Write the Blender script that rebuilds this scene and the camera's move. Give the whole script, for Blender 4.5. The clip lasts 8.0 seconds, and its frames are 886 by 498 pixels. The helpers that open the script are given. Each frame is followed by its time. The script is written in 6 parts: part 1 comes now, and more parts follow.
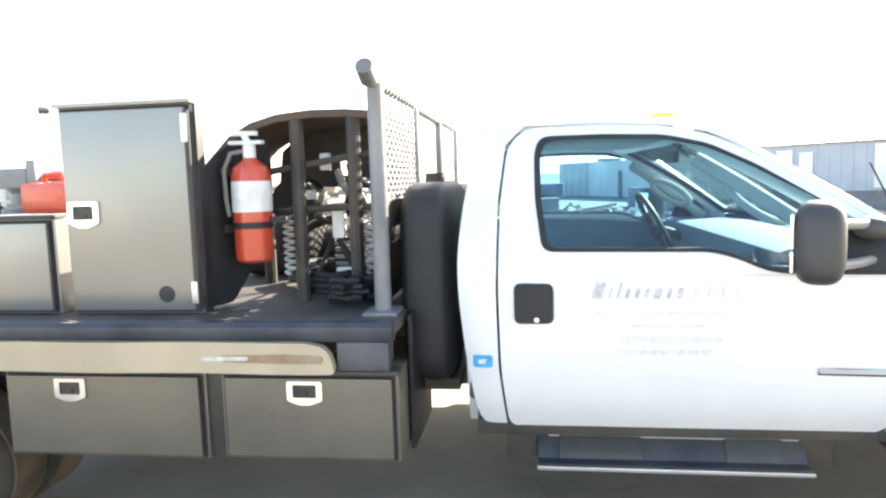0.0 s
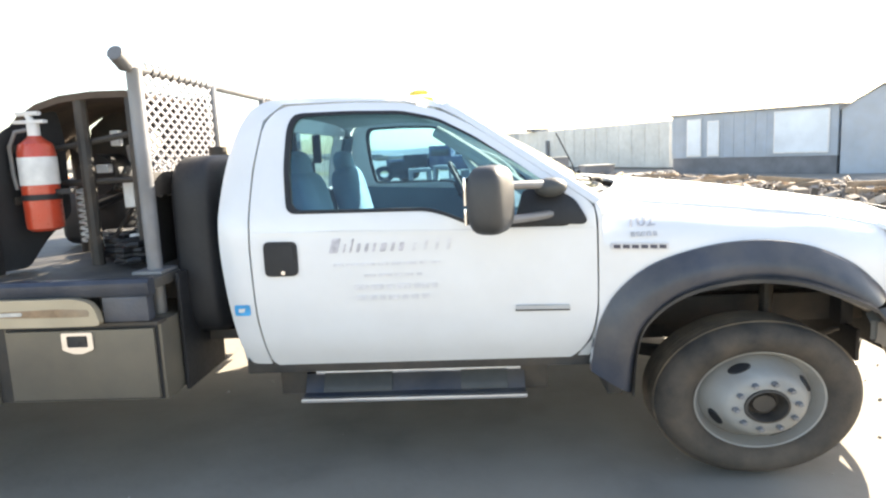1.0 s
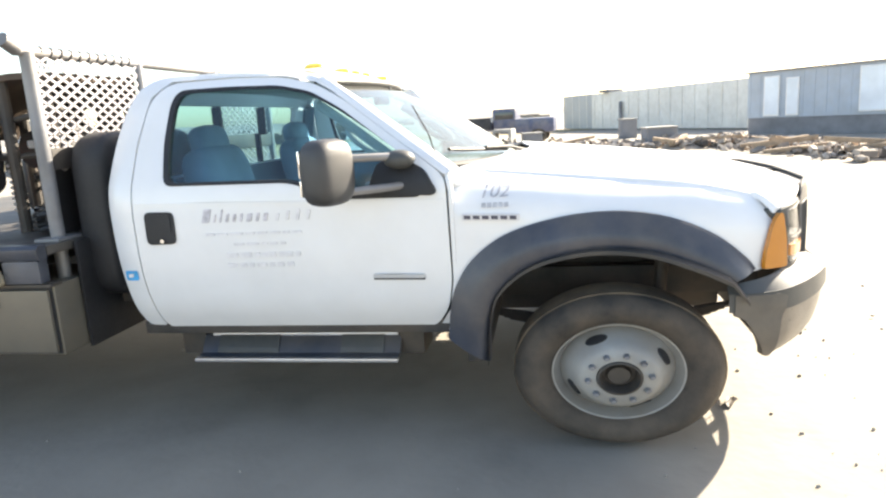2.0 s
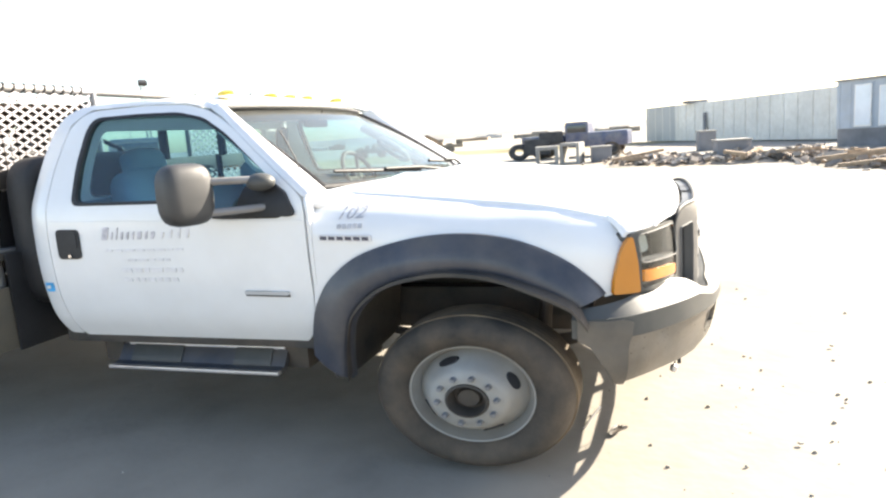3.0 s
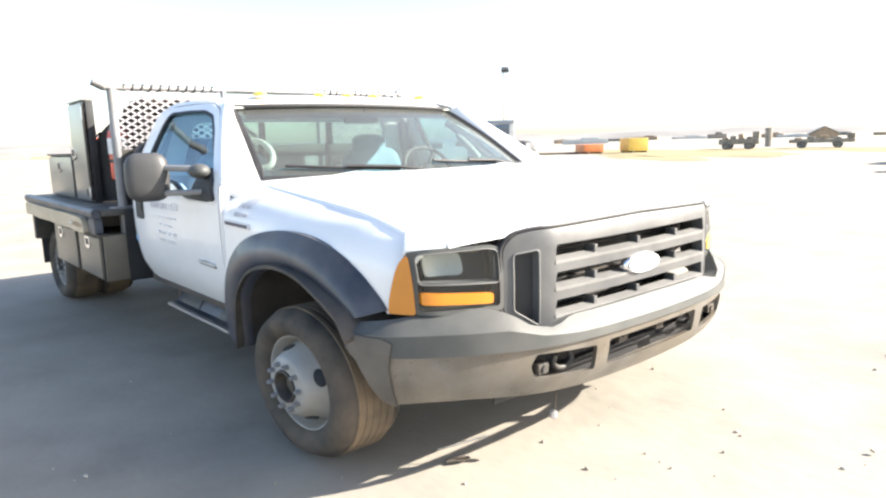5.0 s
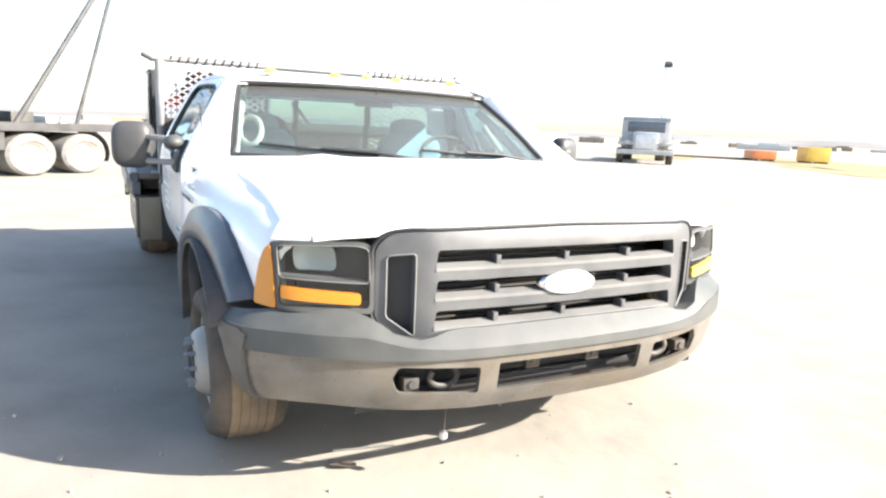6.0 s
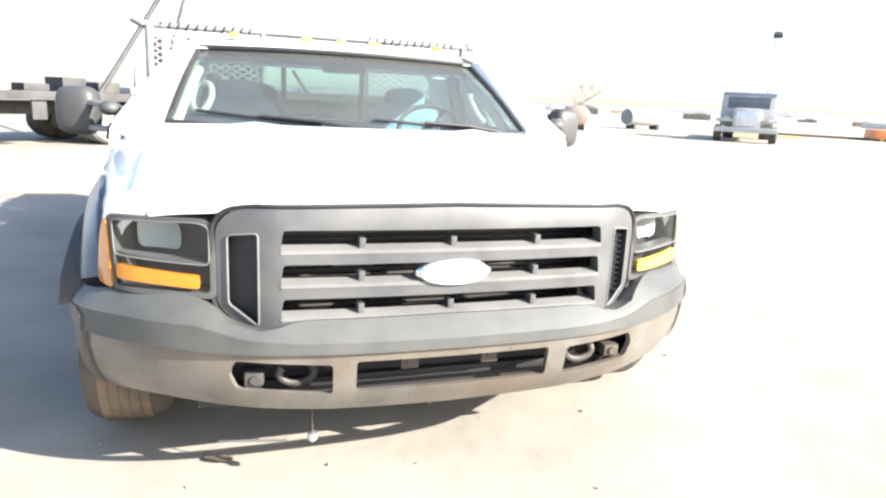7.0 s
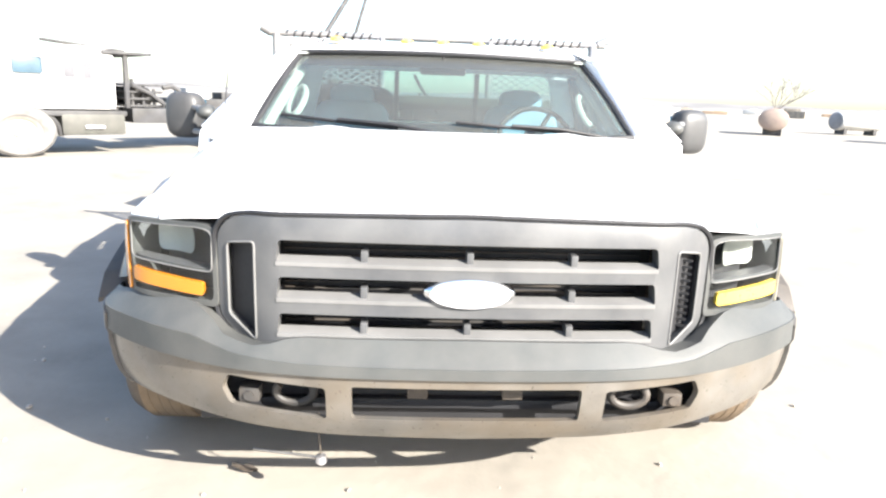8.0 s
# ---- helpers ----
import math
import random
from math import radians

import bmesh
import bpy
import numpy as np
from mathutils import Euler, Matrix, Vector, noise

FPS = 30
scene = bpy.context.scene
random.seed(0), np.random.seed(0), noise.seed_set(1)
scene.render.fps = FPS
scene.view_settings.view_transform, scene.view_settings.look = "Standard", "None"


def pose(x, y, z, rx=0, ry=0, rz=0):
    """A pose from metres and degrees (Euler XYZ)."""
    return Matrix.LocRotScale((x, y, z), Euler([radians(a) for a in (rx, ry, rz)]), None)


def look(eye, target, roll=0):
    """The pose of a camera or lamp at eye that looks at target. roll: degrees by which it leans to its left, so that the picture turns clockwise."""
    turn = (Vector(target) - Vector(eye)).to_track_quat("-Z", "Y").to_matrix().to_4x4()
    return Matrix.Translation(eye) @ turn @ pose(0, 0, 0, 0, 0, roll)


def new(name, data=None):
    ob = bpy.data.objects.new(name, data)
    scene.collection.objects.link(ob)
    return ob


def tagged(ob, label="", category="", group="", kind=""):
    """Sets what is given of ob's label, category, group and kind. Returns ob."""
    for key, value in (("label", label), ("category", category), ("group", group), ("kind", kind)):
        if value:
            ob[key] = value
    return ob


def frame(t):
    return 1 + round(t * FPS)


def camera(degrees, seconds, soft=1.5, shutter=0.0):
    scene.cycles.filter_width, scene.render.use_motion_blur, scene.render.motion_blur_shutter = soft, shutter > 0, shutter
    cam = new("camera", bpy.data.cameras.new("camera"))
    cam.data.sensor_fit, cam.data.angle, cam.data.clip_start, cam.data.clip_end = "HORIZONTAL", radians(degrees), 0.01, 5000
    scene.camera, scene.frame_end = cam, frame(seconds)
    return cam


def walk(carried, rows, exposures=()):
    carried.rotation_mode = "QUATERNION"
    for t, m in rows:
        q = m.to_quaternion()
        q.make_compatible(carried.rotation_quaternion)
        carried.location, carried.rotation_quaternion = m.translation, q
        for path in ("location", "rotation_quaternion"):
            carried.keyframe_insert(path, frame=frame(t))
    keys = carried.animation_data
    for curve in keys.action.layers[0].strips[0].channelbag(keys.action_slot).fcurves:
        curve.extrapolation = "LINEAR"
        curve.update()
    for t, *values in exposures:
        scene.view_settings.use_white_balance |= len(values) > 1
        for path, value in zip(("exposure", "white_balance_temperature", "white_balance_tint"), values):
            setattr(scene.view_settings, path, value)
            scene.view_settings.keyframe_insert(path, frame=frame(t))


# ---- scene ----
EXPOSE = [(0.0, 2.72, 7600, 10), (0.5, 2.38, 7650, 10), (1.0, 2.34, 7700, 10), (2.2, 2.18, 7650, 10), (3.3, 2.10, 7300, 10), (4.5, 2.06, 7050, 10), (6.0, 2.10, 6800, 10), (8.0, 2.14, 6600, 10)]
cam = camera(67.6, 8.0, 2.3)
PATH = [
    (0, (-1.809, -3.473, 1.403), (-2.078, -1.502, 1.197), -1.7),
    (0.5, (-1.394, -3.726, 1.409), (-1.56, -1.753, 1.125), -2.6),
    (1, (-1.025, -3.781, 1.372), (-1.131, -1.805, 1.078), -2.6),
    (1.5, (-0.64, -3.77, 1.386), (-0.818, -1.798, 1.103), -5.4),
    (2, (-0.121, -3.759, 1.361), (-0.477, -1.829, 0.974), -3.6),
    (2.2, (0.049, -3.786, 1.373), (-0.3, -1.852, 1.001), -5.7),
    (3.3, (1.122, -3.482, 1.335), (0.344, -1.668, 1.008), -3.3),
    (3.5, (1.335, -3.407, 1.347), (0.43, -1.656, 1.003), -3.5),
    (4, (1.8, -3.091, 1.328), (0.567, -1.543, 1.043), -2.3),
    (4.5, (2.268, -2.795, 1.33), (0.872, -1.395, 1.028), -2.2),
    (5.8, (2.867, -1.739, 1.317), (1.167, -0.742, 0.976), 1.5),
    (6, (2.948, -1.532, 1.336), (1.194, -0.638, 0.98), 2.4),
    (6.5, (3.008, -1.136, 1.353), (1.177, -0.431, 0.962), 1.9),
    (7, (2.949, -0.708, 1.333), (1.101, -0.08, 0.893), 2.8),
    (7.5, (2.887, -0.389, 1.332), (0.95, -0.153, 0.895), 2.2),
    (8, (2.791, -0.181, 1.332), (0.844, -0.072, 0.886), 2.1),
]
walk(cam, [(t, look(eye, target, roll)) for t, eye, target, roll in PATH], EXPOSE)

SKY, SUN = 0.105, 4.6

# ---- daylight ----
SUN_WAY = Vector((1.18, 1.33, 1.0)).normalized()
world = bpy.data.worlds.new("sky")
scene.world = world
world.use_nodes = True
wn = world.node_tree.nodes
sky = wn.new("ShaderNodeTexSky")
sky.sky_type, sky.sun_disc = "NISHITA", False
sky.sun_elevation = math.asin(SUN_WAY.z)
sky.sun_rotation = math.atan2(SUN_WAY.x, SUN_WAY.y)
sky.dust_density, sky.air_density, sky.altitude = 1.6, 0.9, 300
wn["Background"].inputs["Strength"].default_value = SKY
world.node_tree.links.new(sky.outputs[0], wn["Background"].inputs["Color"])
sun = new("sun", bpy.data.lights.new("sun", "SUN"))
sun.data.energy, sun.data.angle, sun.data.color = SUN, radians(0.55), (1.0, 0.965, 0.905)
sun.matrix_world = look(SUN_WAY * 60, (0, 0, 0))


# ---- materials ----
def mat(name, col, rough=0.5, metal=0.0, var=0.12, scale=5.0, bump=0.0, fine=60.0, dust=0.0, dust_col=(0.42, 0.36, 0.27), coat=0.0, island=0.0, coords="Object", sheen=0.1):
    """A procedural surface: broad stains, fine grain in gloss and relief, and patches of dust."""
    m = bpy.data.materials.new(name)
    m.use_nodes = True
    n, ln = m.node_tree.nodes, m.node_tree.links
    bsdf = n["Principled BSDF"]
    tc = n.new("ShaderNodeTexCoord")
    broad = n.new("ShaderNodeTexNoise")
    broad.inputs["Scale"].default_value, broad.inputs["Detail"].default_value = scale, 6
    grain = n.new("ShaderNodeTexNoise")
    grain.inputs["Scale"].default_value, grain.inputs["Detail"].default_value = fine, 4
    for t in (broad, grain):
        ln.new(tc.outputs[coords], t.inputs["Vector"])
    ramp = n.new("ShaderNodeValToRGB")
    ramp.color_ramp.elements[0].position, ramp.color_ramp.elements[1].position = 0.3, 0.7
    ramp.color_ramp.elements[0].color = (*[max(0, c * (1 - var)) for c in col], 1)
    ramp.color_ramp.elements[1].color = (*[min(1, c * (1 + var)) for c in col], 1)
    ln.new(broad.outputs["Fac"], ramp.inputs["Fac"])
    out = ramp.outputs["Color"]
    if island:
        geo = n.new("ShaderNodeNewGeometry")
        hsv = n.new("ShaderNodeHueSaturation")
        span = n.new("ShaderNodeMapRange")
        span.inputs["To Min"].default_value, span.inputs["To Max"].default_value = 1 - island, 1 + island
        ln.new(geo.outputs["Random Per Island"], span.inputs["Value"])
        ln.new(span.outputs["Result"], hsv.inputs["Value"])
        ln.new(out, hsv.inputs["Color"])
        out = hsv.outputs["Color"]
    if dust:
        patch = n.new("ShaderNodeTexNoise")
        patch.inputs["Scale"].default_value, patch.inputs["Detail"].default_value, patch.inputs["Roughness"].default_value = 3.3, 5, 0.6
        ln.new(tc.outputs[coords], patch.inputs["Vector"])
        how = n.new("ShaderNodeMapRange")
        how.inputs["From Min"].default_value, how.inputs["From Max"].default_value, how.inputs["To Max"].default_value = 0.35, 0.75, dust
        ln.new(patch.outputs["Fac"], how.inputs["Value"])
        mix = n.new("ShaderNodeMix")
        mix.data_type = "RGBA"
        mix.inputs["B"].default_value = (*dust_col, 1)
        ln.new(how.outputs["Result"], mix.inputs["Factor"])
        ln.new(out, mix.inputs["A"])
        out = mix.outputs["Result"]
    ln.new(out, bsdf.inputs["Base Color"])
    gl = n.new("ShaderNodeMapRange")
    gl.inputs["To Min"].default_value, gl.inputs["To Max"].default_value = max(0.02, rough - sheen), min(1, rough + sheen)
    ln.new(grain.outputs["Fac"], gl.inputs["Value"])
    if sheen:
        ln.new(gl.outputs["Result"], bsdf.inputs["Roughness"])
    else:
        bsdf.inputs["Roughness"].default_value = rough
    bsdf.inputs["Metallic"].default_value = metal
    bsdf.inputs["Coat Weight"].default_value = coat
    if bump:
        b = n.new("ShaderNodeBump")
        b.inputs["Strength"].default_value, b.inputs["Distance"].default_value = bump, 0.02
        ln.new(grain.outputs["Fac"], b.inputs["Height"])
        ln.new(b.outputs["Normal"], bsdf.inputs["Normal"])
    return m


def glass(name, tint, low=0.03, grime_veil=0.0):
    m = bpy.data.materials.new(name)
    m.use_nodes = True
    n, ln = m.node_tree.nodes, m.node_tree.links
    n.remove(n["Principled BSDF"])
    clear, shine, edge, power, span, mix = (n.new("ShaderNode" + k) for k in ("BsdfTransparent", "BsdfGlossy", "LayerWeight", "Math", "MapRange", "MixShader"))
    clear.inputs["Color"].default_value = (*tint, 1)
    shine.inputs["Roughness"].default_value = 0.01
    edge.inputs["Blend"].default_value = 0.5
    power.operation, power.inputs[1].default_value = "POWER", 5.0
    span.inputs["To Min"].default_value, span.inputs["To Max"].default_value = low, 0.75
    ln.new(edge.outputs["Facing"], power.inputs[0])
    ln.new(power.outputs[0], span.inputs["Value"])
    ln.new(span.outputs[0], mix.inputs[0])
    ln.new(clear.outputs[0], mix.inputs[1])
    ln.new(shine.outputs[0], mix.inputs[2])
    # pale diffuse film: dust, and the veil of reflected sky painted on the glass
    if grime_veil:
        film, over = n.new("ShaderNodeBsdfDiffuse"), n.new("ShaderNodeMixShader")
        film.inputs["Color"].default_value = (0.55, 0.53, 0.50, 1)
        spots, much = n.new("ShaderNodeTexNoise"), n.new("ShaderNodeMapRange")
        spots.inputs["Scale"].default_value, spots.inputs["Detail"].default_value = 4.0, 8
        much.inputs["To Min"].default_value, much.inputs["To Max"].default_value = grime_veil * 0.6, grime_veil * 1.4
        ln.new(spots.outputs["Fac"], much.inputs["Value"])
        ln.new(much.outputs[0], over.inputs[0])
        ln.new(mix.outputs[0], over.inputs[1])
        ln.new(film.outputs[0], over.inputs[2])
        mix = over
    ln.new(mix.outputs[0], n["Material Output"].inputs[0])
    return m


WHITE = mat("white_paint", (0.80, 0.80, 0.80), 0.26, var=0.02, dust=0.10, coat=0.3, sheen=0.015)
HOUSING = mat("worn_black_housing", (0.045, 0.046, 0.048), 0.5, var=0.2, fine=180, bump=0.04, dust=0.3, dust_col=(0.12, 0.11, 0.10))
FLARE = mat("faded_black_plastic", (0.036, 0.044, 0.064), 0.34, var=0.25, fine=180, bump=0.05, dust=0.55, dust_col=(0.175, 0.155, 0.13))
PLASTIC = mat("grey_plastic", (0.048, 0.052, 0.052), 0.55, var=0.15, fine=200, bump=0.05, dust=0.2, dust_col=(0.26, 0.24, 0.21))
GRILLE = mat("grille_plastic", (0.060, 0.062, 0.066), 0.50, var=0.15, fine=160, bump=0.03, dust=0.22, dust_col=(0.30, 0.29, 0.27))
# Paler than the grille: sun on upward faces put into the colour, plus dust
SLAT = mat("sunlit_dusty_slat", (0.125, 0.124, 0.122), 0.6, var=0.2, fine=120, bump=0.03, dust=0.5, dust_col=(0.24, 0.235, 0.225))
BLACK = mat("black_rubber", (0.018, 0.018, 0.02), 0.6, var=0.3)
DARK = mat("dark_steel", (0.03, 0.03, 0.030), 0.6, 0.0, var=0.4, dust=0.55, dust_col=(0.15, 0.11, 0.075))
TYRE = mat("tyre_rubber", (0.030, 0.029, 0.027), 0.85, var=0.3, fine=120, bump=0.15, dust=0.8, dust_col=(0.165, 0.125, 0.09))
TREAD = mat("dust_caked_tread", (0.075, 0.06, 0.045), 0.9, var=0.3, fine=90, bump=0.15, dust=0.95, dust_col=(0.26, 0.185, 0.115))
RIM = mat("painted_rim", (0.315, 0.312, 0.295), 0.5, var=0.15, dust=0.7, dust_col=(0.24, 0.20, 0.155), fine=90, bump=0.05)
BUMPER = mat("dirty_bumper", (0.175, 0.166, 0.152), 0.31, 0.38, var=0.30, scale=7, dust=0.85, dust_col=(0.17, 0.135, 0.095), fine=90, bump=0.03)
CHROME = mat("chrome", (0.75, 0.76, 0.78), 0.15, 1.0, var=0.05)
ALU = mat("worn_aluminium", (0.60, 0.60, 0.62), 0.38, 0.9, var=0.12, fine=120, bump=0.04)
STEEL = mat("painted_steel_post", (0.20, 0.205, 0.22), 0.5, 0.3, var=0.25, fine=90, bump=0.08, dust=0.35)
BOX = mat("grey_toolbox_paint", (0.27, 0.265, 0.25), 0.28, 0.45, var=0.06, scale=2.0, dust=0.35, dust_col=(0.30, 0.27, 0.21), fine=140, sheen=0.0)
# Low boxes: under-deck shade put into a darker paint, with dust over it
LOWBOX = mat("shaded_dusty_toolbox_paint", (0.14, 0.126, 0.102), 0.36, 0.2, var=0.12, scale=3.0, dust=0.6, dust_col=(0.22, 0.185, 0.135), fine=140, sheen=0.0)
BOARD = mat("tan_side_rail", (0.48, 0.41, 0.30), 0.4, 0.2, var=0.16, scale=4, dust=0.6, dust_col=(0.46, 0.38, 0.27), fine=70, bump=0.06)
DECK = mat("deck_steel", (0.05, 0.06, 0.085), 0.42, 0.4, var=0.35, scale=7, dust=0.35, dust_col=(0.2, 0.18, 0.15), fine=80, bump=0.12)
AMBER = mat("amber_lens", (0.52, 0.19, 0.015), 0.22, var=0.08, coat=0.6, fine=200, bump=0.08)
YELLOW = mat("yellow_lens", (0.84, 0.60, 0.08), 0.3, var=0.1, coat=0.5)
# Right corner lens: amber washed out by direct sun, put into the colour
SUNLIT_LENS = mat("sunlit_pale_lens", (0.62, 0.55, 0.42), 0.3, var=0.12, coat=0.4)
REFLECT = mat("lamp_reflector", (0.40, 0.40, 0.37), 0.45, 0.4, var=0.1, fine=40, bump=0.2)
RED = mat("red_enamel", (0.62, 0.055, 0.02), 0.3, var=0.1, coat=0.4, dust=0.15)
LABEL = mat("paper_label", (0.75, 0.74, 0.72), 0.6, var=0.12, scale=20)
CLOTH = mat("seat_cloth", (0.16, 0.26, 0.33), 0.9, var=0.2, fine=220, bump=0.1)
TRIM = mat("interior_trim", (0.085, 0.135, 0.17), 0.7, var=0.12, fine=160, bump=0.06)
LINER = mat("headliner", (0.42, 0.44, 0.40), 0.9, var=0.08, fine=200)
STICKER = mat("blue_sticker", (0.05, 0.38, 0.72), 0.4, var=0.2, scale=30)
LETTER = mat("faded_purple_lettering", (0.53, 0.51, 0.54), 0.5, var=0.25, scale=40)
NUMBER = mat("grey_numerals", (0.43, 0.43, 0.46), 0.5, var=0.3, scale=40)
MESH = mat("galvanised_mesh", (0.36, 0.345, 0.36), 0.5, 0.2, var=0.15, fine=90)
TINT = glass("cab_glass", (0.70, 0.88, 0.96), 0.05, 0.012)
SHIELD = glass("windscreen_glass", (0.66, 0.77, 0.76), 0.05, 0.06)
REARGLASS = glass("rear_glass", (0.72, 0.82, 0.81))
CLEAR = glass("lamp_glass", (0.93, 0.95, 0.95))
MIRROR = mat("mirror_glass", (0.85, 0.87, 0.9), 0.03, 1.0, var=0.0)
CANVAS = mat("rusty_brown_cover", (0.10, 0.07, 0.05), 0.85, var=0.3, fine=90, bump=0.12)


# ---- building tools ----
from mathutils.geometry import delaunay_2d_cdt


def finish(me, angle=35):
    me.polygons.foreach_set("use_smooth", [True] * len(me.polygons))
    me.set_sharp_from_angle(angle=radians(angle))


def part(name, bm, material, parent=None, label="", angle=35):
    """Links a bmesh as one mesh object under a thing or a part."""
    bmesh.ops.recalc_face_normals(bm, faces=bm.faces)
    me = bpy.data.meshes.new(name)
    bm.to_mesh(me)
    bm.free()
    me.materials.append(material)
    finish(me, angle)
    ob = new(name, me)
    if parent:
        ob.parent = parent
        if parent.type == "EMPTY":
            ob.matrix_parent_inverse = parent.matrix_basis.inverted()
    if label:
        ob["label"] = label
    return ob


def thing(name, place, label, category, group="", kind=""):
    ob = new(name)
    ob.empty_display_size = 0.2
    ob.matrix_basis = place if isinstance(place, Matrix) else pose(*place)
    return tagged(ob, label, category, group, kind)


def box(bm, x0, x1, y0, y1, z0, z1, bevel=0.0, m=None):
    r = bmesh.ops.create_cube(bm, size=1, matrix=Matrix.LocRotScale(((x0 + x1) / 2, (y0 + y1) / 2, (z0 + z1) / 2), None, (abs(x1 - x0), abs(y1 - y0), abs(z1 - z0))))
    verts = r["verts"]
    if bevel:
        edges = list({e for v in verts for e in v.link_edges})
        got = bmesh.ops.bevel(bm, geom=edges, offset=bevel, segments=2, affect="EDGES", profile=0.7)
        verts = got["verts"]
        verts = list({v for f in got["faces"] for v in f.verts} | set(v for v in verts if v.is_valid))
        verts = [v for v in verts if v.is_valid]
        seen, todo = set(verts), list(verts)
        while todo:
            for e in todo.pop().link_edges:
                for w in e.verts:
                    if w not in seen:
                        seen.add(w)
                        todo.append(w)
        verts = list(seen)
    if m is not None:
        bmesh.ops.transform(bm, matrix=m, verts=verts)
    return bm


def tube(bm, a, b, r0, r1=None, seg=14, caps=True):
    a, b = Vector(a), Vector(b)
    r1 = r0 if r1 is None else r1
    m = Matrix.Translation((a + b) / 2) @ (b - a).to_track_quat("Z", "Y").to_matrix().to_4x4()
    bmesh.ops.create_cone(bm, cap_ends=caps, segments=seg, radius1=r0, radius2=r1, depth=(b - a).length, matrix=m)
    return bm


def pipe(bm, pts, r, seg=10, closed=False):
    """A round bar along a line of points."""
    pts = [Vector(p) for p in pts]
    rings, n, side = [], len(pts), None
    for i, p in enumerate(pts):
        q = pts[(i + 1) % n] if closed or i < n - 1 else p
        o = pts[i - 1] if closed or i > 0 else p
        d = (q - o).normalized()
        ref = Vector((0, 0, 1)) if abs(d.z) < 0.9 else Vector((1, 0, 0))
        side = (side - d * side.dot(d)).normalized() if side is not None else d.cross(ref).normalized()
        up = d.cross(side)
        rings.append([bm.verts.new(p + (side * math.cos(2 * math.pi * k / seg) + up * math.sin(2 * math.pi * k / seg)) * r) for k in range(seg)])
    for i in range(n if closed else n - 1):
        a, b = rings[i], rings[(i + 1) % n]
        for k in range(seg):
            bm.faces.new((a[k], a[(k + 1) % seg], b[(k + 1) % seg], b[k]))
    if not closed:
        bm.faces.new(rings[0])
        bm.faces.new(rings[-1])
    return bm


def lathe(bm, profile, seg=48, m=None, closed=False):
    """Turns (radius, height) pairs round the y axis; height runs along y."""
    rings = []
    for r, h in profile:
        rings.append([bm.verts.new((r * math.cos(2 * math.pi * k / seg), h, r * math.sin(2 * math.pi * k / seg))) for k in range(seg)])
    pairs = list(zip(rings, rings[1:])) + ([(rings[-1], rings[0])] if closed else [])
    for a, b in pairs:
        for k in range(seg):
            bm.faces.new((a[k], a[(k + 1) % seg], b[(k + 1) % seg], b[k]))
    if not closed:
        for ring in (rings[0], rings[-1]):
            bm.faces.new(ring)
    if m is not None:
        bmesh.ops.transform(bm, matrix=m, verts=[v for r in rings for v in r])
    return bm


def inside(p, poly):
    hit, n = False, len(poly)
    for i in range(n):
        a, b = poly[i], poly[i - 1]
        if (a[1] > p[1]) != (b[1] > p[1]) and p[0] < (b[0] - a[0]) * (p[1] - a[1]) / (b[1] - a[1]) + a[0]:
            hit = not hit
    return hit


def dense(poly, step):
    out = []
    for i, p in enumerate(poly):
        q = poly[(i + 1) % len(poly)]
        n = max(1, math.ceil(math.dist(p, q) / step))
        out += [(p[0] + (q[0] - p[0]) * k / n, p[1] + (q[1] - p[1]) * k / n) for k in range(n)]
    return out


def rounded(poly, r, n=4):
    """The outline with its corners cut to arcs of about that radius."""
    out = []
    for i, p in enumerate(poly):
        a, b, p = Vector(poly[i - 1]), Vector(poly[(i + 1) % len(poly)]), Vector(p)
        ra = min(r, (a - p).length * 0.45)
        rb = min(r, (b - p).length * 0.45)
        s, e = p + (a - p).normalized() * ra, p + (b - p).normalized() * rb
        for k in range(n + 1):
            t = k / n
            q = s * (1 - t) ** 2 + p * 2 * t * (1 - t) + e * t * t
            out.append((q.x, q.y))
    return out


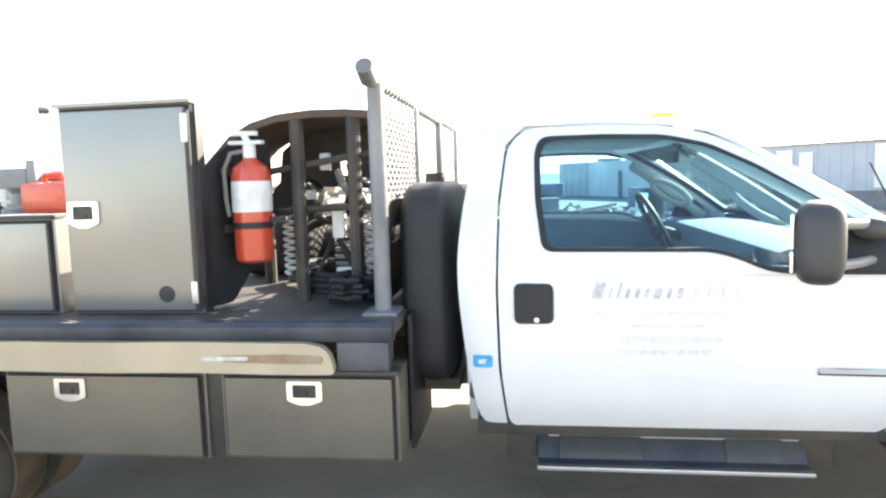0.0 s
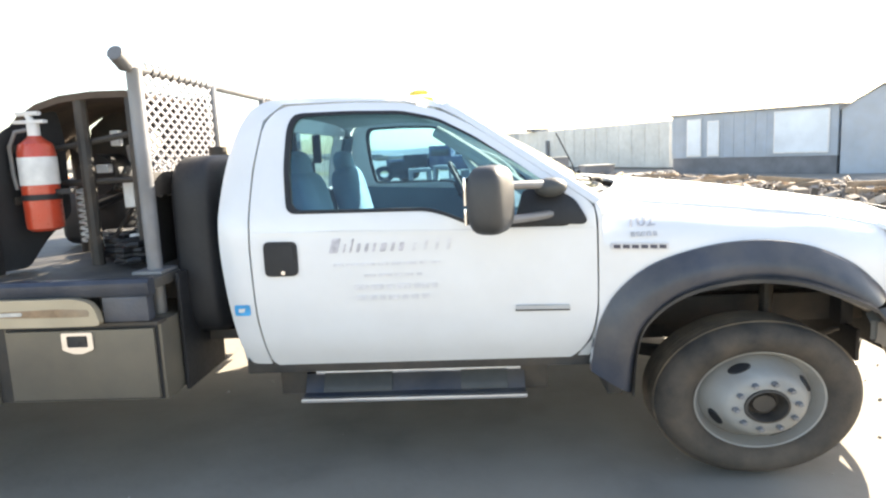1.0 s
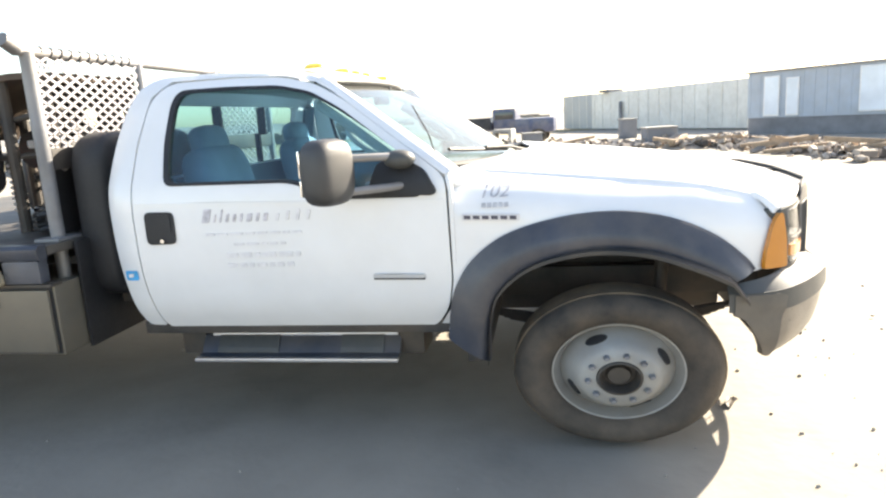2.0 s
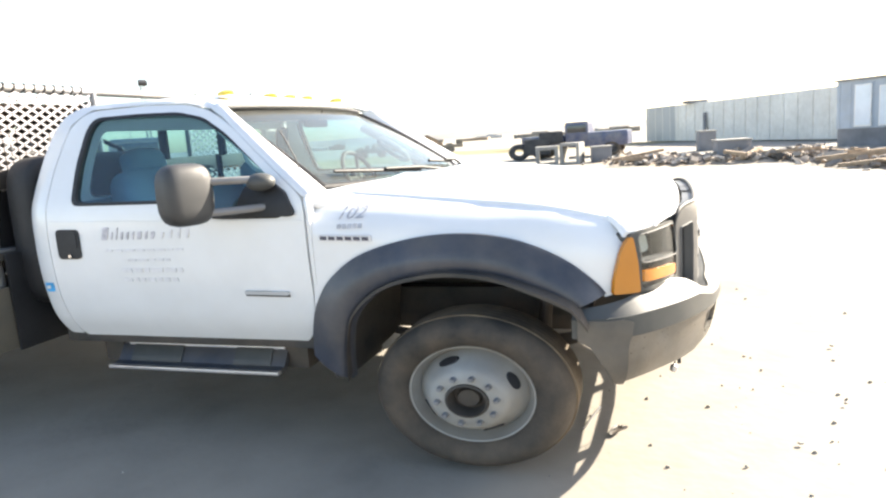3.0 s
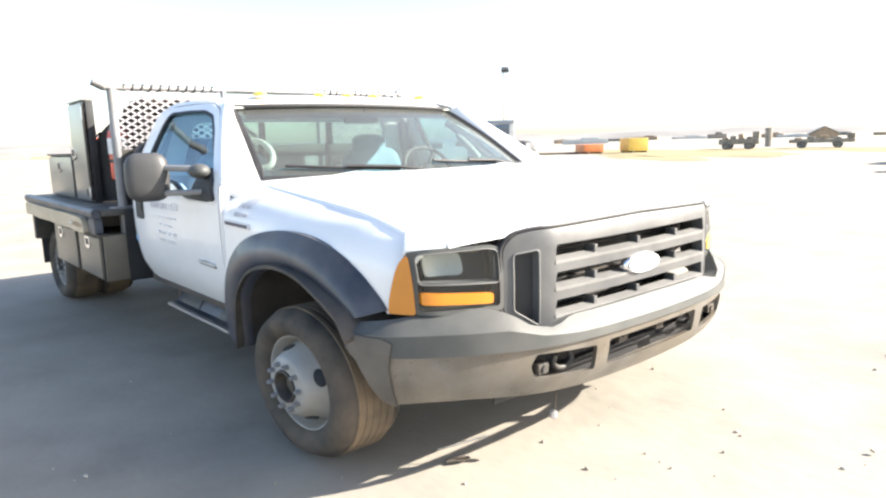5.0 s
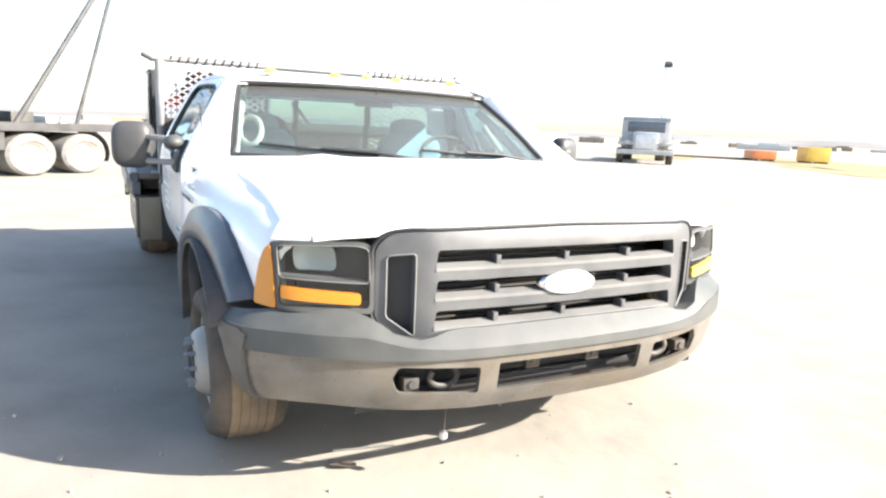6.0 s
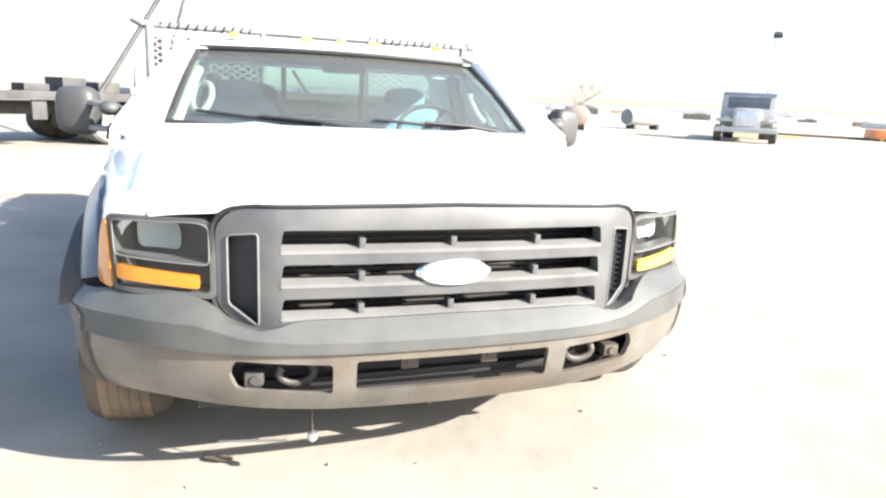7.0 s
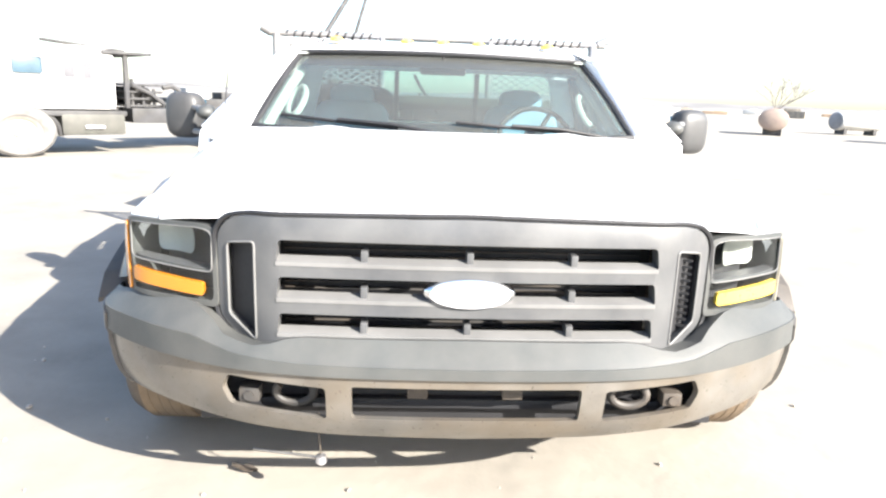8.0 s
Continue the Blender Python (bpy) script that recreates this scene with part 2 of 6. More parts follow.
def panel(outline, place, inward, holes=(), step=0.07, bm=None):
    """A sheet of real thickness: a flat outline with holes, laid on a curved surface by place(u, v); inward is the way and depth to its back."""
    bm = bm or bmesh.new()
    loops = [dense(outline, step)] + [dense(h, step) for h in holes]
    pts, edges = [], []
    for lp in loops:
        base = len(pts)
        pts += lp
        edges += [(base + i, base + (i + 1) % len(lp)) for i in range(len(lp))]
    us, vs = [p[0] for p in outline], [p[1] for p in outline]
    rnd = random.Random(5)
    u = min(us) + step / 2
    while u < max(us):
        v = min(vs) + step / 2
        while v < max(vs):
            p = (u + rnd.uniform(-0.01, 0.01) * step, v + rnd.uniform(-0.01, 0.01) * step)
            near = min(math.dist(p, q) for q in pts[: sum(map(len, loops))])
            if near > step * 0.4 and inside(p, outline) and not any(inside(p, h) for h in holes):
                pts.append(p)
            v += step
        u += step
    got = delaunay_2d_cdt([Vector(p) for p in pts], edges, [], 0, 1e-6)
    inw = Vector(inward) if not callable(inward) else None
    front = [bm.verts.new(place(p.x, p.y)) for p in got[0]]
    back = [bm.verts.new(Vector(v.co) + (inw if inw is not None else inward(p.x, p.y))) for v, p in zip(front, got[0])]
    count = {}
    for tri in got[2]:
        c = sum((got[0][i] for i in tri), Vector((0, 0))) / 3
        if inside(c, outline) and not any(inside(c, h) for h in holes):
            bm.faces.new([front[i] for i in tri])
            bm.faces.new([back[i] for i in reversed(tri)])
            for k in range(3):
                e = (tri[k], tri[(k + 1) % 3])
                count[tuple(sorted(e))] = None if tuple(sorted(e)) in count else e
    for e in count.values():
        if e:
            bm.faces.new((front[e[1]], front[e[0]], back[e[0]], back[e[1]]))
    bmesh.ops.delete(bm, geom=[v for v in bm.verts if not v.link_faces], context="VERTS")
    return bm


def grid(us, vs, place, bm=None, close_u=False):
    bm = bm or bmesh.new()
    rows = [[bm.verts.new(place(u, v)) for v in vs] for u in us]
    for a, b in list(zip(rows, rows[1:])) + ([(rows[-1], rows[0])] if close_u else []):
        for k in range(len(vs) - 1):
            bm.faces.new((a[k], a[k + 1], b[k + 1], b[k]))
    return bm


def slab(bm, way):
    """Gives a one-sided sheet a back and edges."""
    got = bmesh.ops.extrude_face_region(bm, geom=list(bm.faces))
    bmesh.ops.translate(bm, vec=way, verts=[v for v in got["geom"] if isinstance(v, bmesh.types.BMVert)])
    return bm


def blob(bm, m, e=0.55, seg=24):
    """A rounded block: a ball squared off by the power e, of half size 1 before it is placed."""
    def sq(v):
        return math.copysign(abs(v) ** e, v)
    rings = []
    for i in range(1, seg // 2):
        p = math.pi * i / (seg // 2) - math.pi / 2
        rings.append([bm.verts.new(m @ Vector((sq(math.cos(p)) * sq(math.cos(2 * math.pi * k / seg)), sq(math.cos(p)) * sq(math.sin(2 * math.pi * k / seg)), sq(math.sin(p))))) for k in range(seg)])
    for a, b in zip(rings, rings[1:]):
        for k in range(seg):
            bm.faces.new((a[k], a[(k + 1) % seg], b[(k + 1) % seg], b[k]))
    for ring, z in ((rings[0], -1), (rings[-1], 1)):
        tip = bm.verts.new(m @ Vector((0, 0, z)))
        for k in range(seg):
            bm.faces.new((ring[k], ring[(k + 1) % seg], tip))
    return bm


def lerp(x, pairs):
    if x <= pairs[0][0]:
        return pairs[0][1]
    for (a, va), (b, vb) in zip(pairs, pairs[1:]):
        if x <= b:
            return va + (vb - va) * (x - a) / (b - a)
    return pairs[-1][1]


def bend(x, pairs):
    """As lerp, but eased so that the slope has no kinks."""
    if x <= pairs[0][0]:
        return pairs[0][1]
    n = len(pairs)
    for i in range(n - 1):
        (a, va), (b, vb) = pairs[i], pairs[i + 1]
        if x <= b:
            t, w = (x - a) / (b - a), b - a
            s0 = (vb - pairs[i - 1][1]) / (b - pairs[i - 1][0]) if i else (vb - va) / w
            s1 = (pairs[i + 2][1] - va) / (pairs[i + 2][0] - a) if i < n - 2 else (vb - va) / w
            return (2 * t**3 - 3 * t * t + 1) * va + (t**3 - 2 * t * t + t) * w * s0 + (3 * t * t - 2 * t**3) * vb + (t**3 - t * t) * w * s1
    return pairs[-1][1]

# ---- the work truck: nose along +x, middle on y = 0 ----
truck = thing("work_truck", (0, 0, 0), "dusty white regular-cab work truck with a steel flatbed and toolboxes", "truck")


def side_y(z):
    """Half width of the cab by height: bulged door, glass leaning in."""
    return bend(z, [(0.45, 1.075), (0.52, 1.125), (0.62, 1.178), (0.78, 1.207), (0.95, 1.213), (1.12, 1.205), (1.2, 1.178), (1.4, 1.080), (1.56, 0.985), (1.62, 0.91)])


def cab_side(s, proud=0.0):
    def place(x, z):
        y = side_y(z) - 0.085 * min(1.0, max(0.0, (x + 1.9) / 0.7)) * max(0.0, (z - 1.13) / 0.45)
        back = max(0.0, (-1.95 - x) / 0.13)
        return Vector((x, s * (y - 0.05 * min(1.0, back) ** 2 + proud), z))
    return place


DOOR = [(-1.900, 0.500), (-1.925, 0.74), (-1.930, 1.02), (-1.920, 1.33), (-1.895, 1.52), (-1.83, 1.588), (-1.55, 1.592), (-1.32, 1.582), (-1.17, 1.545), (-1.03, 1.470),
        (-0.86, 1.350), (-0.70, 1.235), (-0.575, 1.145), (-0.565, 1.08), (-0.562, 0.72), (-0.585, 0.60), (-0.64, 0.515), (-0.70, 0.488)]
HOLE = [(-1.778, 1.150), (-1.800, 1.33), (-1.800, 1.50), (-1.775, 1.554), (-1.55, 1.556), (-1.33, 1.548), (-1.18, 1.512), (-1.03, 1.430), (-0.86, 1.312), (-0.72, 1.212), (-0.655, 1.15),
        (-0.655, 1.062), (-0.98, 1.066), (-1.06, 1.080), (-1.14, 1.118), (-1.22, 1.142)]
for s in (-1, 1):
    # pillar behind the door, rail over it and sill under it
    shell = [(-2.00, 0.490), (-2.045, 0.74), (-2.075, 1.0), (-2.075, 1.15), (-2.05, 1.36), (-2.00, 1.52), (-1.93, 1.62), (-1.55, 1.625), (-1.28, 1.612), (-1.13, 1.565), (-0.86, 1.376), (-0.56, 1.165),
             (-0.54, 1.10), (-0.54, 0.60), (-0.60, 0.478), (-0.70, 0.465)]
    inner = [(DOOR[i][0] + dx, DOOR[i][1] + dz) for i, (dx, dz) in enumerate([(-0.008, -0.008)] + [(-0.009, 0)] * 3 + [(-0.008, 0.006), (-0.004, 0.008), (0, 0.008), (0, 0.008)] + [(0.005, 0.007)] * 5 + [(0.008, 0)] * 2 + [(0.008, -0.004)] * 2 + [(0, -0.008)])]
    part("cab_side", panel(rounded(shell, 0.09, 5), cab_side(s), (0, -s * 0.05, 0), [inner], 0.06), WHITE, truck)
    door = part("door", panel(rounded(DOOR, 0.05), cab_side(s, 0.004), (0, -s * 0.05, 0), [rounded(HOLE, 0.04)], 0.05), WHITE, truck, "white door with faded lettering")
    seal = [(x + (0.012 if i in (8, 9, 10) else 0.0), z) for i, (x, z) in enumerate(HOLE)]
    small = [(-1.22 + (x + 1.22) * 0.962, 1.32 + (z - 1.32) * 0.93) for x, z in seal]
    part("window_seal", panel(rounded(HOLE, 0.04), cab_side(s, 0.007), (0, -s * 0.03, 0), [rounded(small, 0.04)], 0.05), BLACK, door, "black rubber window seal")
    pane = part("window_pane", panel(rounded(small, 0.04), cab_side(s, -0.008), (0, -s * 0.004, 0), (), 0.08), TINT, door, "blue-tinted side window")
    pane.visible_shadow = False
    # recessed black handle
    bezel = rounded([(-1.876, 0.905), (-1.876, 1.045), (-1.742, 1.042), (-1.742, 0.905)], 0.025)
    grip = part("door_handle", panel(bezel, cab_side(s, 0.012), (0, -s * 0.012, 0), (), 0.03), BLACK, door, "black plastic door handle")
    part("handle_flap", panel(rounded([(-1.864, 0.955), (-1.864, 1.035), (-1.754, 1.032), (-1.754, 0.955)], 0.016), cab_side(s, 0.0155), (0, -s * 0.004, 0), (), 0.03), BLACK, grip)
    bm = bmesh.new()
    tube(bm, (-1.80, s * 1.22, 0.92), (-1.80, s * 1.234, 0.92), 0.009)
    part("key_lock", bm, CHROME, grip)
    # moulding low on the door
    strip = part("door_moulding", panel(rounded([(-0.885, 0.738), (-0.885, 0.754), (-0.672, 0.750), (-0.672, 0.734)], 0.006), cab_side(s, 0.016), (0, -s * 0.014, 0), (), 0.05), mat("pale_moulding", (0.5, 0.5, 0.5), 0.4, var=0.1), door, "thin bright moulding")
    # black strip that paints the shadow line under the moulding
    part("moulding_shadow_strip", panel([(-0.885, 0.730), (-0.885, 0.738), (-0.672, 0.734), (-0.672, 0.726)], cab_side(s, 0.010), (0, -s * 0.008, 0), (), 0.05), BLACK, door)
    # crease along the belt
    part("belt_crease", panel([(-1.915, 1.076), (-1.915, 1.084), (-0.575, 1.052), (-0.575, 1.044)], cab_side(s, 0.008), (0, -s * 0.008, 0), (), 0.06), WHITE, door)

# faded lettering on the door: plain bars in place of the owner's name
rnd = random.Random(11)
put = cab_side(-1, 0.0075)
PRINT = mat("worn_pale_lettering", (0.70, 0.69, 0.70), 0.5, var=0.12, scale=30)


def bar(outline, ink):
    part("lettering_bar", panel(outline, put, (0, 0.003, 0), (), 0.05), ink, truck)


x = -1.615
for w, h in ((0.034, 0.058), (0.007, 0.036), (0.007, 0.056), (0.012, 0.036), (0.012, 0.034), (0.010, 0.036), (0.022, 0.034), (0.012, 0.036), (0.018, 0.034)):
    bar(rounded([(x, 0.990), (x + h * 0.28, 0.990 + h), (x + h * 0.28 + w, 0.990 + h), (x + w, 0.990)], 0.006), LETTER)
    x += w + 0.020
for i, h in enumerate((0.030, 0.040, 0.045, 0.040)):
    bar(rounded([(-1.285 + i * 0.045, 0.99), (-1.275 + i * 0.045, 0.99 + h), (-1.262 + i * 0.045, 0.99 + h), (-1.272 + i * 0.045, 0.99)], 0.004), PRINT)
for z, h, xa, xb in ((0.935, 0.010, -1.60, -1.18), (0.890, 0.010, -1.48, -1.26), (0.838, 0.020, -1.52, -1.20), (0.795, 0.018, -1.52, -1.22)):
    x = xa
    while x < xb:
        w = rnd.uniform(0.02, 0.06)
        bar([(x, z), (x, z + h), (min(x + w, xb + 0.01), z + h), (min(x + w, xb + 0.01), z)], PRINT)
        x += w + 0.014
part("fuel_sticker", panel(rounded([(-2.025, 0.742), (-2.025, 0.787), (-1.955, 0.790), (-1.955, 0.745)], 0.01), cab_side(-1, 0.003), (0, 0.003, 0), (), 0.03), STICKER, truck, "small blue sticker")
part("sticker_mark", panel([(-2.005, 0.757), (-2.005, 0.772), (-1.975, 0.776), (-1.98, 0.760)], cab_side(-1, 0.006), (0, 0.003, 0), (), 0.03), LABEL, truck)

# roof: crowned skin from rail to rail
def roof_at(u, v):
    front = -1.115 - 0.130 * v * v
    x = front + (-1.93 - front) * u
    edge = lerp(x, [(-1.95, 0.915), (-1.3, 0.86), (-1.17, 0.835)])
    y = edge * v
    top = bend(u, [(0, 1.578), (0.08, 1.618), (0.2, 1.642), (0.55, 1.656), (0.95, 1.635), (1, 1.60)])
    return Vector((x, y, top - 0.03 * abs(v) ** 4 * min(1.0, 0.35 + 5 * u) - 0.008 * v * v))


bm = grid([i / 14 for i in range(15)], [-1 + 2 * i / 24 for i in range(25)], roof_at)
part("roof", slab(bm, (0, 0, -0.03)), WHITE, truck)
# five marker lamps along the roof's front
for y in (-0.62, -0.21, 0.0, 0.21, 0.62):
    bm = bmesh.new()
    lathe(bm, [(0.001, 0.03), (0.02, 0.028), (0.036, 0.018), (0.042, 0.0)], 20, pose(-1.27, y, 1.632, 90, 0, 0) @ Matrix.Diagonal((1.3, 0.9, 1, 1)))
    part("marker_lamp", bm, YELLOW, truck, "yellow roof marker lamp")
# aerial
bm = bmesh.new()
pipe(bm, [(-0.60, -1.10, 1.15), (-0.64, -1.10, 1.30), (-0.70, -1.10, 1.42)], 0.003, 6)
part("aerial", bm, BLACK, truck)

# back wall of the cab with a sliding window
def back_at(y, z):
    return Vector((-2.055 + 0.12 * max(0, (z - 1.2) / 0.42) ** 1.5, y, z))


back = [(-1.02, 0.49), (1.02, 0.49), (1.08, 0.62), (1.125, 0.78), (1.135, 1.1), (1.07, 1.38), (0.93, 1.59), (0.0, 1.62), (-0.93, 1.59), (-1.07, 1.38), (-1.135, 1.1), (-1.125, 0.78), (-1.08, 0.62)]
opening = rounded([(-0.86, 1.16), (0.86, 1.16), (0.78, 1.50), (-0.78, 1.50)], 0.06)
part("cab_back", panel(back, back_at, (0.04, 0, 0), [opening], 0.09), WHITE, truck)
rear = part("rear_window", panel(opening, back_at, (0.006, 0, 0), (), 0.1), REARGLASS, truck, "sliding rear window")
rear.visible_shadow = False
for y in (-0.28, 0.28):
    bm = bmesh.new()
    box(bm, -2.04, -2.01, y - 0.016, y + 0.016, 1.16, 1.34, 0.004)
    box(bm, -2.012, -1.965, y - 0.016, y + 0.016, 1.33, 1.50, 0.004)
    part("rear_window_bar", bm, BLACK, rear)

# windscreen
def shield_at(u, v):
    """u runs across from -1 to 1, v up from 0 to 1."""
    half = 0.955 + (0.815 - 0.955) * v
    x0 = -0.36 - 0.235 * u * u
    x1 = -1.10 - 0.125 * u * u
    return Vector((x0 + (x1 - x0) * v, half * u, 1.150 + 0.012 * u ** 4 * (1 - v) + 0.412 * v - 0.010 * u * u * v + 0.02 * math.sin(math.pi * v)))


bm = grid([-1 + i / 8 for i in range(17)], [i / 8 for i in range(9)], shield_at)
ws = part("windscreen", slab(bm, (-0.004, 0, -0.004)), SHIELD, truck, "wide raked windscreen")
ws.visible_shadow = False
bm = bmesh.new()
ring = [shield_at(-1 + i / 8, 0) for i in range(17)] + [shield_at(1, i / 8) for i in range(1, 9)] + [shield_at(1 - i / 8, 1) for i in range(1, 17)] + [shield_at(-1, 1 - i / 8) for i in range(1, 8)]
pipe(bm, ring, 0.017, 8, True)
part("windscreen_seal", bm, BLACK, ws, "black rubber windscreen seal")
part("windscreen_top_trim", pipe(bmesh.new(), [shield_at(-1 + i / 10, 1) + Vector((0.022, 0, 0.008)) for i in range(21)], 0.013, 8), BLACK, ws)
bm = grid([-0.94 + 1.88 * i / 16 for i in range(17)], [0.82, 0.88, 0.94, 1.0], lambda u, v: shield_at(u, v) + Vector((-0.006, 0, -0.008)))
part("shade_band", slab(bm, (-0.003, 0, -0.003)), glass("shade_band", (0.10, 0.13, 0.15)), ws)
for s in (-1, 1):
    # windscreen pillar
    bm = bmesh.new()
    prev = None
    for i in range(-1, 19):
        a = max(i, -0.6) / 18
        p = shield_at(s, a) + Vector((-0.004, s * 0.010, -0.006))
        q = cab_side(s, 0.003)(-0.590 - 0.575 * a, 1.160 + 0.408 * a)
        n = Vector((0.80, s * -0.20, 0.45)) * 0.030
        tip = cab_side(s, -0.006)(-0.548 - 0.575 * a, 1.165 + 0.408 * a) + Vector((0.004, 0, 0.004))
        now = [bm.verts.new(v) for v in (q, q * 0.4 + tip * 0.6 + Vector((0.006, s * 0.004, 0.004)), tip * 0.7 + p * 0.3 + n * 0.8, tip * 0.35 + p * 0.65 + n * 0.8, p, p + Vector((-0.03, -s * 0.002, -0.025)), q + Vector((-0.005, -s * 0.04, -0.02)))]
        if prev:
            for k in range(7):
                bm.faces.new((prev[k], prev[(k + 1) % 7], now[(k + 1) % 7], now[k]))
        else:
            bm.faces.new(now)
        prev = now
    bm.faces.new(prev)
    part("windscreen_pillar", bm, WHITE, truck, "", 60)
for s in (-1, 1):
    part("cowl_corner", blob(bmesh.new(), pose(-0.575, s * 1.06, 1.118, 0, 12, 0) @ Matrix.Diagonal((0.085, 0.11, 0.032, 1)), 0.8), WHITE, truck, "", 60)
# cowl grating and wipers
bm = grid([-1 + i / 8 for i in range(17)], [0, 0.5, 1], lambda u, v: Vector((shield_at(u, 0).x + 0.005 + 0.075 * v, 0.955 * u, 1.140 - 0.012 * v + 0.006 * (1 - u * u))))
cowl = part("cowl", slab(bm, (0, 0, -0.04)), PLASTIC, truck, "dark slotted cowl panel")
for i in range(26):
    bm = bmesh.new()
    y = -0.80 + i * 0.022 if i < 13 else 0.80 - (i - 13) * 0.022
    x = shield_at(y / 0.945, 0).x + 0.06
    box(bm, x - 0.05, x - 0.005, y - 0.004, y + 0.004, 1.138, 1.149)
    part("cowl_slat", bm, BLACK, cowl)
for base_y, ya, yb in ((0.0, -0.24, -0.85), (0.78, 0.60, 0.04)):
    foot = shield_at(base_y / 0.945, 0) + Vector((0.045, 0, 0.012))
    mid = shield_at((ya + yb) / 2 / 0.97, 0.085) + Vector((0.02, 0, 0.02))
    arm = part("wiper", pipe(bmesh.new(), [foot, foot * 0.5 + mid * 0.5 + Vector((0.012, 0, 0.012)), mid], 0.009, 8), BLACK, truck, "black windscreen wiper")
    part("wiper_blade", pipe(bmesh.new(), [shield_at((ya + (yb - ya) * k / 6) / 0.97, 0.045 + 0.075 * k / 6) + Vector((0.012, 0, 0.012)) for k in range(7)], 0.009, 6), BLACK, arm)

# bonnet
EDGE = [(-0.56, 1.163), (-0.10, 1.116), (0.30, 1.068), (0.46, 1.044), (0.60, 1.012), (0.70, 0.986), (0.76, 0.966)]
CREST = [(-0.56, 1.160), (-0.10, 1.112), (0.46, 1.048), (0.72, 1.008), (0.86, 0.985)]


def hood_at(u, v):
    """u from the cowl to the nose, v across."""
    edge_y = lerp(u, [(0, 1.0), (0.6, 0.968), (0.88, 0.962), (1, 0.925)])
    x_end = 0.905 - 0.035 * v * v - 0.075 * max(0, abs(v) - 0.76) / 0.24
    x_start = -0.285 - 0.25 * v * v
    x = x_start + (x_end - x_start) * u
    crest = bend(x, CREST)
    rise = 0.045 * (1 - abs(v) ** 2.5) + 0.014 * max(0, 1 - abs(abs(v) - 0.55) / 0.12) * (1 - u * 0.4)
    z = crest + rise
    dip = max(0.0, (u - 0.90) / 0.10)
    ease = max(0.0, (u - 0.62) / 0.38)
    z -= 0.022 * dip * dip * (1 - 0.8 * max(0, (abs(v) - 0.74) / 0.26)) + 0.032 * ease * ease * (3 - 2 * ease) * max(0, (abs(v) - 0.72) / 0.28) ** 1.5
    return Vector((x, edge_y * v, z))


bm = grid([i / 26 for i in range(27)], [-1 + 2 * i / 36 for i in range(37)], hood_at)
part("bonnet", slab(bm, (0, 0, -0.014)), WHITE, truck, "sunlit white bonnet")
for s in (-1, 1):
    part("wing_gutter", pipe(bmesh.new(), [hood_at(0.93 * i / 30, s) + Vector((0, s * 0.010, -0.016)) for i in range(31)], 0.017, 8), WHITE, truck)
part("bonnet_seal", pipe(bmesh.new(), [hood_at(1, -0.76 + 1.52 * i / 24) + Vector((-0.001, 0, -0.019)) for i in range(25)], 0.007, 6), BLACK, truck)

# nose corners between bonnet, wing and lamp
def corner_of(s):
    def place(u, v):
        edge = hood_at(0.86 + 0.14 * u, s)
        lamp = Vector((0.690 + 0.098 * u, s * (1.050 - 0.118 * u ** 1.6), 0.944 + 0.006 * u))
        q = edge * (1 - v) + lamp * v
        q.z += 0.018 * math.sin(math.pi * v)
        q.z -= 0.004 if v == 0 else 0.0
        return q
    return place


for s in (-1, 1):
    bm = grid([i / 10 for i in range(11)], [i / 6 for i in range(7)], corner_of(s))
    part("nose_corner", slab(bm, (-0.01, 0, -0.02)), WHITE, truck)

# front wings with their arches
ARCH_OUT = [(-0.590, 0.470), (-0.575, 0.60), (-0.545, 0.70), (-0.475, 0.805), (-0.34, 0.900), (-0.13, 0.958), (0.09, 0.970), (0.29, 0.935), (0.46, 0.858), (0.575, 0.765), (0.615, 0.715)]
ARCH_IN = [(-0.425, 0.37), (-0.415, 0.52), (-0.375, 0.65), (-0.235, 0.760), (-0.02, 0.808), (0.19, 0.795), (0.37, 0.735), (0.50, 0.675)]


def spline(pts, n=6):
    """A smooth line through the points."""
    out = []
    for i in range(len(pts) - 1):
        p0, p1, p2, p3 = pts[max(i - 1, 0)], pts[i], pts[i + 1], pts[min(i + 2, len(pts) - 1)]
        for k in range(n):
            t = k / n
            out.append(tuple(0.5 * (2 * b + (c - a) * t + (2 * a - 5 * b + 4 * c - d) * t * t + (3 * b - a - 3 * c + d) * t**3) for a, b, c, d in zip(p0, p1, p2, p3)))
    return out + [pts[-1]]


ARCH_OUT, ARCH_IN = spline(ARCH_OUT), spline(ARCH_IN)


def along(line, u):
    """The point at the share u of a line's length."""
    runs = [math.dist(a, b) for a, b in zip(line, line[1:])]
    left = u * sum(runs)
    for a, b, r in zip(line, line[1:], runs):
        if left <= r:
            return (a[0] + (b[0] - a[0]) * left / r, a[1] + (b[1] - a[1]) * left / r)
        left -= r
    return line[-1]


def wing_y(x, z):
    base = bend(x, [(-0.56, 1.207), (-0.3, 1.190), (0.0, 1.160), (0.3, 1.125), (0.55, 1.090), (0.72, 1.045), (0.80, 1.0)])
    top = bend(x, EDGE)
    roll = max(0.0, (z - (top - 0.17)) / 0.17)
    fit_in = base - (lerp(x, [(0, 0.965), (0.46, 0.962), (0.60, 0.960), (0.74, 0.945), (0.9, 0.90)]) if x > 0 else lerp(x, [(-0.56, 1.0), (0, 0.965)]))
    low = 0.0 if z > 0.75 else 0.02 * ((0.75 - z) / 0.3) ** 2
    return base - fit_in * min(1.15, roll) ** 2.2 - low


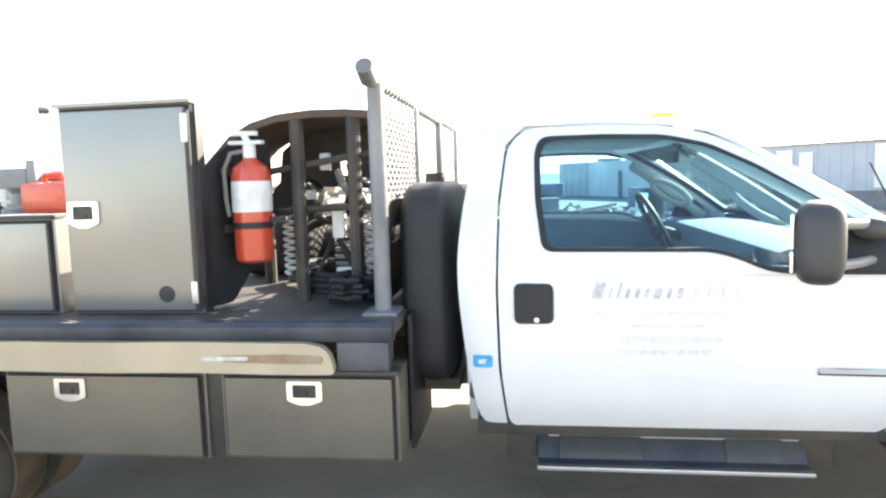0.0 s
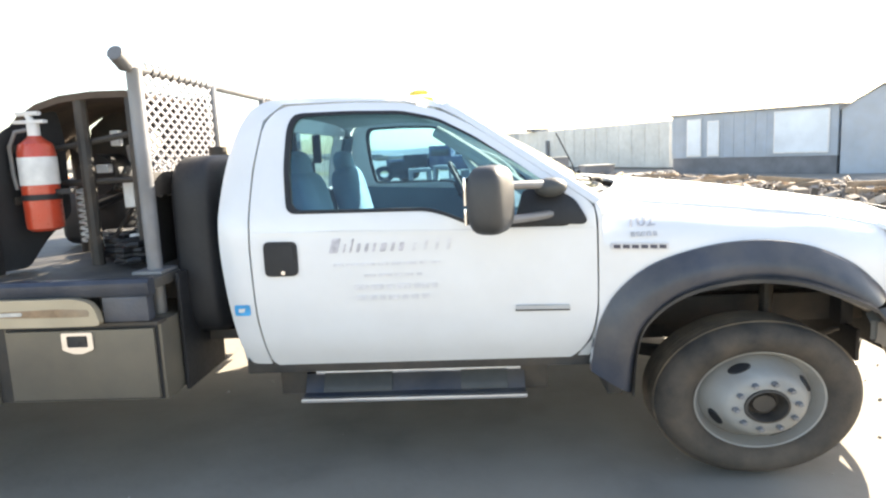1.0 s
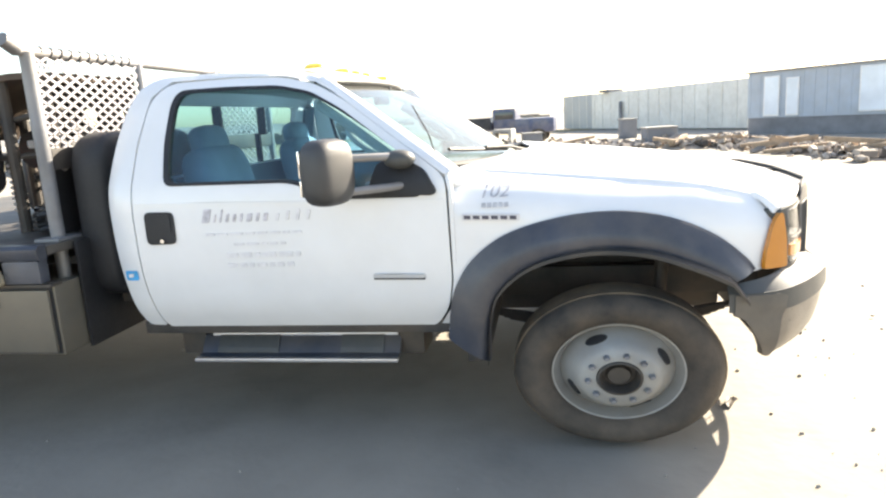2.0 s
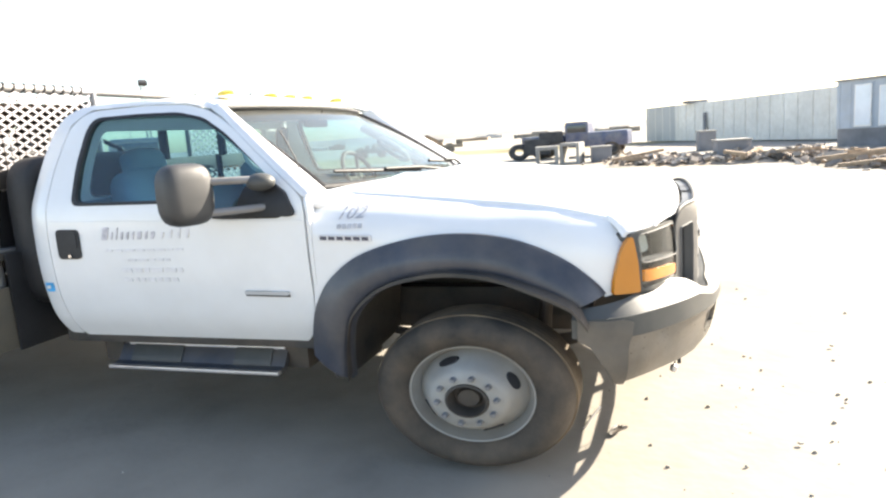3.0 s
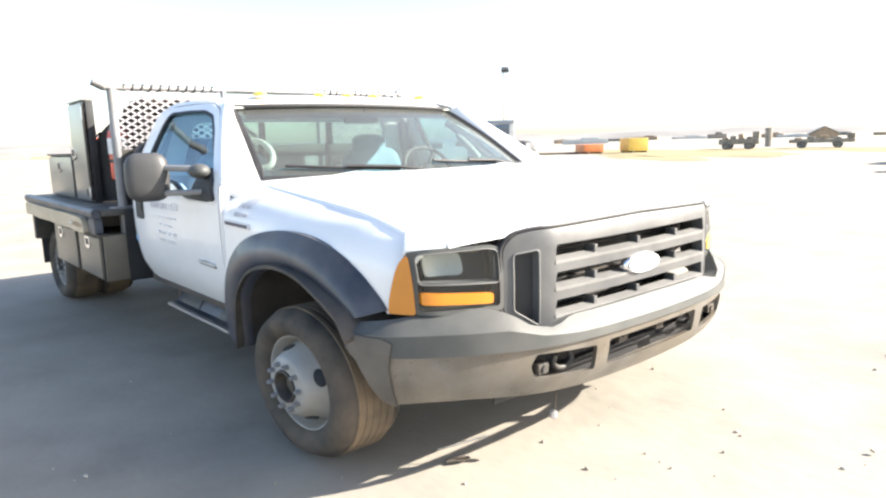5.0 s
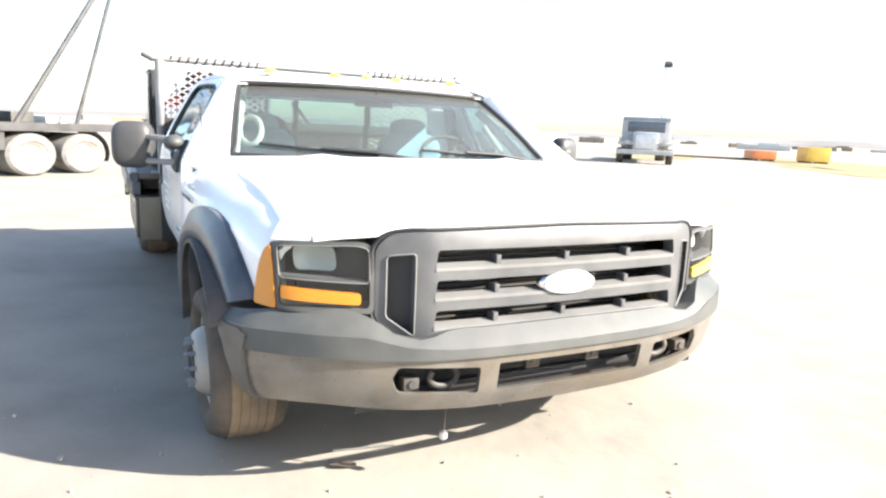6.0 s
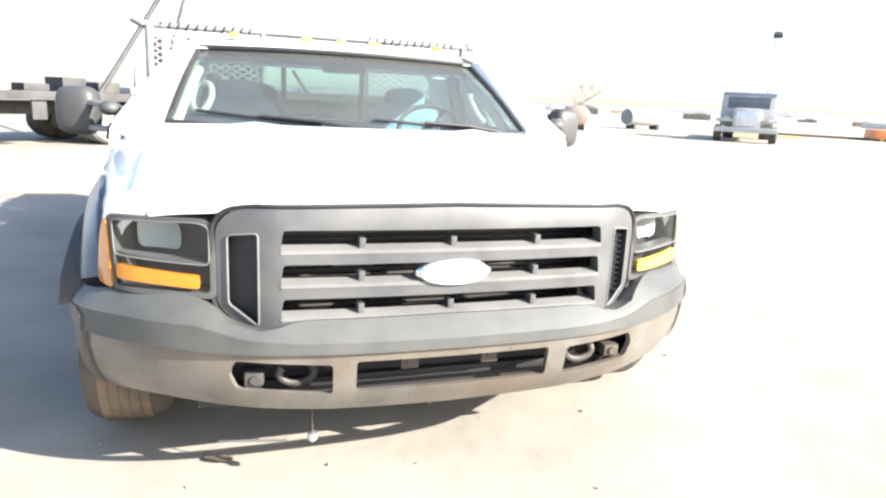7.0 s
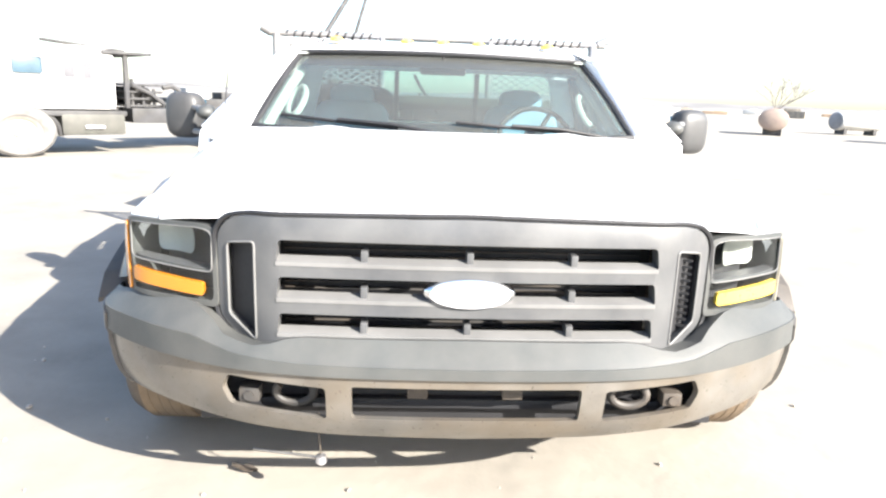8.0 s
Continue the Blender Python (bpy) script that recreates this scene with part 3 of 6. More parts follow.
BADGE_INK = mat("dark_badge_enamel", (0.07, 0.07, 0.10), 0.4, var=0.2, scale=30)
for s in (-1, 1):
    wing = [(-0.556, 1.155), (-0.556, 0.72), (-0.575, 0.60), (-0.59, 0.50)] + [(x, z - 0.02) for x, z in ARCH_OUT[6:-1]] + [(0.660, 0.715), (0.678, 0.80), (0.706, 0.895), (0.742, 0.955)] + [(x, z) for x, z in EDGE[5:0:-1]]
    part("front_wing", panel(wing, lambda x, z: Vector((x, s * wing_y(x, z), z)), (0, -s * 0.03, 0), (), 0.05), WHITE, truck)

    def flare_at(u, w):
        """u runs along the arch, w from its outer to its inner edge."""
        p, q = along(ARCH_OUT, u), along(ARCH_IN, u)
        x, z = p[0] + (q[0] - p[0]) * w, p[1] + (q[1] - p[1]) * w
        puff = bend(w, [(0, 0.012), (0.2, 0.030), (0.45, 0.046), (0.7, 0.044), (0.88, 0.026), (1, -0.004)])
        return Vector((x, s * (wing_y(x, min(z, 0.9)) * (1 - w * 0.42) + 1.225 * w * 0.42 + puff * 0.9), z))
    bm = grid([i / 72 for i in range(73)], [i / 12 for i in range(13)], flare_at)
    part("wheel_arch_flare", slab(bm, (0, -s * 0.045, 0)), FLARE, truck, "faded blue-black plastic wheel arch flare", 50)
    # turned-in lip and liner of the arch
    bm = bmesh.new()
    prof = [(-0.43, 0.36)] + ARCH_IN[1:] + [(0.56, 0.60)]
    rows = [[bm.verts.new((x, s * y, z + dz)) for y, dz in ((1.235, 0.004), (1.10, 0.035), (0.62, 0.06))] for x, z in prof]
    for a, b in zip(rows, rows[1:]):
        for k in range(2):
            bm.faces.new((a[k], a[k + 1], b[k + 1], b[k]))
    part("arch_liner", slab(bm, (0, 0, 0.015)), DARK, truck)
    # mud flap side behind the wheel
    bm = bmesh.new()
    box(bm, -0.52, -0.46, s * 0.78, s * 1.17, 0.36, 0.62, 0.01)
    part("inner_wing", bm, DARK, truck)
    # plain model badge and fleet number
    badge = part("model_badge", panel(rounded([(-0.508, 0.962), (-0.508, 0.988), (-0.283, 0.978), (-0.283, 0.952)], 0.006), lambda x, z: Vector((x, s * (wing_y(x, z) + 0.009), z)), (0, -s * 0.01, 0), (), 0.04), mat("badge_silver", (0.60, 0.60, 0.63), 0.35, 0.3, var=0.08), truck, "bright plain model badge")
    for k in range(6):
        xa = -0.500 + k * 0.0358
        part("badge_bar", panel([(xa, 0.968 - k * 0.0016), (xa, 0.982 - k * 0.0016), (xa + 0.026, 0.980 - k * 0.0016), (xa + 0.026, 0.966 - k * 0.0016)], lambda x, z: Vector((x, s * (wing_y(x, z) + 0.0125), z)), (0, -s * 0.004, 0), (), 0.03), BADGE_INK, badge)
text = bpy.data.curves.new("fleet_number", "FONT")
text.body, text.size, text.extrude, text.shear = "102", 0.085, 0.0012, 0.25
tmp = bpy.data.objects.new("fleet_number_text", text)
scene.collection.objects.link(tmp)
me = bpy.data.meshes.new_from_object(tmp)
bpy.data.objects.remove(tmp)
me.transform(pose(-0.445, -1.207, 1.045, 84, 0, 1.5) @ Matrix.Diagonal((0.95, 0.80, 1, 1)))
for v in me.vertices:
    v.co.y = -wing_y(v.co.x, v.co.z) - 0.003 - (0.0015 if v.co.y < -1.2065 else 0.0)
me.materials.clear()
me.materials.append(NUMBER)
number = new("fleet_number", me)
number.parent = truck
number["label"] = "grey painted fleet number"
bm = bmesh.new()
for k in range(5):
    panel([(-0.43 + k * 0.022, 1.008), (-0.43 + k * 0.022, 1.026), (-0.414 + k * 0.022, 1.026), (-0.414 + k * 0.022, 1.008)], lambda x, z: Vector((x, -wing_y(x, z) - 0.004, z)), (0, 0.003, 0), (), 0.04, bm)
part("number_small_print", bm, mat("pale_grey_print", (0.5, 0.5, 0.52), 0.5, var=0.2, scale=30), truck)


# ---- nose: grille, lamps, bumper ----
def grille_at(y, z):
    a = abs(y)
    x = 0.992 - 0.02 * (a / 0.56) ** 2 if a < 0.56 else 0.972 - 0.092 * ((a - 0.56) / 0.17) ** 1.15
    return Vector((x - 0.10 * (z - 0.80) ** 2 - 0.014 * max(0, (z - 0.955) / 0.045) ** 2, y, z))


G_OUT = rounded([(-0.733, 0.680), (-0.733, 0.930), (-0.695, 0.975), (-0.62, 0.990), (0, 1.0), (0.62, 0.990), (0.695, 0.975), (0.733, 0.930), (0.733, 0.680), (0.635, 0.598), (0, 0.580), (-0.635, 0.598)], 0.03)
SLOTS = [rounded([(-0.548, a), (-0.540, b), (0.540, b), (0.548, a)], 0.012) for a, b in ((0.868, 0.930), (0.762, 0.824), (0.656, 0.716))]
VENTS = [rounded([(s * 0.700, 0.690), (s * 0.700, 0.905), (s * 0.612, 0.918), (s * 0.612, 0.625)][:: s], 0.014) for s in (1, -1)]
grille = part("grille", panel(G_OUT, grille_at, (-0.055, 0, 0), SLOTS + VENTS, 0.045), GRILLE, truck, "weathered grey plastic grille with three slots")
for (a, b) in ((0.868, 0.930), (0.762, 0.824), (0.656, 0.716)):
    # sloping sill in each slot, its sunlit brightness put into a paler colour, and its short struts
    bm = bmesh.new()
    grid([-0.548 + 1.096 * i / 20 for i in range(21)], [0, 1], lambda y, v: grille_at(y, a) + Vector((0.002 - 0.045 * v, 0, 0.001 + 0.010 * v)), bm)
    part("grille_sill", slab(bm, (0, 0, -0.012)), SLAT, grille, "slat top paled for sun and dust")
    for y in (-0.30, 0.0, 0.30):
        bm = bmesh.new()
        box(bm, 0.925, 0.975, y - 0.010, y + 0.010, a, a + 0.036, 0.004)
        part("grille_strut", bm, GRILLE, grille)
for k, hole in enumerate(VENTS):
    s = 1 - 2 * k
    vent = part("side_vent", panel(hole, lambda y, z: grille_at(y, z) + Vector((-0.034, 0, 0)), (-0.008, 0, 0), (), 0.04), BLACK, grille, "black side vent")
    for i in range(12 if s > 0 else 0):
        z = 0.655 + i * 0.0205
        bm = bmesh.new()
        q = grille_at(s * 0.655, z)
        box(bm, -0.005, 0.006, -0.024, 0.024, -0.003, 0.003, 0.0, pose(q.x - 0.034, q.y, z, 0, 0, s * -30))
        part("vent_louvre", bm, BLACK, vent)
    part("vent_rim", pipe(bmesh.new(), [grille_at(y, z) + Vector((0.001, 0, 0)) for y, z in dense(hole, 0.03)], 0.0035, 6, True), SLAT, grille)
ring = dense(rounded([(y * 1.014, 0.79 + (z - 0.79) * 1.04) for y, z in G_OUT], 0.01), 0.05)
part("grille_seal", pipe(bmesh.new(), [grille_at(y, z) + Vector((0.0, 0, 0)) for y, z in ring], 0.008, 6, True), BLACK, grille, "black seam round the grille")
bm = bmesh.new()
lathe(bm, [(0.001, 0.02), (0.07, 0.019), (0.118, 0.013), (0.130, 0.004), (0.134, -0.012)], 40, pose(0.985, 0, 0.790, 0, 0, -90) @ Matrix.Diagonal((1, 1, 0.36, 1)))
emblem = part("oval_emblem", bm, CHROME, grille, "plain bright oval emblem")
bm = bmesh.new()
lathe(bm, [(0.001, 0.0035), (0.112, 0.003), (0.114, 0.0)], 40, pose(1.0045, 0, 0.790, 0, 0, -90) @ Matrix.Diagonal((1, 1, 0.34, 1)))
part("emblem_face", bm, mat("pale_emblem_enamel", (0.70, 0.72, 0.76), 0.3, var=0.06, coat=0.5), emblem)
# radiator behind
bm = bmesh.new()
box(bm, 0.70, 0.76, -0.60, 0.60, 0.46, 0.95, 0.01)
rad = part("radiator", bm, BLACK, truck, "dark radiator behind the grille")
for k in range(22):
    bm = bmesh.new()
    box(bm, 0.758, 0.772, -0.56, 0.56, 0.48 + k * 0.021, 0.486 + k * 0.021)
    part("radiator_tube", bm, DARK, rad)
bm = bmesh.new()
pipe(bm, [(0.82, -0.52, 0.80), (0.82, -0.40, 0.80), (0.82, -0.36, 0.79), (0.82, -0.24, 0.79), (0.82, -0.10, 0.80)], 0.012, 8)
pipe(bm, [(0.82, -0.50, 0.69), (0.82, -0.44, 0.69)], 0.018, 8)
part("cooler_hose", bm, ALU, truck)

PLAN = [(0.876, -0.735), (0.848, -0.83), (0.808, -0.925), (0.770, -0.995), (0.725, -1.042), (0.640, -1.085)]
RUN = [0.0]
for p, q in zip(PLAN, PLAN[1:]):
    RUN.append(RUN[-1] + math.dist(p, q))


def lamp_at(s, proud=0.0):
    def place(u, z):
        x = bend(u, list(zip(RUN, [p[0] for p in PLAN])))
        y = bend(u, list(zip(RUN, [p[1] for p in PLAN])))
        d = 0.01
        tx = bend(min(u + d, RUN[-1]), list(zip(RUN, [p[0] for p in PLAN]))) - bend(max(u - d, 0), list(zip(RUN, [p[0] for p in PLAN])))
        ty = bend(min(u + d, RUN[-1]), list(zip(RUN, [p[1] for p in PLAN]))) - bend(max(u - d, 0), list(zip(RUN, [p[1] for p in PLAN])))
        n = Vector((-ty, tx, 0)).normalized()
        lean = -0.10 * max(0, z - 0.83)
        q = Vector((x + lean, y, z)) + n * proud
        return Vector((q.x, -s * q.y, q.z))
    return place


END = RUN[-1]
for s in (-1, 1):
    body = [(0.0, 0.700), (0.0, 0.935), (0.05, 0.948), (0.20, 0.947), (0.29, 0.946), (0.352, 0.938), (0.362, 0.928), (0.350, 0.85), (0.340, 0.712), (0.28, 0.706)]
    sock = rounded([(0.014, 0.718), (0.014, 0.926), (0.06, 0.936), (0.330, 0.930), (0.322, 0.722)], 0.02)
    inw = (-0.10, -s * 0.05, 0)
    lamp = part("headlight", panel(rounded(body, 0.02), lamp_at(s, 0.006), inw, [sock], 0.03), PLASTIC, truck, "headlight in a dark plastic bezel")
    part("lamp_bucket", panel(sock, lamp_at(s, -0.11), (-0.01, 0, 0), (), 0.05), BLACK, lamp)
    part("reflector", panel(rounded([(0.130, 0.832), (0.140, 0.922), (0.312, 0.920), (0.306, 0.832)], 0.034), lambda u, z: lamp_at(s, -0.098 + 3.2 * ((u - 0.222) ** 2 + (z - 0.88) ** 2))(u, z), (-0.006, 0, 0), (), 0.025), REFLECT, lamp, "bright ribbed reflector")
    part("lamp_shelf", panel([(0.02, 0.802), (0.02, 0.812), (0.318, 0.828), (0.318, 0.818)], lamp_at(s, -0.004), (-0.055, 0, 0), (), 0.05), GRILLE, lamp)
    lens = part("clear_lens", panel(sock, lamp_at(s, 0.002), (-0.004, 0, 0), (), 0.04), CLEAR, lamp)
    lens.visible_shadow = False
    part("lens_rim", pipe(bmesh.new(), [lamp_at(s, 0.007)(u, z) for u, z in dense(rounded([(0.016, 0.806), (0.016, 0.926), (0.06, 0.936), (0.328, 0.930), (0.322, 0.822)], 0.02), 0.03)], 0.0022, 6, True), SLAT, lamp, "pale lens edge")
    # right-hand lenses are paler copies of the amber, full sun painted in
    part("turn_signal", panel(rounded([(0.044, 0.732), (0.044, 0.772), (0.314, 0.792), (0.314, 0.748)], 0.012), lamp_at(s, 0.010), (-0.02, 0, 0), (), 0.03), AMBER if s < 0 else YELLOW, lamp, "orange turn signal lens")
    part("corner_marker", panel(rounded([(0.334, 0.712), (0.342, 0.82), (0.350, 0.920), (0.360, 0.928), (0.384, 0.906), (0.407, 0.866), (0.424, 0.818), (END - 0.005, 0.765), (END, 0.712)], 0.012), lamp_at(s, 0.012), (-0.012, -s * 0.012, 0), (), 0.03), AMBER if s < 0 else SUNLIT_LENS, lamp, "orange corner marker lens" if s < 0 else "corner marker lens paled as in full sun")

B_PLAN = [(1.072, 0.0), (1.066, -0.25), (1.050, -0.45), (1.005, -0.66), (0.912, -0.86), (0.810, -1.010), (0.715, -1.115), (0.630, -1.160), (0.570, -1.172), (0.515, -1.174)]
B_RUN = [0.0]
for p, q in zip(B_PLAN, B_PLAN[1:]):
    B_RUN.append(B_RUN[-1] + math.dist(p, q))
B_END = B_RUN[-1]


SEAM = 0.566


def b_crease(a):
    return lerp(a, [(0, 0.598), (0.50, 0.600), (0.66, 0.612), (0.80, 0.646), (1.15, 0.648), (B_END, 0.640)])


def bumper_at(u, z, proud=0.0):
    s = 1 if u >= 0 else -1
    a = abs(u)
    xs, ys = list(zip(B_RUN, [p[0] for p in B_PLAN])), list(zip(B_RUN, [p[1] for p in B_PLAN]))
    x, y = bend(a, xs), bend(a, ys)
    tx, ty = bend(min(a + 0.01, B_END), xs) - bend(max(a - 0.01, 0), xs), bend(min(a + 0.01, B_END), ys) - bend(max(a - 0.01, 0), ys)
    n = Vector((-ty, tx, 0)).normalized()
    # section: lower face tucks under, upper pad slopes back
    c = b_crease(a)
    tuck = bend(z, [(0.33, -0.085), (0.40, -0.026), (0.50, 0.0), (0.566, 0.003)]) if z < SEAM else lerp(z, [(SEAM, 0.012), (c, 0.010), (c + 0.13, -0.125)])
    q = Vector((x, y, z)) + n * (tuck + proud)
    return Vector((q.x, s * q.y, q.z))


def b_out(a):
    return lerp(a, [(0, 0.340), (0.40, 0.348), (0.70, 0.366), (0.95, 0.382), (1.15, 0.375), (B_END - 0.17, 0.362), (B_END - 0.14, 0.375), (B_END - 0.04, 0.545), (B_END, 0.556)])


def b_top(a):
    return lerp(a, [(0, 0.660), (0.50, 0.656), (0.60, 0.630), (0.70, 0.646), (0.77, 0.688), (0.83, 0.712), (0.92, 0.722), (1.05, 0.722), (1.2, 0.700), (B_END, 0.672)])


us = [-B_END + 2 * B_END * i / 60 for i in range(61)]
low = [(u, b_out(abs(u))) for u in us] + [(u, SEAM - 0.003) for u in us[::-1]]
fogs = [rounded([(s * 0.400, 0.424), (s * 0.400, 0.526), (s * 0.692, 0.540), (s * 0.715, 0.495), (s * 0.695, 0.444)][::s], 0.014) for s in (1, -1)]
inlet = rounded([(-0.328, 0.430), (-0.328, 0.534), (0.328, 0.534), (0.328, 0.430)], 0.012)
bumper = part("bumper", panel(low, bumper_at, lambda u, z: bumper_at(u, z, -0.02) - bumper_at(u, z), fogs + [inlet], 0.05), BUMPER, truck, "dust-stained painted steel front bumper")
bm = grid(us, [0, 1], lambda u, v: bumper_at(u, SEAM + 0.001 + (b_crease(abs(u)) - SEAM - 0.001) * v, 0.008))
pad = part("bumper_pad", slab(bm, (-0.02, 0, 0)), PLASTIC, bumper, "grey plastic bumper top pad")
bm = grid(us, [0, 0.35, 0.7, 1], lambda u, v: bumper_at(u, b_crease(abs(u)) + (b_top(abs(u)) - b_crease(abs(u))) * v, 0.004 if v == 0 else 0.006))
part("pad_slope", slab(bm, (-0.02, 0, -0.01)), PLASTIC, pad)
# ledge of the pad behind its top edge, under the grille and lamps
bm = grid([-1.02 + 2.04 * i / 48 for i in range(49)], [0, 0.5, 1], lambda u, v: bumper_at(u, b_top(abs(u)) - 0.004) + Vector((-0.13 * v, 0, -0.012 * v)))
part("bumper_ledge", slab(bm, (0, 0, -0.02)), PLASTIC, bumper)
# end caps that wrap round to the wheel arches
CAP = mat("faded_end_cap", (0.075, 0.072, 0.070), 0.5, var=0.2, scale=6, dust=0.6, dust_col=(0.20, 0.17, 0.13), fine=120, bump=0.04)
for s in (-1, 1):
    ua, ub = B_END - 0.185, B_END + 0.0
    foot = [ua + (ub - ua) * i / 8 for i in range(9)]
    rim = [(s * u, b_out(u) - 0.004) for u in foot] + [(s * (ub - 0.002), 0.636), (s * (ua + 0.02), 0.636), (s * (ua - 0.015), 0.620), (s * (ua + 0.005), 0.52)]
    part("bumper_end_cap", panel(rim, lambda u, z: bumper_at(u, z, 0.014), lambda u, z: bumper_at(u, z, -0.02) - bumper_at(u, z), (), 0.03), CAP, bumper, "dusty grey plastic bumper end cap")
bm = bmesh.new()
for k in range(2):
    box(bm, 0.90, 0.93, -0.75, 0.75, 0.405 + 0.095 * k, 0.435 + 0.095 * k, 0.005)
part("bumper_beam", bm, BLACK, bumper)
# added black plate that keeps the bumper openings dark
part("bumper_backing", box(bmesh.new(), 0.875, 0.890, -0.80, 0.80, 0.345, 0.60, 0.005), BLACK, bumper)
for s in (-1, 1):
    bm = bmesh.new()
    arc = [(0.965, s * 0.50 + 0.055 * math.cos(a), 0.474 + 0.036 * math.sin(a)) for a in [math.pi * (0.15 - 1.35 * k / 12) for k in range(13)]]
    pipe(bm, [(0.86, s * 0.50 + 0.055, 0.49)] + arc, 0.013, 10)
    part("tow_hook", bm, DARK, bumper, "grey steel tow hook")
    bm = bmesh.new()
    box(bm, 0.93, 0.985, s * 0.60, s * 0.66, 0.445, 0.490, 0.012)
    tube(bm, (0.985, s * 0.63, 0.468), (0.992, s * 0.63, 0.468), 0.014)
    part("tow_bracket", bm, DARK, bumper)
    bm = bmesh.new()
    box(bm, 0.97, 1.0, s * 0.14 - 0.03, s * 0.14 + 0.03, 0.470, 0.525, 0.004)
    tube(bm, (1.0, s * 0.14, 0.498), (1.006, s * 0.14, 0.498), 0.011, seg=8)
    part("plate_bracket", bm, DARK, bumper)
bm = bmesh.new()
pipe(bm, [(0.90, -0.44, 0.37), (0.885, -0.442, 0.29), (0.872, -0.438, 0.215)], 0.003, 6)
part("hanging_wire", bm, DARK, truck)
bm = bmesh.new()
lathe(bm, [(0.004, 0.02), (0.016, 0.012), (0.018, -0.01), (0.008, -0.02)], 12, pose(0.868, -0.438, 0.195, 90, 0, 0))
part("hanging_plug", bm, ALU, truck)


# added plate, not a known part: stops light passing under the bumper
bm = bmesh.new()
box(bm, 0.72, 0.74, -0.70, 0.70, 0.31, 0.46, 0.006)
part("under_bumper_light_block", bm, BLACK, truck)


# ---- wheels: squat, dusty commercial tyres ----
def wheel(x, y, s, dual=False):
    """s: the side that the face looks to."""
    m = pose(x, y, 0.322) @ Matrix.Diagonal((1, s, 0.765, 1))
    m2 = m @ Matrix.Diagonal((0.955, 1, 0.955, 1))
    bm = bmesh.new()
    # deep dish of the rim, turned about the axle; the face looks along +y before it is placed
    disc = [(0.095, 0.055), (0.15, 0.050), (0.175, 0.030), (0.200, -0.004), (0.235, -0.03)] if dual else [(0.095, 0.112), (0.150, 0.108), (0.168, 0.098), (0.186, 0.074), (0.226, 0.008), (0.240, -0.010)]
    hub = 0.0 if dual else 0.056
    lathe(bm, disc + [(0.255, 0.02), (0.268, 0.045), (0.276, 0.048), (0.276, 0.030), (0.262, 0.0), (0.245, -0.06), (0.245, -0.2), (0.09, -0.2), (0.09, 0.0)], 56, m2, True)
    rim = part("wheel", bm, RIM, truck, "grey steel wheel with a dusty tyre")
    bm = bmesh.new()
    lathe(bm, [(0.256, 0.035), (0.280, 0.065), (0.335, 0.085), (0.380, 0.072), (0.408, 0.035), (0.418, 0.0), (0.420, -0.07), (0.416, -0.14), (0.395, -0.20), (0.335, -0.225), (0.256, -0.19), (0.250, -0.08)], 72, m, True)
    part("tyre", bm, TYRE, rim, "worn dusty black tyre", 50)
    bm = bmesh.new()
    for h in (0.000, -0.034, -0.068, -0.102, -0.136):
        lathe(bm, [(0.408, h + 0.0165), (0.4195, h + 0.016), (0.4212, h + 0.014), (0.4212, h - 0.014), (0.4195, h - 0.016), (0.408, h - 0.0165)], 72, m, True)
    part("tread", bm, TREAD, rim, "dust-caked tread")
    bm = bmesh.new()
    lathe(bm, [(0.001, 0.030 + hub), (0.046, 0.028 + hub), (0.056, 0.008 + hub), (0.070, 0.004 + hub), (0.078, 0.052 + hub), (0.083, 0.066 + hub), (0.092, 0.064 + hub), (0.096, 0.050 + hub), (0.096, 0.0)], 32, m2)
    part("hub", bm, DARK, rim, "dark recessed hub")
    for k in range(10):
        a = 2 * math.pi * k / 10 + 0.1
        bm = bmesh.new()
        lathe(bm, [(0.001, 0.080), (0.010, 0.079), (0.013, 0.074), (0.014, 0.058), (0.017, 0.046)], 6, m2 @ Matrix.Translation((0.128 * math.cos(a), hub, 0.128 * math.sin(a))))
        part("wheel_nut", bm, STEEL, rim, angle=20)
    for k in range(4):
        a = math.pi / 2 * k + 0.45
        bm = bmesh.new()
        lathe(bm, [(0.001, 0.004), (0.026, 0.003), (0.029, -0.004)], 20, m2 @ Matrix.Rotation(-a, 4, "Y") @ Matrix.Translation((0.206, 0.004 if dual else 0.043, 0)) @ Matrix.Rotation(radians(-45 if dual else -60), 4, "Z") @ Matrix.Diagonal((0.95, 1, 1.75, 1)))
        part("vent_hole", bm, BLACK, rim, "dark vent hole in the rim")
    return rim


wheel(0.085, -1.135, -1)
wheel(0.085, 1.135, 1)
for s in (-1, 1):
    wheel(-4.26, s * 1.20, s, True)
    wheel(-4.26, s * 0.93, s, True)

# running gear underneath
for s in (-1, 1):
    bm = bmesh.new()
    box(bm, -4.8, 0.86, s * 0.42, s * 0.50, 0.46, 0.60, 0.01)
    part("chassis_rail", bm, DARK, truck)
bm = bmesh.new()
pipe(bm, [(0.085, -1.0, 0.335), (0.085, -0.6, 0.30), (0.085, 0.6, 0.30), (0.085, 1.0, 0.335)], 0.05)
part("front_axle", bm, DARK, truck)
bm = bmesh.new()
tube(bm, (-4.26, -1.0, 0.335), (-4.26, 1.0, 0.335), 0.065)
bmesh.ops.create_uvsphere(bm, u_segments=18, v_segments=10, radius=0.19, matrix=pose(-4.26, 0, 0.335) @ Matrix.Diagonal((1, 1, 0.8, 1)))
part("rear_axle", bm, DARK, truck)
bm = bmesh.new()
box(bm, -0.75, 0.65, -0.36, 0.36, 0.34, 0.85, 0.05)
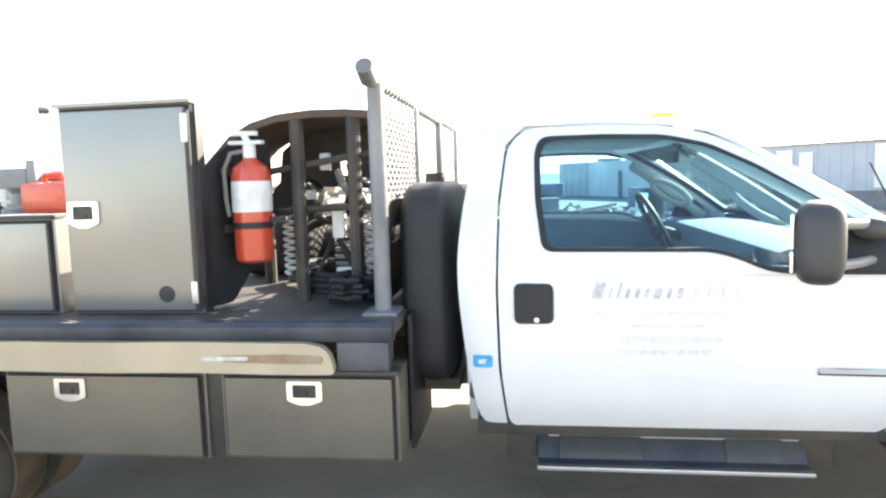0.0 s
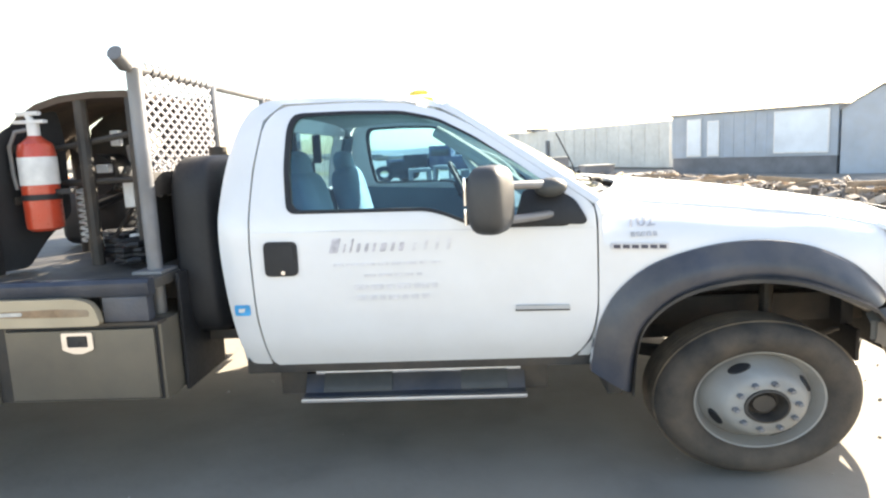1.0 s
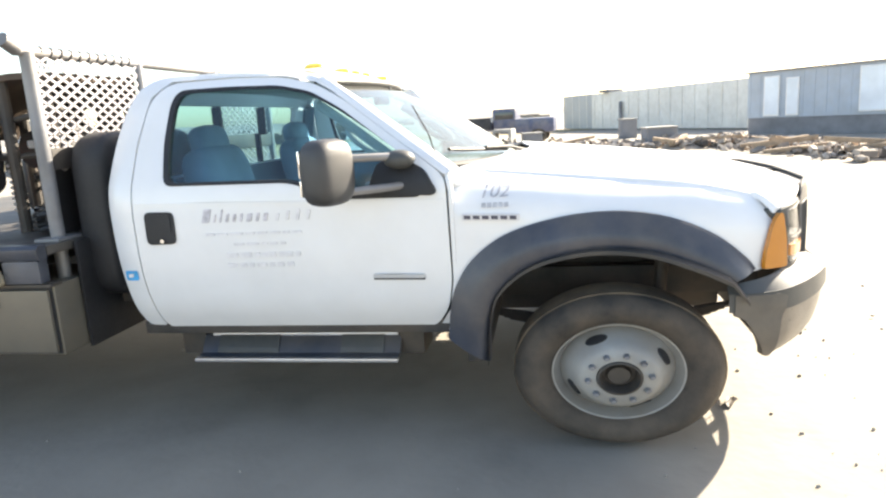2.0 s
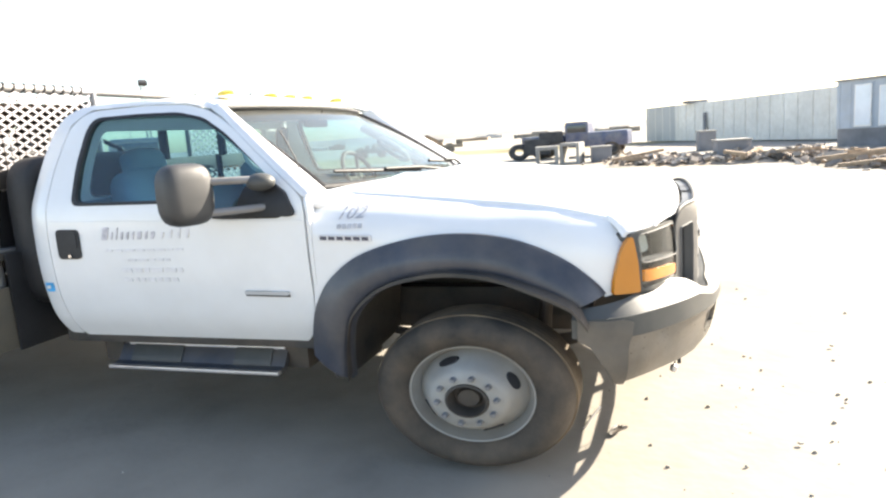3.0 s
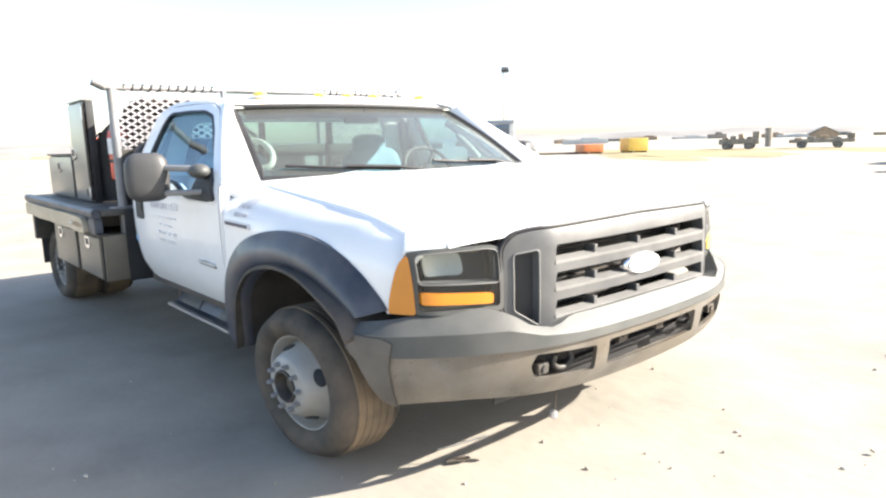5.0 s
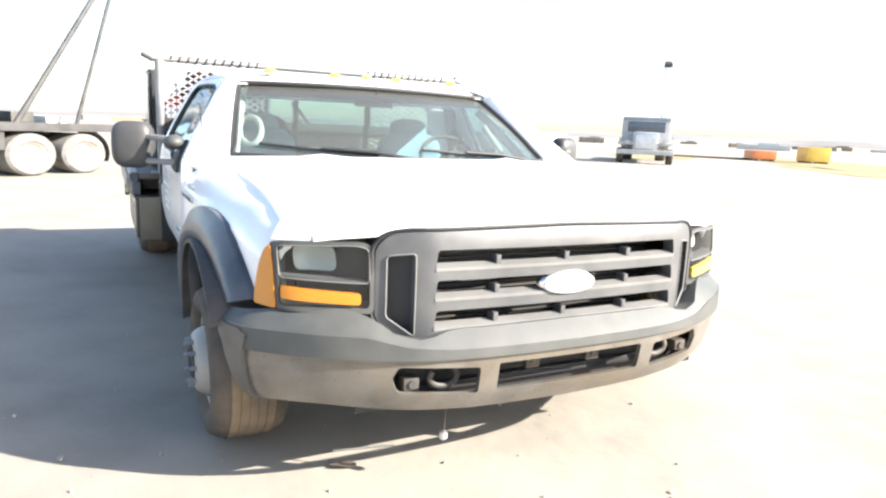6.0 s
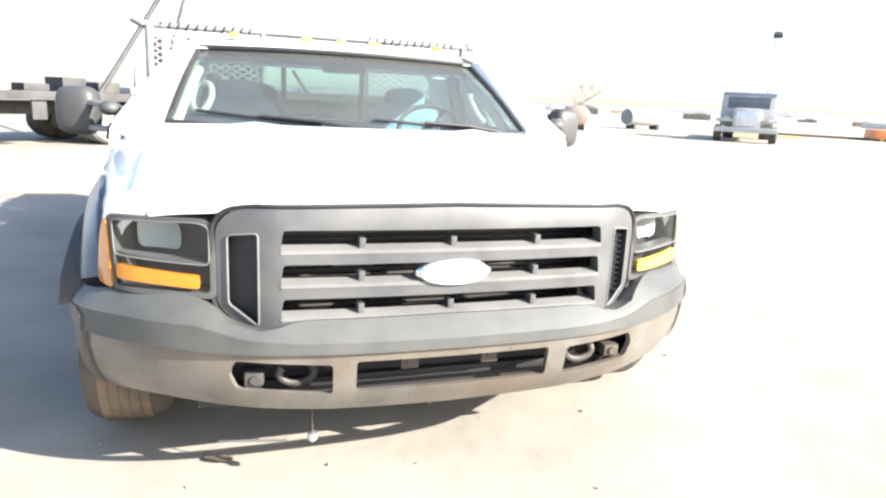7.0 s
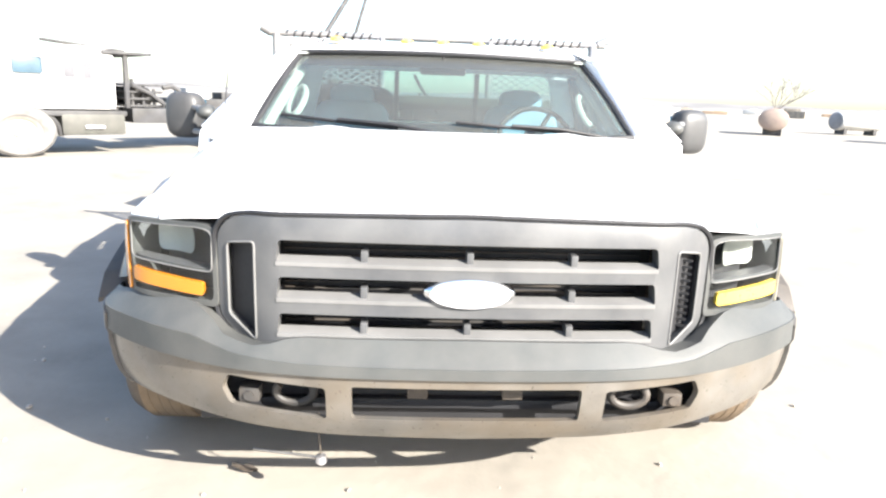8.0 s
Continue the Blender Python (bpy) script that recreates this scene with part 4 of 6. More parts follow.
box(bm, -1.7, -0.75, -0.22, 0.22, 0.34, 0.60, 0.05)
part("engine", bm, DARK, truck)
bm = bmesh.new()
box(bm, -2.02, 0.0 - 0.56, -1.12, 1.12, 0.47, 0.53, 0.01)
part("cab_floor", bm, DARK, truck)
bm = bmesh.new()
tube(bm, (-3.4, 0, 0.36), (-1.7, 0, 0.42), 0.05)
part("drive_shaft", bm, DARK, truck)
bm = bmesh.new()
tube(bm, (-2.9, 0.55, 0.40), (-2.0, 0.55, 0.40), 0.11)
part("exhaust_silencer", bm, DARK, truck)
for s in (-1, 1):
    bm = bmesh.new()
    for k in range(5):
        pipe(bm, [(-0.5 + 0.03 * k, s * 0.66, 0.44 - 0.012 * k), (0.08, s * 0.66, 0.36 - 0.014 * k), (0.66 - 0.03 * k, s * 0.66, 0.46 - 0.012 * k)], 0.012, 6)
    part("leaf_spring", bm, DARK, truck)
    bm = bmesh.new()
    pipe(bm, [(0.30, s * 0.70, 0.36), (0.34, s * 0.62, 0.80)], 0.03, 10)
    part("shock_absorber", bm, DARK, truck)

# side steps
for s in (-1, 1):
    bm = bmesh.new()
    prof = [(0.975, 0.425), (0.995, 0.422), (1.045, 0.352), (1.09, 0.345), (1.10, 0.332), (1.09, 0.322), (1.03, 0.330), (0.97, 0.400)]
    rows = [[bm.verts.new((x, s * y, z)) for y, z in prof] for x in (-1.80, -0.845)]
    for k in range(len(prof)):
        bm.faces.new((rows[0][k], rows[0][(k + 1) % len(prof)], rows[1][(k + 1) % len(prof)], rows[1][k]))
    bm.faces.new(rows[0])
    bm.faces.new(rows[1])
    step = part("side_step", bm, FLARE, truck, "black side step with bright metal edges")
    bm = bmesh.new()
    box(bm, -1.805, -0.84, s * 1.080, s * 1.110, 0.330, 0.347, 0.006)
    part("step_edge", bm, ALU, step)
    bm = bmesh.new()
    box(bm, -1.76, -0.86, s * 0.970, s * 1.000, 0.418, 0.432, 0.004)
    part("step_top_edge", bm, ALU, step)
    for xa, xb in ((-1.72, -1.42), (-1.12, -0.92)):
        bm = bmesh.new()
        rows = [[bm.verts.new((x, s * (0.998 + 0.045 * k / 3 + 0.004), 0.420 - 0.066 * k / 3 + 0.004)) for k in range(4)] for x in (xa, xb)]
        for k in range(3):
            bm.faces.new((rows[0][k], rows[0][k + 1], rows[1][k + 1], rows[1][k]))
        part("step_tread", slab(bm, (0, 0, -0.006)), PLASTIC, step)
    for x in (-1.86, -0.80):
        bm = bmesh.new()
        box(bm, x - 0.06, x + 0.06, s * 0.80, s * 1.0, 0.33, 0.47, 0.015)
        part("step_bracket", bm, DARK, step)

# towing mirrors
for s in (-1, 1):
    sail = rounded([(-0.88, 1.085), (-0.845, 1.20), (-0.755, 1.232), (-0.645, 1.165), (-0.600, 1.085), (-0.615, 1.068)], 0.02)
    foot = part("door_mirror", panel(sail, cab_side(s, 0.022), (0, -s * 0.03, 0), (), 0.03), BLACK, truck, "black towing mirror on two arms")
    bm = bmesh.new()
    m = pose(-0.972, s * 1.405, 1.190, 0, 0, s * 22)
    blob(bm, m @ Matrix.Diagonal((0.070, 0.106, 0.124, 1)), 0.58)
    part("mirror_head", bm, HOUSING, foot, "faded black mirror housing", 60)
    bm = bmesh.new()
    box(bm, -0.075, -0.066, -0.075, 0.075, -0.015, 0.085, 0.003, m)
    box(bm, -0.075, -0.066, -0.075, 0.075, -0.085, -0.025, 0.003, m)
    part("mirror_face", bm, MIRROR, foot)
    for z0, z1 in ((1.225, 1.235), (1.112, 1.108)):
        bm = bmesh.new()
        pipe(bm, [(-0.72, s * 1.20, z0), (-0.80, s * 1.27, (z0 + z1) / 2), (-0.93, s * 1.36, z1)], 0.016, 10)
        part("mirror_arm", bm, STEEL, foot)
    bm = bmesh.new()
    bmesh.ops.create_uvsphere(bm, u_segments=18, v_segments=10, radius=0.058, matrix=pose(-0.74, s * 1.225, 1.215) @ Matrix.Diagonal((1.1, 0.9, 0.65, 1)))
    part("mirror_boss", bm, PLASTIC, foot)

# ---- inside the cab ----
bm = grid([i / 6 for i in range(7)], [-1 + i / 6 for i in range(13)], lambda u, v: Vector((-1.18 - 0.78 * u, 0.90 * v, 1.565 + 0.03 * math.sin(math.pi * u) - 0.02 * v * v)))
part("headliner", slab(bm, (0, 0, 0.01)), LINER, truck)
bm = bmesh.new()
box(bm, -0.95, -0.45, -1.06, 1.06, 0.82, 1.12, 0.05)
part("dashboard", bm, TRIM, truck, "blue-grey dashboard")
for y in (-0.58, 0.58):
    seat = part("seat", blob(bmesh.new(), pose(-1.58, y, 0.80) @ Matrix.Diagonal((0.28, 0.27, 0.11, 1)), 0.45), CLOTH, truck, "blue-grey cloth cab seat", 60)
    part("backrest", blob(bmesh.new(), pose(-1.83, y, 1.06, 0, -13, 0) @ Matrix.Diagonal((0.085, 0.26, 0.24, 1)), 0.5), CLOTH, seat, "", 60)
    part("head_restraint", blob(bmesh.new(), pose(-1.885, y, 1.315, 0, -10, 0) @ Matrix.Diagonal((0.055, 0.15, 0.085, 1)), 0.65), CLOTH, seat, "", 60)
bm = bmesh.new()
box(bm, -1.80, -1.35, -0.24, 0.24, 0.74, 0.98, 0.05)
part("centre_console", bm, CLOTH, truck)
bm = bmesh.new()
m = pose(-1.10, 0.55, 1.12, 0, 62, 0)
pipe(bm, [m @ Vector((0.19 * math.cos(a), 0.21 * math.sin(a), 0)) for a in [2 * math.pi * k / 28 for k in range(28)]], 0.015, 8, True)
sw = part("steering_wheel", bm, BLACK, truck, "dark steering wheel")
bm = bmesh.new()
for a in (0.5, 2.64, 4.71):
    pipe(bm, [m @ Vector((0.19 * math.cos(a), 0.21 * math.sin(a), 0)), m @ Vector((0, 0, -0.02))], 0.014, 8)
tube(bm, m @ Vector((0, 0, -0.005)), m @ Vector((0, 0, -0.045)), 0.07)
tube(bm, m @ Vector((0, 0, -0.04)), (-0.9, 0.55, 1.02), 0.03)
part("steering_spokes", bm, BLACK, sw)
bm = bmesh.new()
box(bm, -1.13, -1.10, -0.13, 0.13, 1.455, 1.515, 0.015)
pipe(bm, [(-1.10, 0, 1.50), (-1.06, 0, 1.55)], 0.008, 6)
part("rear_view_mirror", bm, BLACK, truck)
for s in (-1, 1):
    bm = bmesh.new()
    pipe(bm, [Vector((-0.955, s * 0.80, 1.285)) + Vector((-0.105, 0, 0.070)) * math.cos(a) + Vector((0.03, -s * 0.05, 0.03)) * math.sin(a) for a in [2 * math.pi * k / 24 for k in range(24)]], 0.017, 8, True)
    part("grab_handle", bm, LINER, truck, "pale grab handle on the pillar")
    part("pillar_lining", pipe(bmesh.new(), [(-0.73, s * 0.935, 1.13), (-0.87, s * 0.90, 1.235), (-1.02, s * 0.86, 1.345), (-1.19, s * 0.81, 1.46)], 0.030, 8), LINER, truck)
    inner_door = [(-1.88, 0.56), (-1.90, 1.14), (-0.62, 1.06), (-0.62, 0.62)]
    part("door_card", panel(inner_door, lambda x, z: Vector((x, s * (side_y(z) - 0.10), z)), (0, s * 0.02, 0), (), 0.1), TRIM, truck)
    bm = bmesh.new()
    pipe(bm, [(-2.0, s * 1.08, 0.6), (-2.01, s * 1.05, 1.2), (-1.93, s * 0.96, 1.5)], 0.05, 8)
    part("pillar_trim", bm, TRIM, truck)
bm = bmesh.new()
box(bm, -2.02, -1.98, -1.1, 1.1, 0.5, 1.15)
part("back_trim", bm, TRIM, truck)
bm = bmesh.new()
box(bm, -0.56, -0.50, -0.93, 0.93, 0.5, 1.07)
part("firewall", bm, DARK, truck)

# ---- the flatbed and its boxes ----
REAR = -4.80
bm = bmesh.new()
box(bm, REAR, -2.27, -1.34, 1.34, 0.895, 0.935, 0.006)
DECKTOP = mat("dusty_deck_plate", (0.075, 0.072, 0.068), 0.6, 0.2, var=0.35, scale=7, dust=0.6, dust_col=(0.19, 0.16, 0.125), fine=80, bump=0.12)
deck = part("flatbed_deck", bm, DECKTOP, truck, "worn dark steel flatbed deck")
for x in [REAR + 0.25 + 0.40 * k for k in range(6)]:
    bm = bmesh.new()
    box(bm, x - 0.03, x + 0.03, -1.30, 1.30, 0.80, 0.893, 0.005)
    part("cross_member", bm, DARK, deck)
for s in (-1, 1):
    # channel along the edge, blue-black and polished by use
    bm = bmesh.new()
    prof = [(1.345, 0.945), (1.385, 0.945), (1.398, 0.930), (1.398, 0.905), (1.385, 0.880), (1.345, 0.880)]
    rows = [[bm.verts.new((x, s * y, z)) for y, z in prof] for x in (REAR, -2.27)]
    for k in range(6):
        bm.faces.new((rows[0][k], rows[0][(k + 1) % 6], rows[1][(k + 1) % 6], rows[1][k]))
    bm.faces.new(rows[0])
    bm.faces.new(rows[1])
    part("edge_channel", bm, DECK, deck, "blue-black steel edge channel")
    rail = rounded([(REAR + 0.15, 0.775), (REAR + 0.15, 0.882), (-2.56, 0.882), (-2.50, 0.868), (-2.475, 0.835), (-2.462, 0.775)], 0.02)
    part("side_rail", panel(rail, lambda x, z: Vector((x, s * (1.412 + 0.006 * math.sin(9 * x)), z)), (0, -s * 0.035, 0), (), 0.10), BOARD, deck, "scuffed tan side rail with rust streaks")
    bm = bmesh.new()
    box(bm, -2.462, -2.285, s * 1.33, s * 1.385, 0.780, 0.878, 0.008)
    part("rail_end_plate", bm, DECK, deck)
    # rust scrape on the rail
    scrape = rounded([(-2.86, 0.815), (-2.86, 0.838), (-2.62, 0.845), (-2.50, 0.838), (-2.50, 0.812)], 0.01)
    part("rust_scrape", panel(scrape, lambda x, z: Vector((x, s * (1.4135 + 0.006 * math.sin(9 * x)), z)), (0, -s * 0.004, 0), (), 0.05), mat("rust_streak", (0.30, 0.19, 0.11), 0.8, var=0.3, scale=25, dust=0.6), deck)
    part("bare_scrape", panel(rounded([(-2.93, 0.818), (-2.93, 0.832), (-2.76, 0.836), (-2.76, 0.822)], 0.006), lambda x, z: Vector((x, s * (1.4165 + 0.006 * math.sin(9 * x)), z)), (0, -s * 0.004, 0), (), 0.05), mat("bare_metal_scrape", (0.60, 0.57, 0.52), 0.5, var=0.2, scale=30), deck)


def latch(parent, x, z, s, w=0.10, h=0.075):
    """A recessed paddle latch in a bright five-sided plate."""
    y = s * 1.375
    plate = rounded([(x - w / 2, z - h * 0.35), (x - w / 2, z + h / 2), (x + w / 2, z + h / 2), (x + w / 2, z - h * 0.35), (x + w * 0.15, z - h * 0.55), (x - w * 0.15, z - h * 0.55)], 0.008)
    cup = rounded([(x - w * 0.33, z - h * 0.22), (x - w * 0.33, z + h * 0.34), (x + w * 0.33, z + h * 0.34), (x + w * 0.33, z - h * 0.22)], 0.006)
    p = part("latch", panel(plate, lambda u, v: Vector((u, y, v)), (0, -s * 0.008, 0), [cup], 0.03), CHROME, parent, "bright paddle latch")
    bm = bmesh.new()
    box(bm, x - w * 0.33, x + w * 0.33, y - s * 0.006, y - s * 0.010, z - h * 0.22, z + h * 0.34)
    box(bm, x - w * 0.26, x + w * 0.26, y - s * 0.004, y - s * 0.007, z - h * 0.02, z + h * 0.26, 0.001)
    box(bm, x - w * 0.06, x + w * 0.06, y - s * 0.001, y - s * 0.005, z - h * 0.15, z + h * 0.02, 0.001)
    me_ob = part("latch_paddle", bm, DARK, p)
    return me_ob


def toolbox(name, x0, x1, z0, z1, s, latches, depth=0.45, hinge=False, label="grey steel underbody toolbox"):
    bm = bmesh.new()
    ya, yb = s * 1.345, s * (1.345 - depth)
    box(bm, x0, x1, min(ya, yb), max(ya, yb), z0, z1, 0.008)
    # boxes below the deck take the darker tone that carries its shade
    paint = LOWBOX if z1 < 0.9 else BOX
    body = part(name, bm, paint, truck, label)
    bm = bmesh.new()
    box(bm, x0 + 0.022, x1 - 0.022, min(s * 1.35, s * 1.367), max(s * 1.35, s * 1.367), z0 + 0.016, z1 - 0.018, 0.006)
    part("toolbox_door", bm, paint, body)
    bm = bmesh.new()
    box(bm, x0 + 0.012, x1 - 0.012, min(s * 1.343, s * 1.350), max(s * 1.343, s * 1.350), z0 + 0.007, z1 - 0.008)
    part("door_gasket", bm, BLACK, body)
    for x, z, w, h in latches:
        latch(body, x, z, s, w, h)
    bm = bmesh.new()
    box(bm, x0 - 0.004, x1 + 0.004, min(s * 1.30, s * 1.372), max(s * 1.30, s * 1.372), z1 - 0.004, z1 + 0.010, 0.003)
    part("drip_edge", bm, BOX if z1 > 1.5 else DARK, body)
    if hinge:
        bm = bmesh.new()
        tube(bm, (x1 - 0.012, s * 1.366, z0 + 0.02), (x1 - 0.012, s * 1.366, z1 - 0.03), 0.011, seg=8)
        part("hinge", bm, DARK, body)
        bm = bmesh.new()
        box(bm, x1 - 0.030, x1 - 0.006, min(s * 1.355, s * 1.378), max(s * 1.355, s * 1.378), z1 - 0.14, z1 - 0.04, 0.006)
        part("hinge_leaf", bm, ALU, body)
        bm = bmesh.new()
        box(bm, x1 - 0.030, x1 - 0.006, min(s * 1.355, s * 1.378), max(s * 1.355, s * 1.378), z0 + 0.04, z0 + 0.12, 0.006)
        part("hinge_leaf", bm, ALU, body)
    return body


for s in (-1, 1):
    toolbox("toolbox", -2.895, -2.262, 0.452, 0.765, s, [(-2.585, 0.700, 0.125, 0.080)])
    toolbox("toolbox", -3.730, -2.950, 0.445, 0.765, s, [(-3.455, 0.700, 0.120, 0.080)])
    bm = bmesh.new()
    box(bm, -2.95, -2.895, min(s * 1.30, s * 1.335), max(s * 1.30, s * 1.335), 0.45, 0.77, 0.004)
    part("toolbox_bracket", bm, DARK, truck)
tall = toolbox("tall_cabinet", -3.430, -2.935, 0.946, 1.690, -1, [(-3.345, 1.310, 0.115, 0.088)], 0.045, True, "slim tall grey steel tool cabinet standing on the flatbed")
part("dark_edge", box(bmesh.new(), -2.932, -2.922, -1.352, -1.302, 0.95, 1.685, 0.003), BLACK, tall, "black edge of the cabinet")
bm = bmesh.new()
lathe(bm, [(0.001, 0.002), (0.028, 0.0015), (0.03, 0)], 18, pose(-3.06, -1.3675, 1.02, 0, 0, 180))
part("oil_spot", bm, DARK, tall)
squat = toolbox("low_cabinet", -4.35, -3.475, 0.946, 1.300, -1, [(-3.90, 1.20, 0.115, 0.08)], 0.45, False, "low grey steel tool cabinet on the flatbed")
INWARD = Matrix.Translation((-1.809, -1.20, 0.937)) @ Matrix.Diagonal((1.076, 1.076, 1.042, 1)) @ Matrix.Translation((1.809, 1.36, -0.946))
for cab in (tall, squat):
    cab.data.transform(INWARD)
    for piece in cab.children_recursive:
        piece.data.transform(INWARD)
# splash panel between cab and boxes, and mud flap at the rear
for s in (-1, 1):
    bm = bmesh.new()
    box(bm, -2.255, -2.240, min(s * 0.80, s * 1.20), max(s * 0.80, s * 1.20), 0.44, 0.93, 0.004)
    part("splash_panel", bm, BLACK, truck)
    bm = bmesh.new()
    box(bm, -4.62, -4.60, min(s * 0.70, s * 1.33), max(s * 0.70, s * 1.33), 0.30, 0.88, 0.004)
    part("mud_flap", bm, BLACK, truck, "black rubber mud flap")
    bm = bmesh.new()
    box(bm, -4.55, -4.45, min(s * 1.18, s * 1.39), max(s * 1.18, s * 1.39), 0.55, 0.89, 0.01)
    part("rear_apron", bm, DARK, truck)

# headache rack: posts, top pipe, mesh
RX = -2.345
rack = part("headache_rack", tube(bmesh.new(), (RX - 0.01, -1.23, 1.752), (RX - 0.01, 1.27, 1.752), 0.024, seg=16), STEEL, truck, "grey steel headache rack with mesh behind the cab")
for s in (-1, 1):
    bm = bmesh.new()
    tube(bm, (RX, s * 1.175, 0.72), (RX, s * 1.175, 1.745), 0.030, seg=18)
    part("rack_post", bm, STEEL, rack, "grey steel pipe post")
    bm = bmesh.new()
    box(bm, RX - 0.06, RX + 0.06, min(s * 1.10, s * 1.25), max(s * 1.10, s * 1.25), 0.935, 0.948, 0.004)
    part("post_foot", bm, STEEL, rack)
    bm = bmesh.new()
    tube(bm, (RX - 0.01, s * 1.215, 1.756), (RX - 0.01, s * 1.285, 1.790), 0.032, 0.030, 16)
    part("pipe_end", bm, STEEL, rack)
    bm = bmesh.new()
    pipe(bm, [(RX, s * 0.40, 0.94), (RX, s * 0.40, 1.75)], 0.02, 10)
    part("rack_upright", bm, STEEL, rack)
for z in (1.272,):
    bm = bmesh.new()
    box(bm, RX - 0.02, RX + 0.02, -1.15, 1.15, z - 0.03, z + 0.065, 0.004)
    part("rack_bar", bm, DARK, rack)


def expanded(bm, ya, yb, za, zb, x, cell=0.078, high=0.042, t=0.0042):
    """Expanded metal: zigzag strands that meet at the knuckles."""
    rows = int((zb - za) / high)
    cols = int((yb - ya) / cell)
    for r in range(rows):
        z = za + r * high
        for c in range(cols):
            y = ya + c * cell
            for (y0, z0), (y1, z1) in (((y, z), (y + cell / 2, z + high / 2)), ((y + cell / 2, z + high / 2), (y + cell, z)), ((y, z + high), (y + cell / 2, z + high / 2)), ((y + cell / 2, z + high / 2), (y + cell, z + high))):
                n = Vector((0, -(z1 - z0), y1 - y0)).normalized() * t
                q = [bm.verts.new((x + dx, yy + n.y * k, zz + n.z * k)) for dx, k in ((-0.004, -1), (0.004, -1), (0.004, 1), (-0.004, 1)) for yy, zz in ((y0, z0), (y1, z1))]
                for a, b, c2, d in ((0, 1, 3, 2), (2, 3, 5, 4), (4, 5, 7, 6), (6, 7, 1, 0)):
                    bm.faces.new((q[a], q[b], q[c2], q[d]))
    return bm


part("expanded_mesh", expanded(bmesh.new(), -1.145, -0.415, 1.236, 1.735, RX, 0.080, 0.045, 0.0050), MESH, rack, "pale expanded metal mesh")
part("expanded_mesh", expanded(bmesh.new(), 0.415, 1.145, 0.97, 1.735, RX, 0.080, 0.045, 0.0050), MESH, rack, "pale expanded metal mesh")
low = [(-1.145, 0.95), (-1.145, 1.240), (-0.42, 1.240), (-0.42, 0.95)]
part("lower_panel", panel(low, lambda y, z: Vector((RX - 0.018, y, z)), (-0.006, 0, 0), [rounded([(-0.92, 1.165), (-0.92, 1.222), (-0.72, 1.222), (-0.72, 1.165)], 0.012)], 0.1), BLACK, rack, "dark plate closing the lower rack")
part("rack_plate", box(bmesh.new(), RX - 0.034, RX - 0.022, -1.145, -1.0, 1.07, 1.335, 0.003), BLACK, rack, "dark plate beside the post")
# rope wound along both ends of the top pipe
for ya, yb in ((-1.10, -0.45), (0.40, 1.10)):
    n = int((yb - ya) / 0.0035)
    part("rope_wrap", pipe(bmesh.new(), [(RX - 0.01 + 0.0190 * math.cos(k * 0.36), ya + 0.0035 * k, 1.752 + 0.0190 * math.sin(k * 0.36)) for k in range(n)], 0.0095, 7), BLACK, rack, "black rope wound round the top pipe")

# ---- loose gear on the deck ----
TOP = 0.935
ext = thing("fire_extinguisher", (-2.885, -1.02, 1.11), "red fire extinguisher strapped to the black curved shield", "extinguisher")
bm = bmesh.new()
lathe(bm, [(0.001, 0.0), (0.05, 0.0), (0.064, 0.012), (0.066, 0.05), (0.066, 0.34), (0.058, 0.375), (0.03, 0.40), (0.022, 0.41)], 32, pose(-2.79, -1.22, 1.14, 90, 0, 0) @ Matrix.Diagonal((1, 0.875, 1, 1)))
part("cylinder", bm, RED, ext)
bm = bmesh.new()
lathe(bm, [(0.0668, 0.20), (0.0676, 0.205), (0.0676, 0.315), (0.0668, 0.32)], 32, pose(-2.79, -1.22, 1.14, 90, 0, 0) @ Matrix.Diagonal((1, 0.875, 1, 1)), True)
part("label", bm, LABEL, ext, "white printed label")
bm = bmesh.new()
lathe(bm, [(0.0685, 0.135), (0.070, 0.137), (0.070, 0.158), (0.0685, 0.16)], 32, pose(-2.79, -1.22, 1.14, 90, 0, 0) @ Matrix.Diagonal((1, 0.875, 1, 1)), True)
part("strap", bm, BLACK, ext)
bm = bmesh.new()
tube(bm, (-2.79, -1.22, 1.49), (-2.79, -1.22, 1.545), 0.022)
box(bm, -2.86, -2.74, -1.235, -1.205, 1.545, 1.558, 0.004)
box(bm, -2.85, -2.76, -1.232, -1.208, 1.575, 1.590, 0.004)
tube(bm, (-2.79, -1.22, 1.545), (-2.81, -1.22, 1.585), 0.012)
part("valve_and_handle", bm, LABEL, ext)
bm = bmesh.new()
pipe(bm, [(-2.80, -1.22, 1.525), (-2.850, -1.24, 1.515), (-2.872, -1.25, 1.46), (-2.870, -1.25, 1.36), (-2.862, -1.25, 1.30)], 0.008, 8)
part("hose", bm, STEEL, ext)
bm = bmesh.new()
box(bm, -2.728, -2.665, -1.235, -1.205, 1.276, 1.296, 0.004)
part("strap_buckle", bm, BLACK, ext)
# it hangs farther in, before the curved shield
SET = Matrix.Translation((-2.885, -1.02, 1.40)) @ Matrix.Scale(1.12, 4) @ Matrix.Translation((2.79, 1.22, -1.40))
for piece in ext.children:
    piece.data.transform(SET)
for z in (1.24, 1.46):
    part("extinguisher_bracket", box(bmesh.new(), -0.10, 0.10, -0.008, 0.008, -0.016, 0.016, 0.004, pose(-2.945, -0.955, z, 0, 0, 60)), DARK, truck)

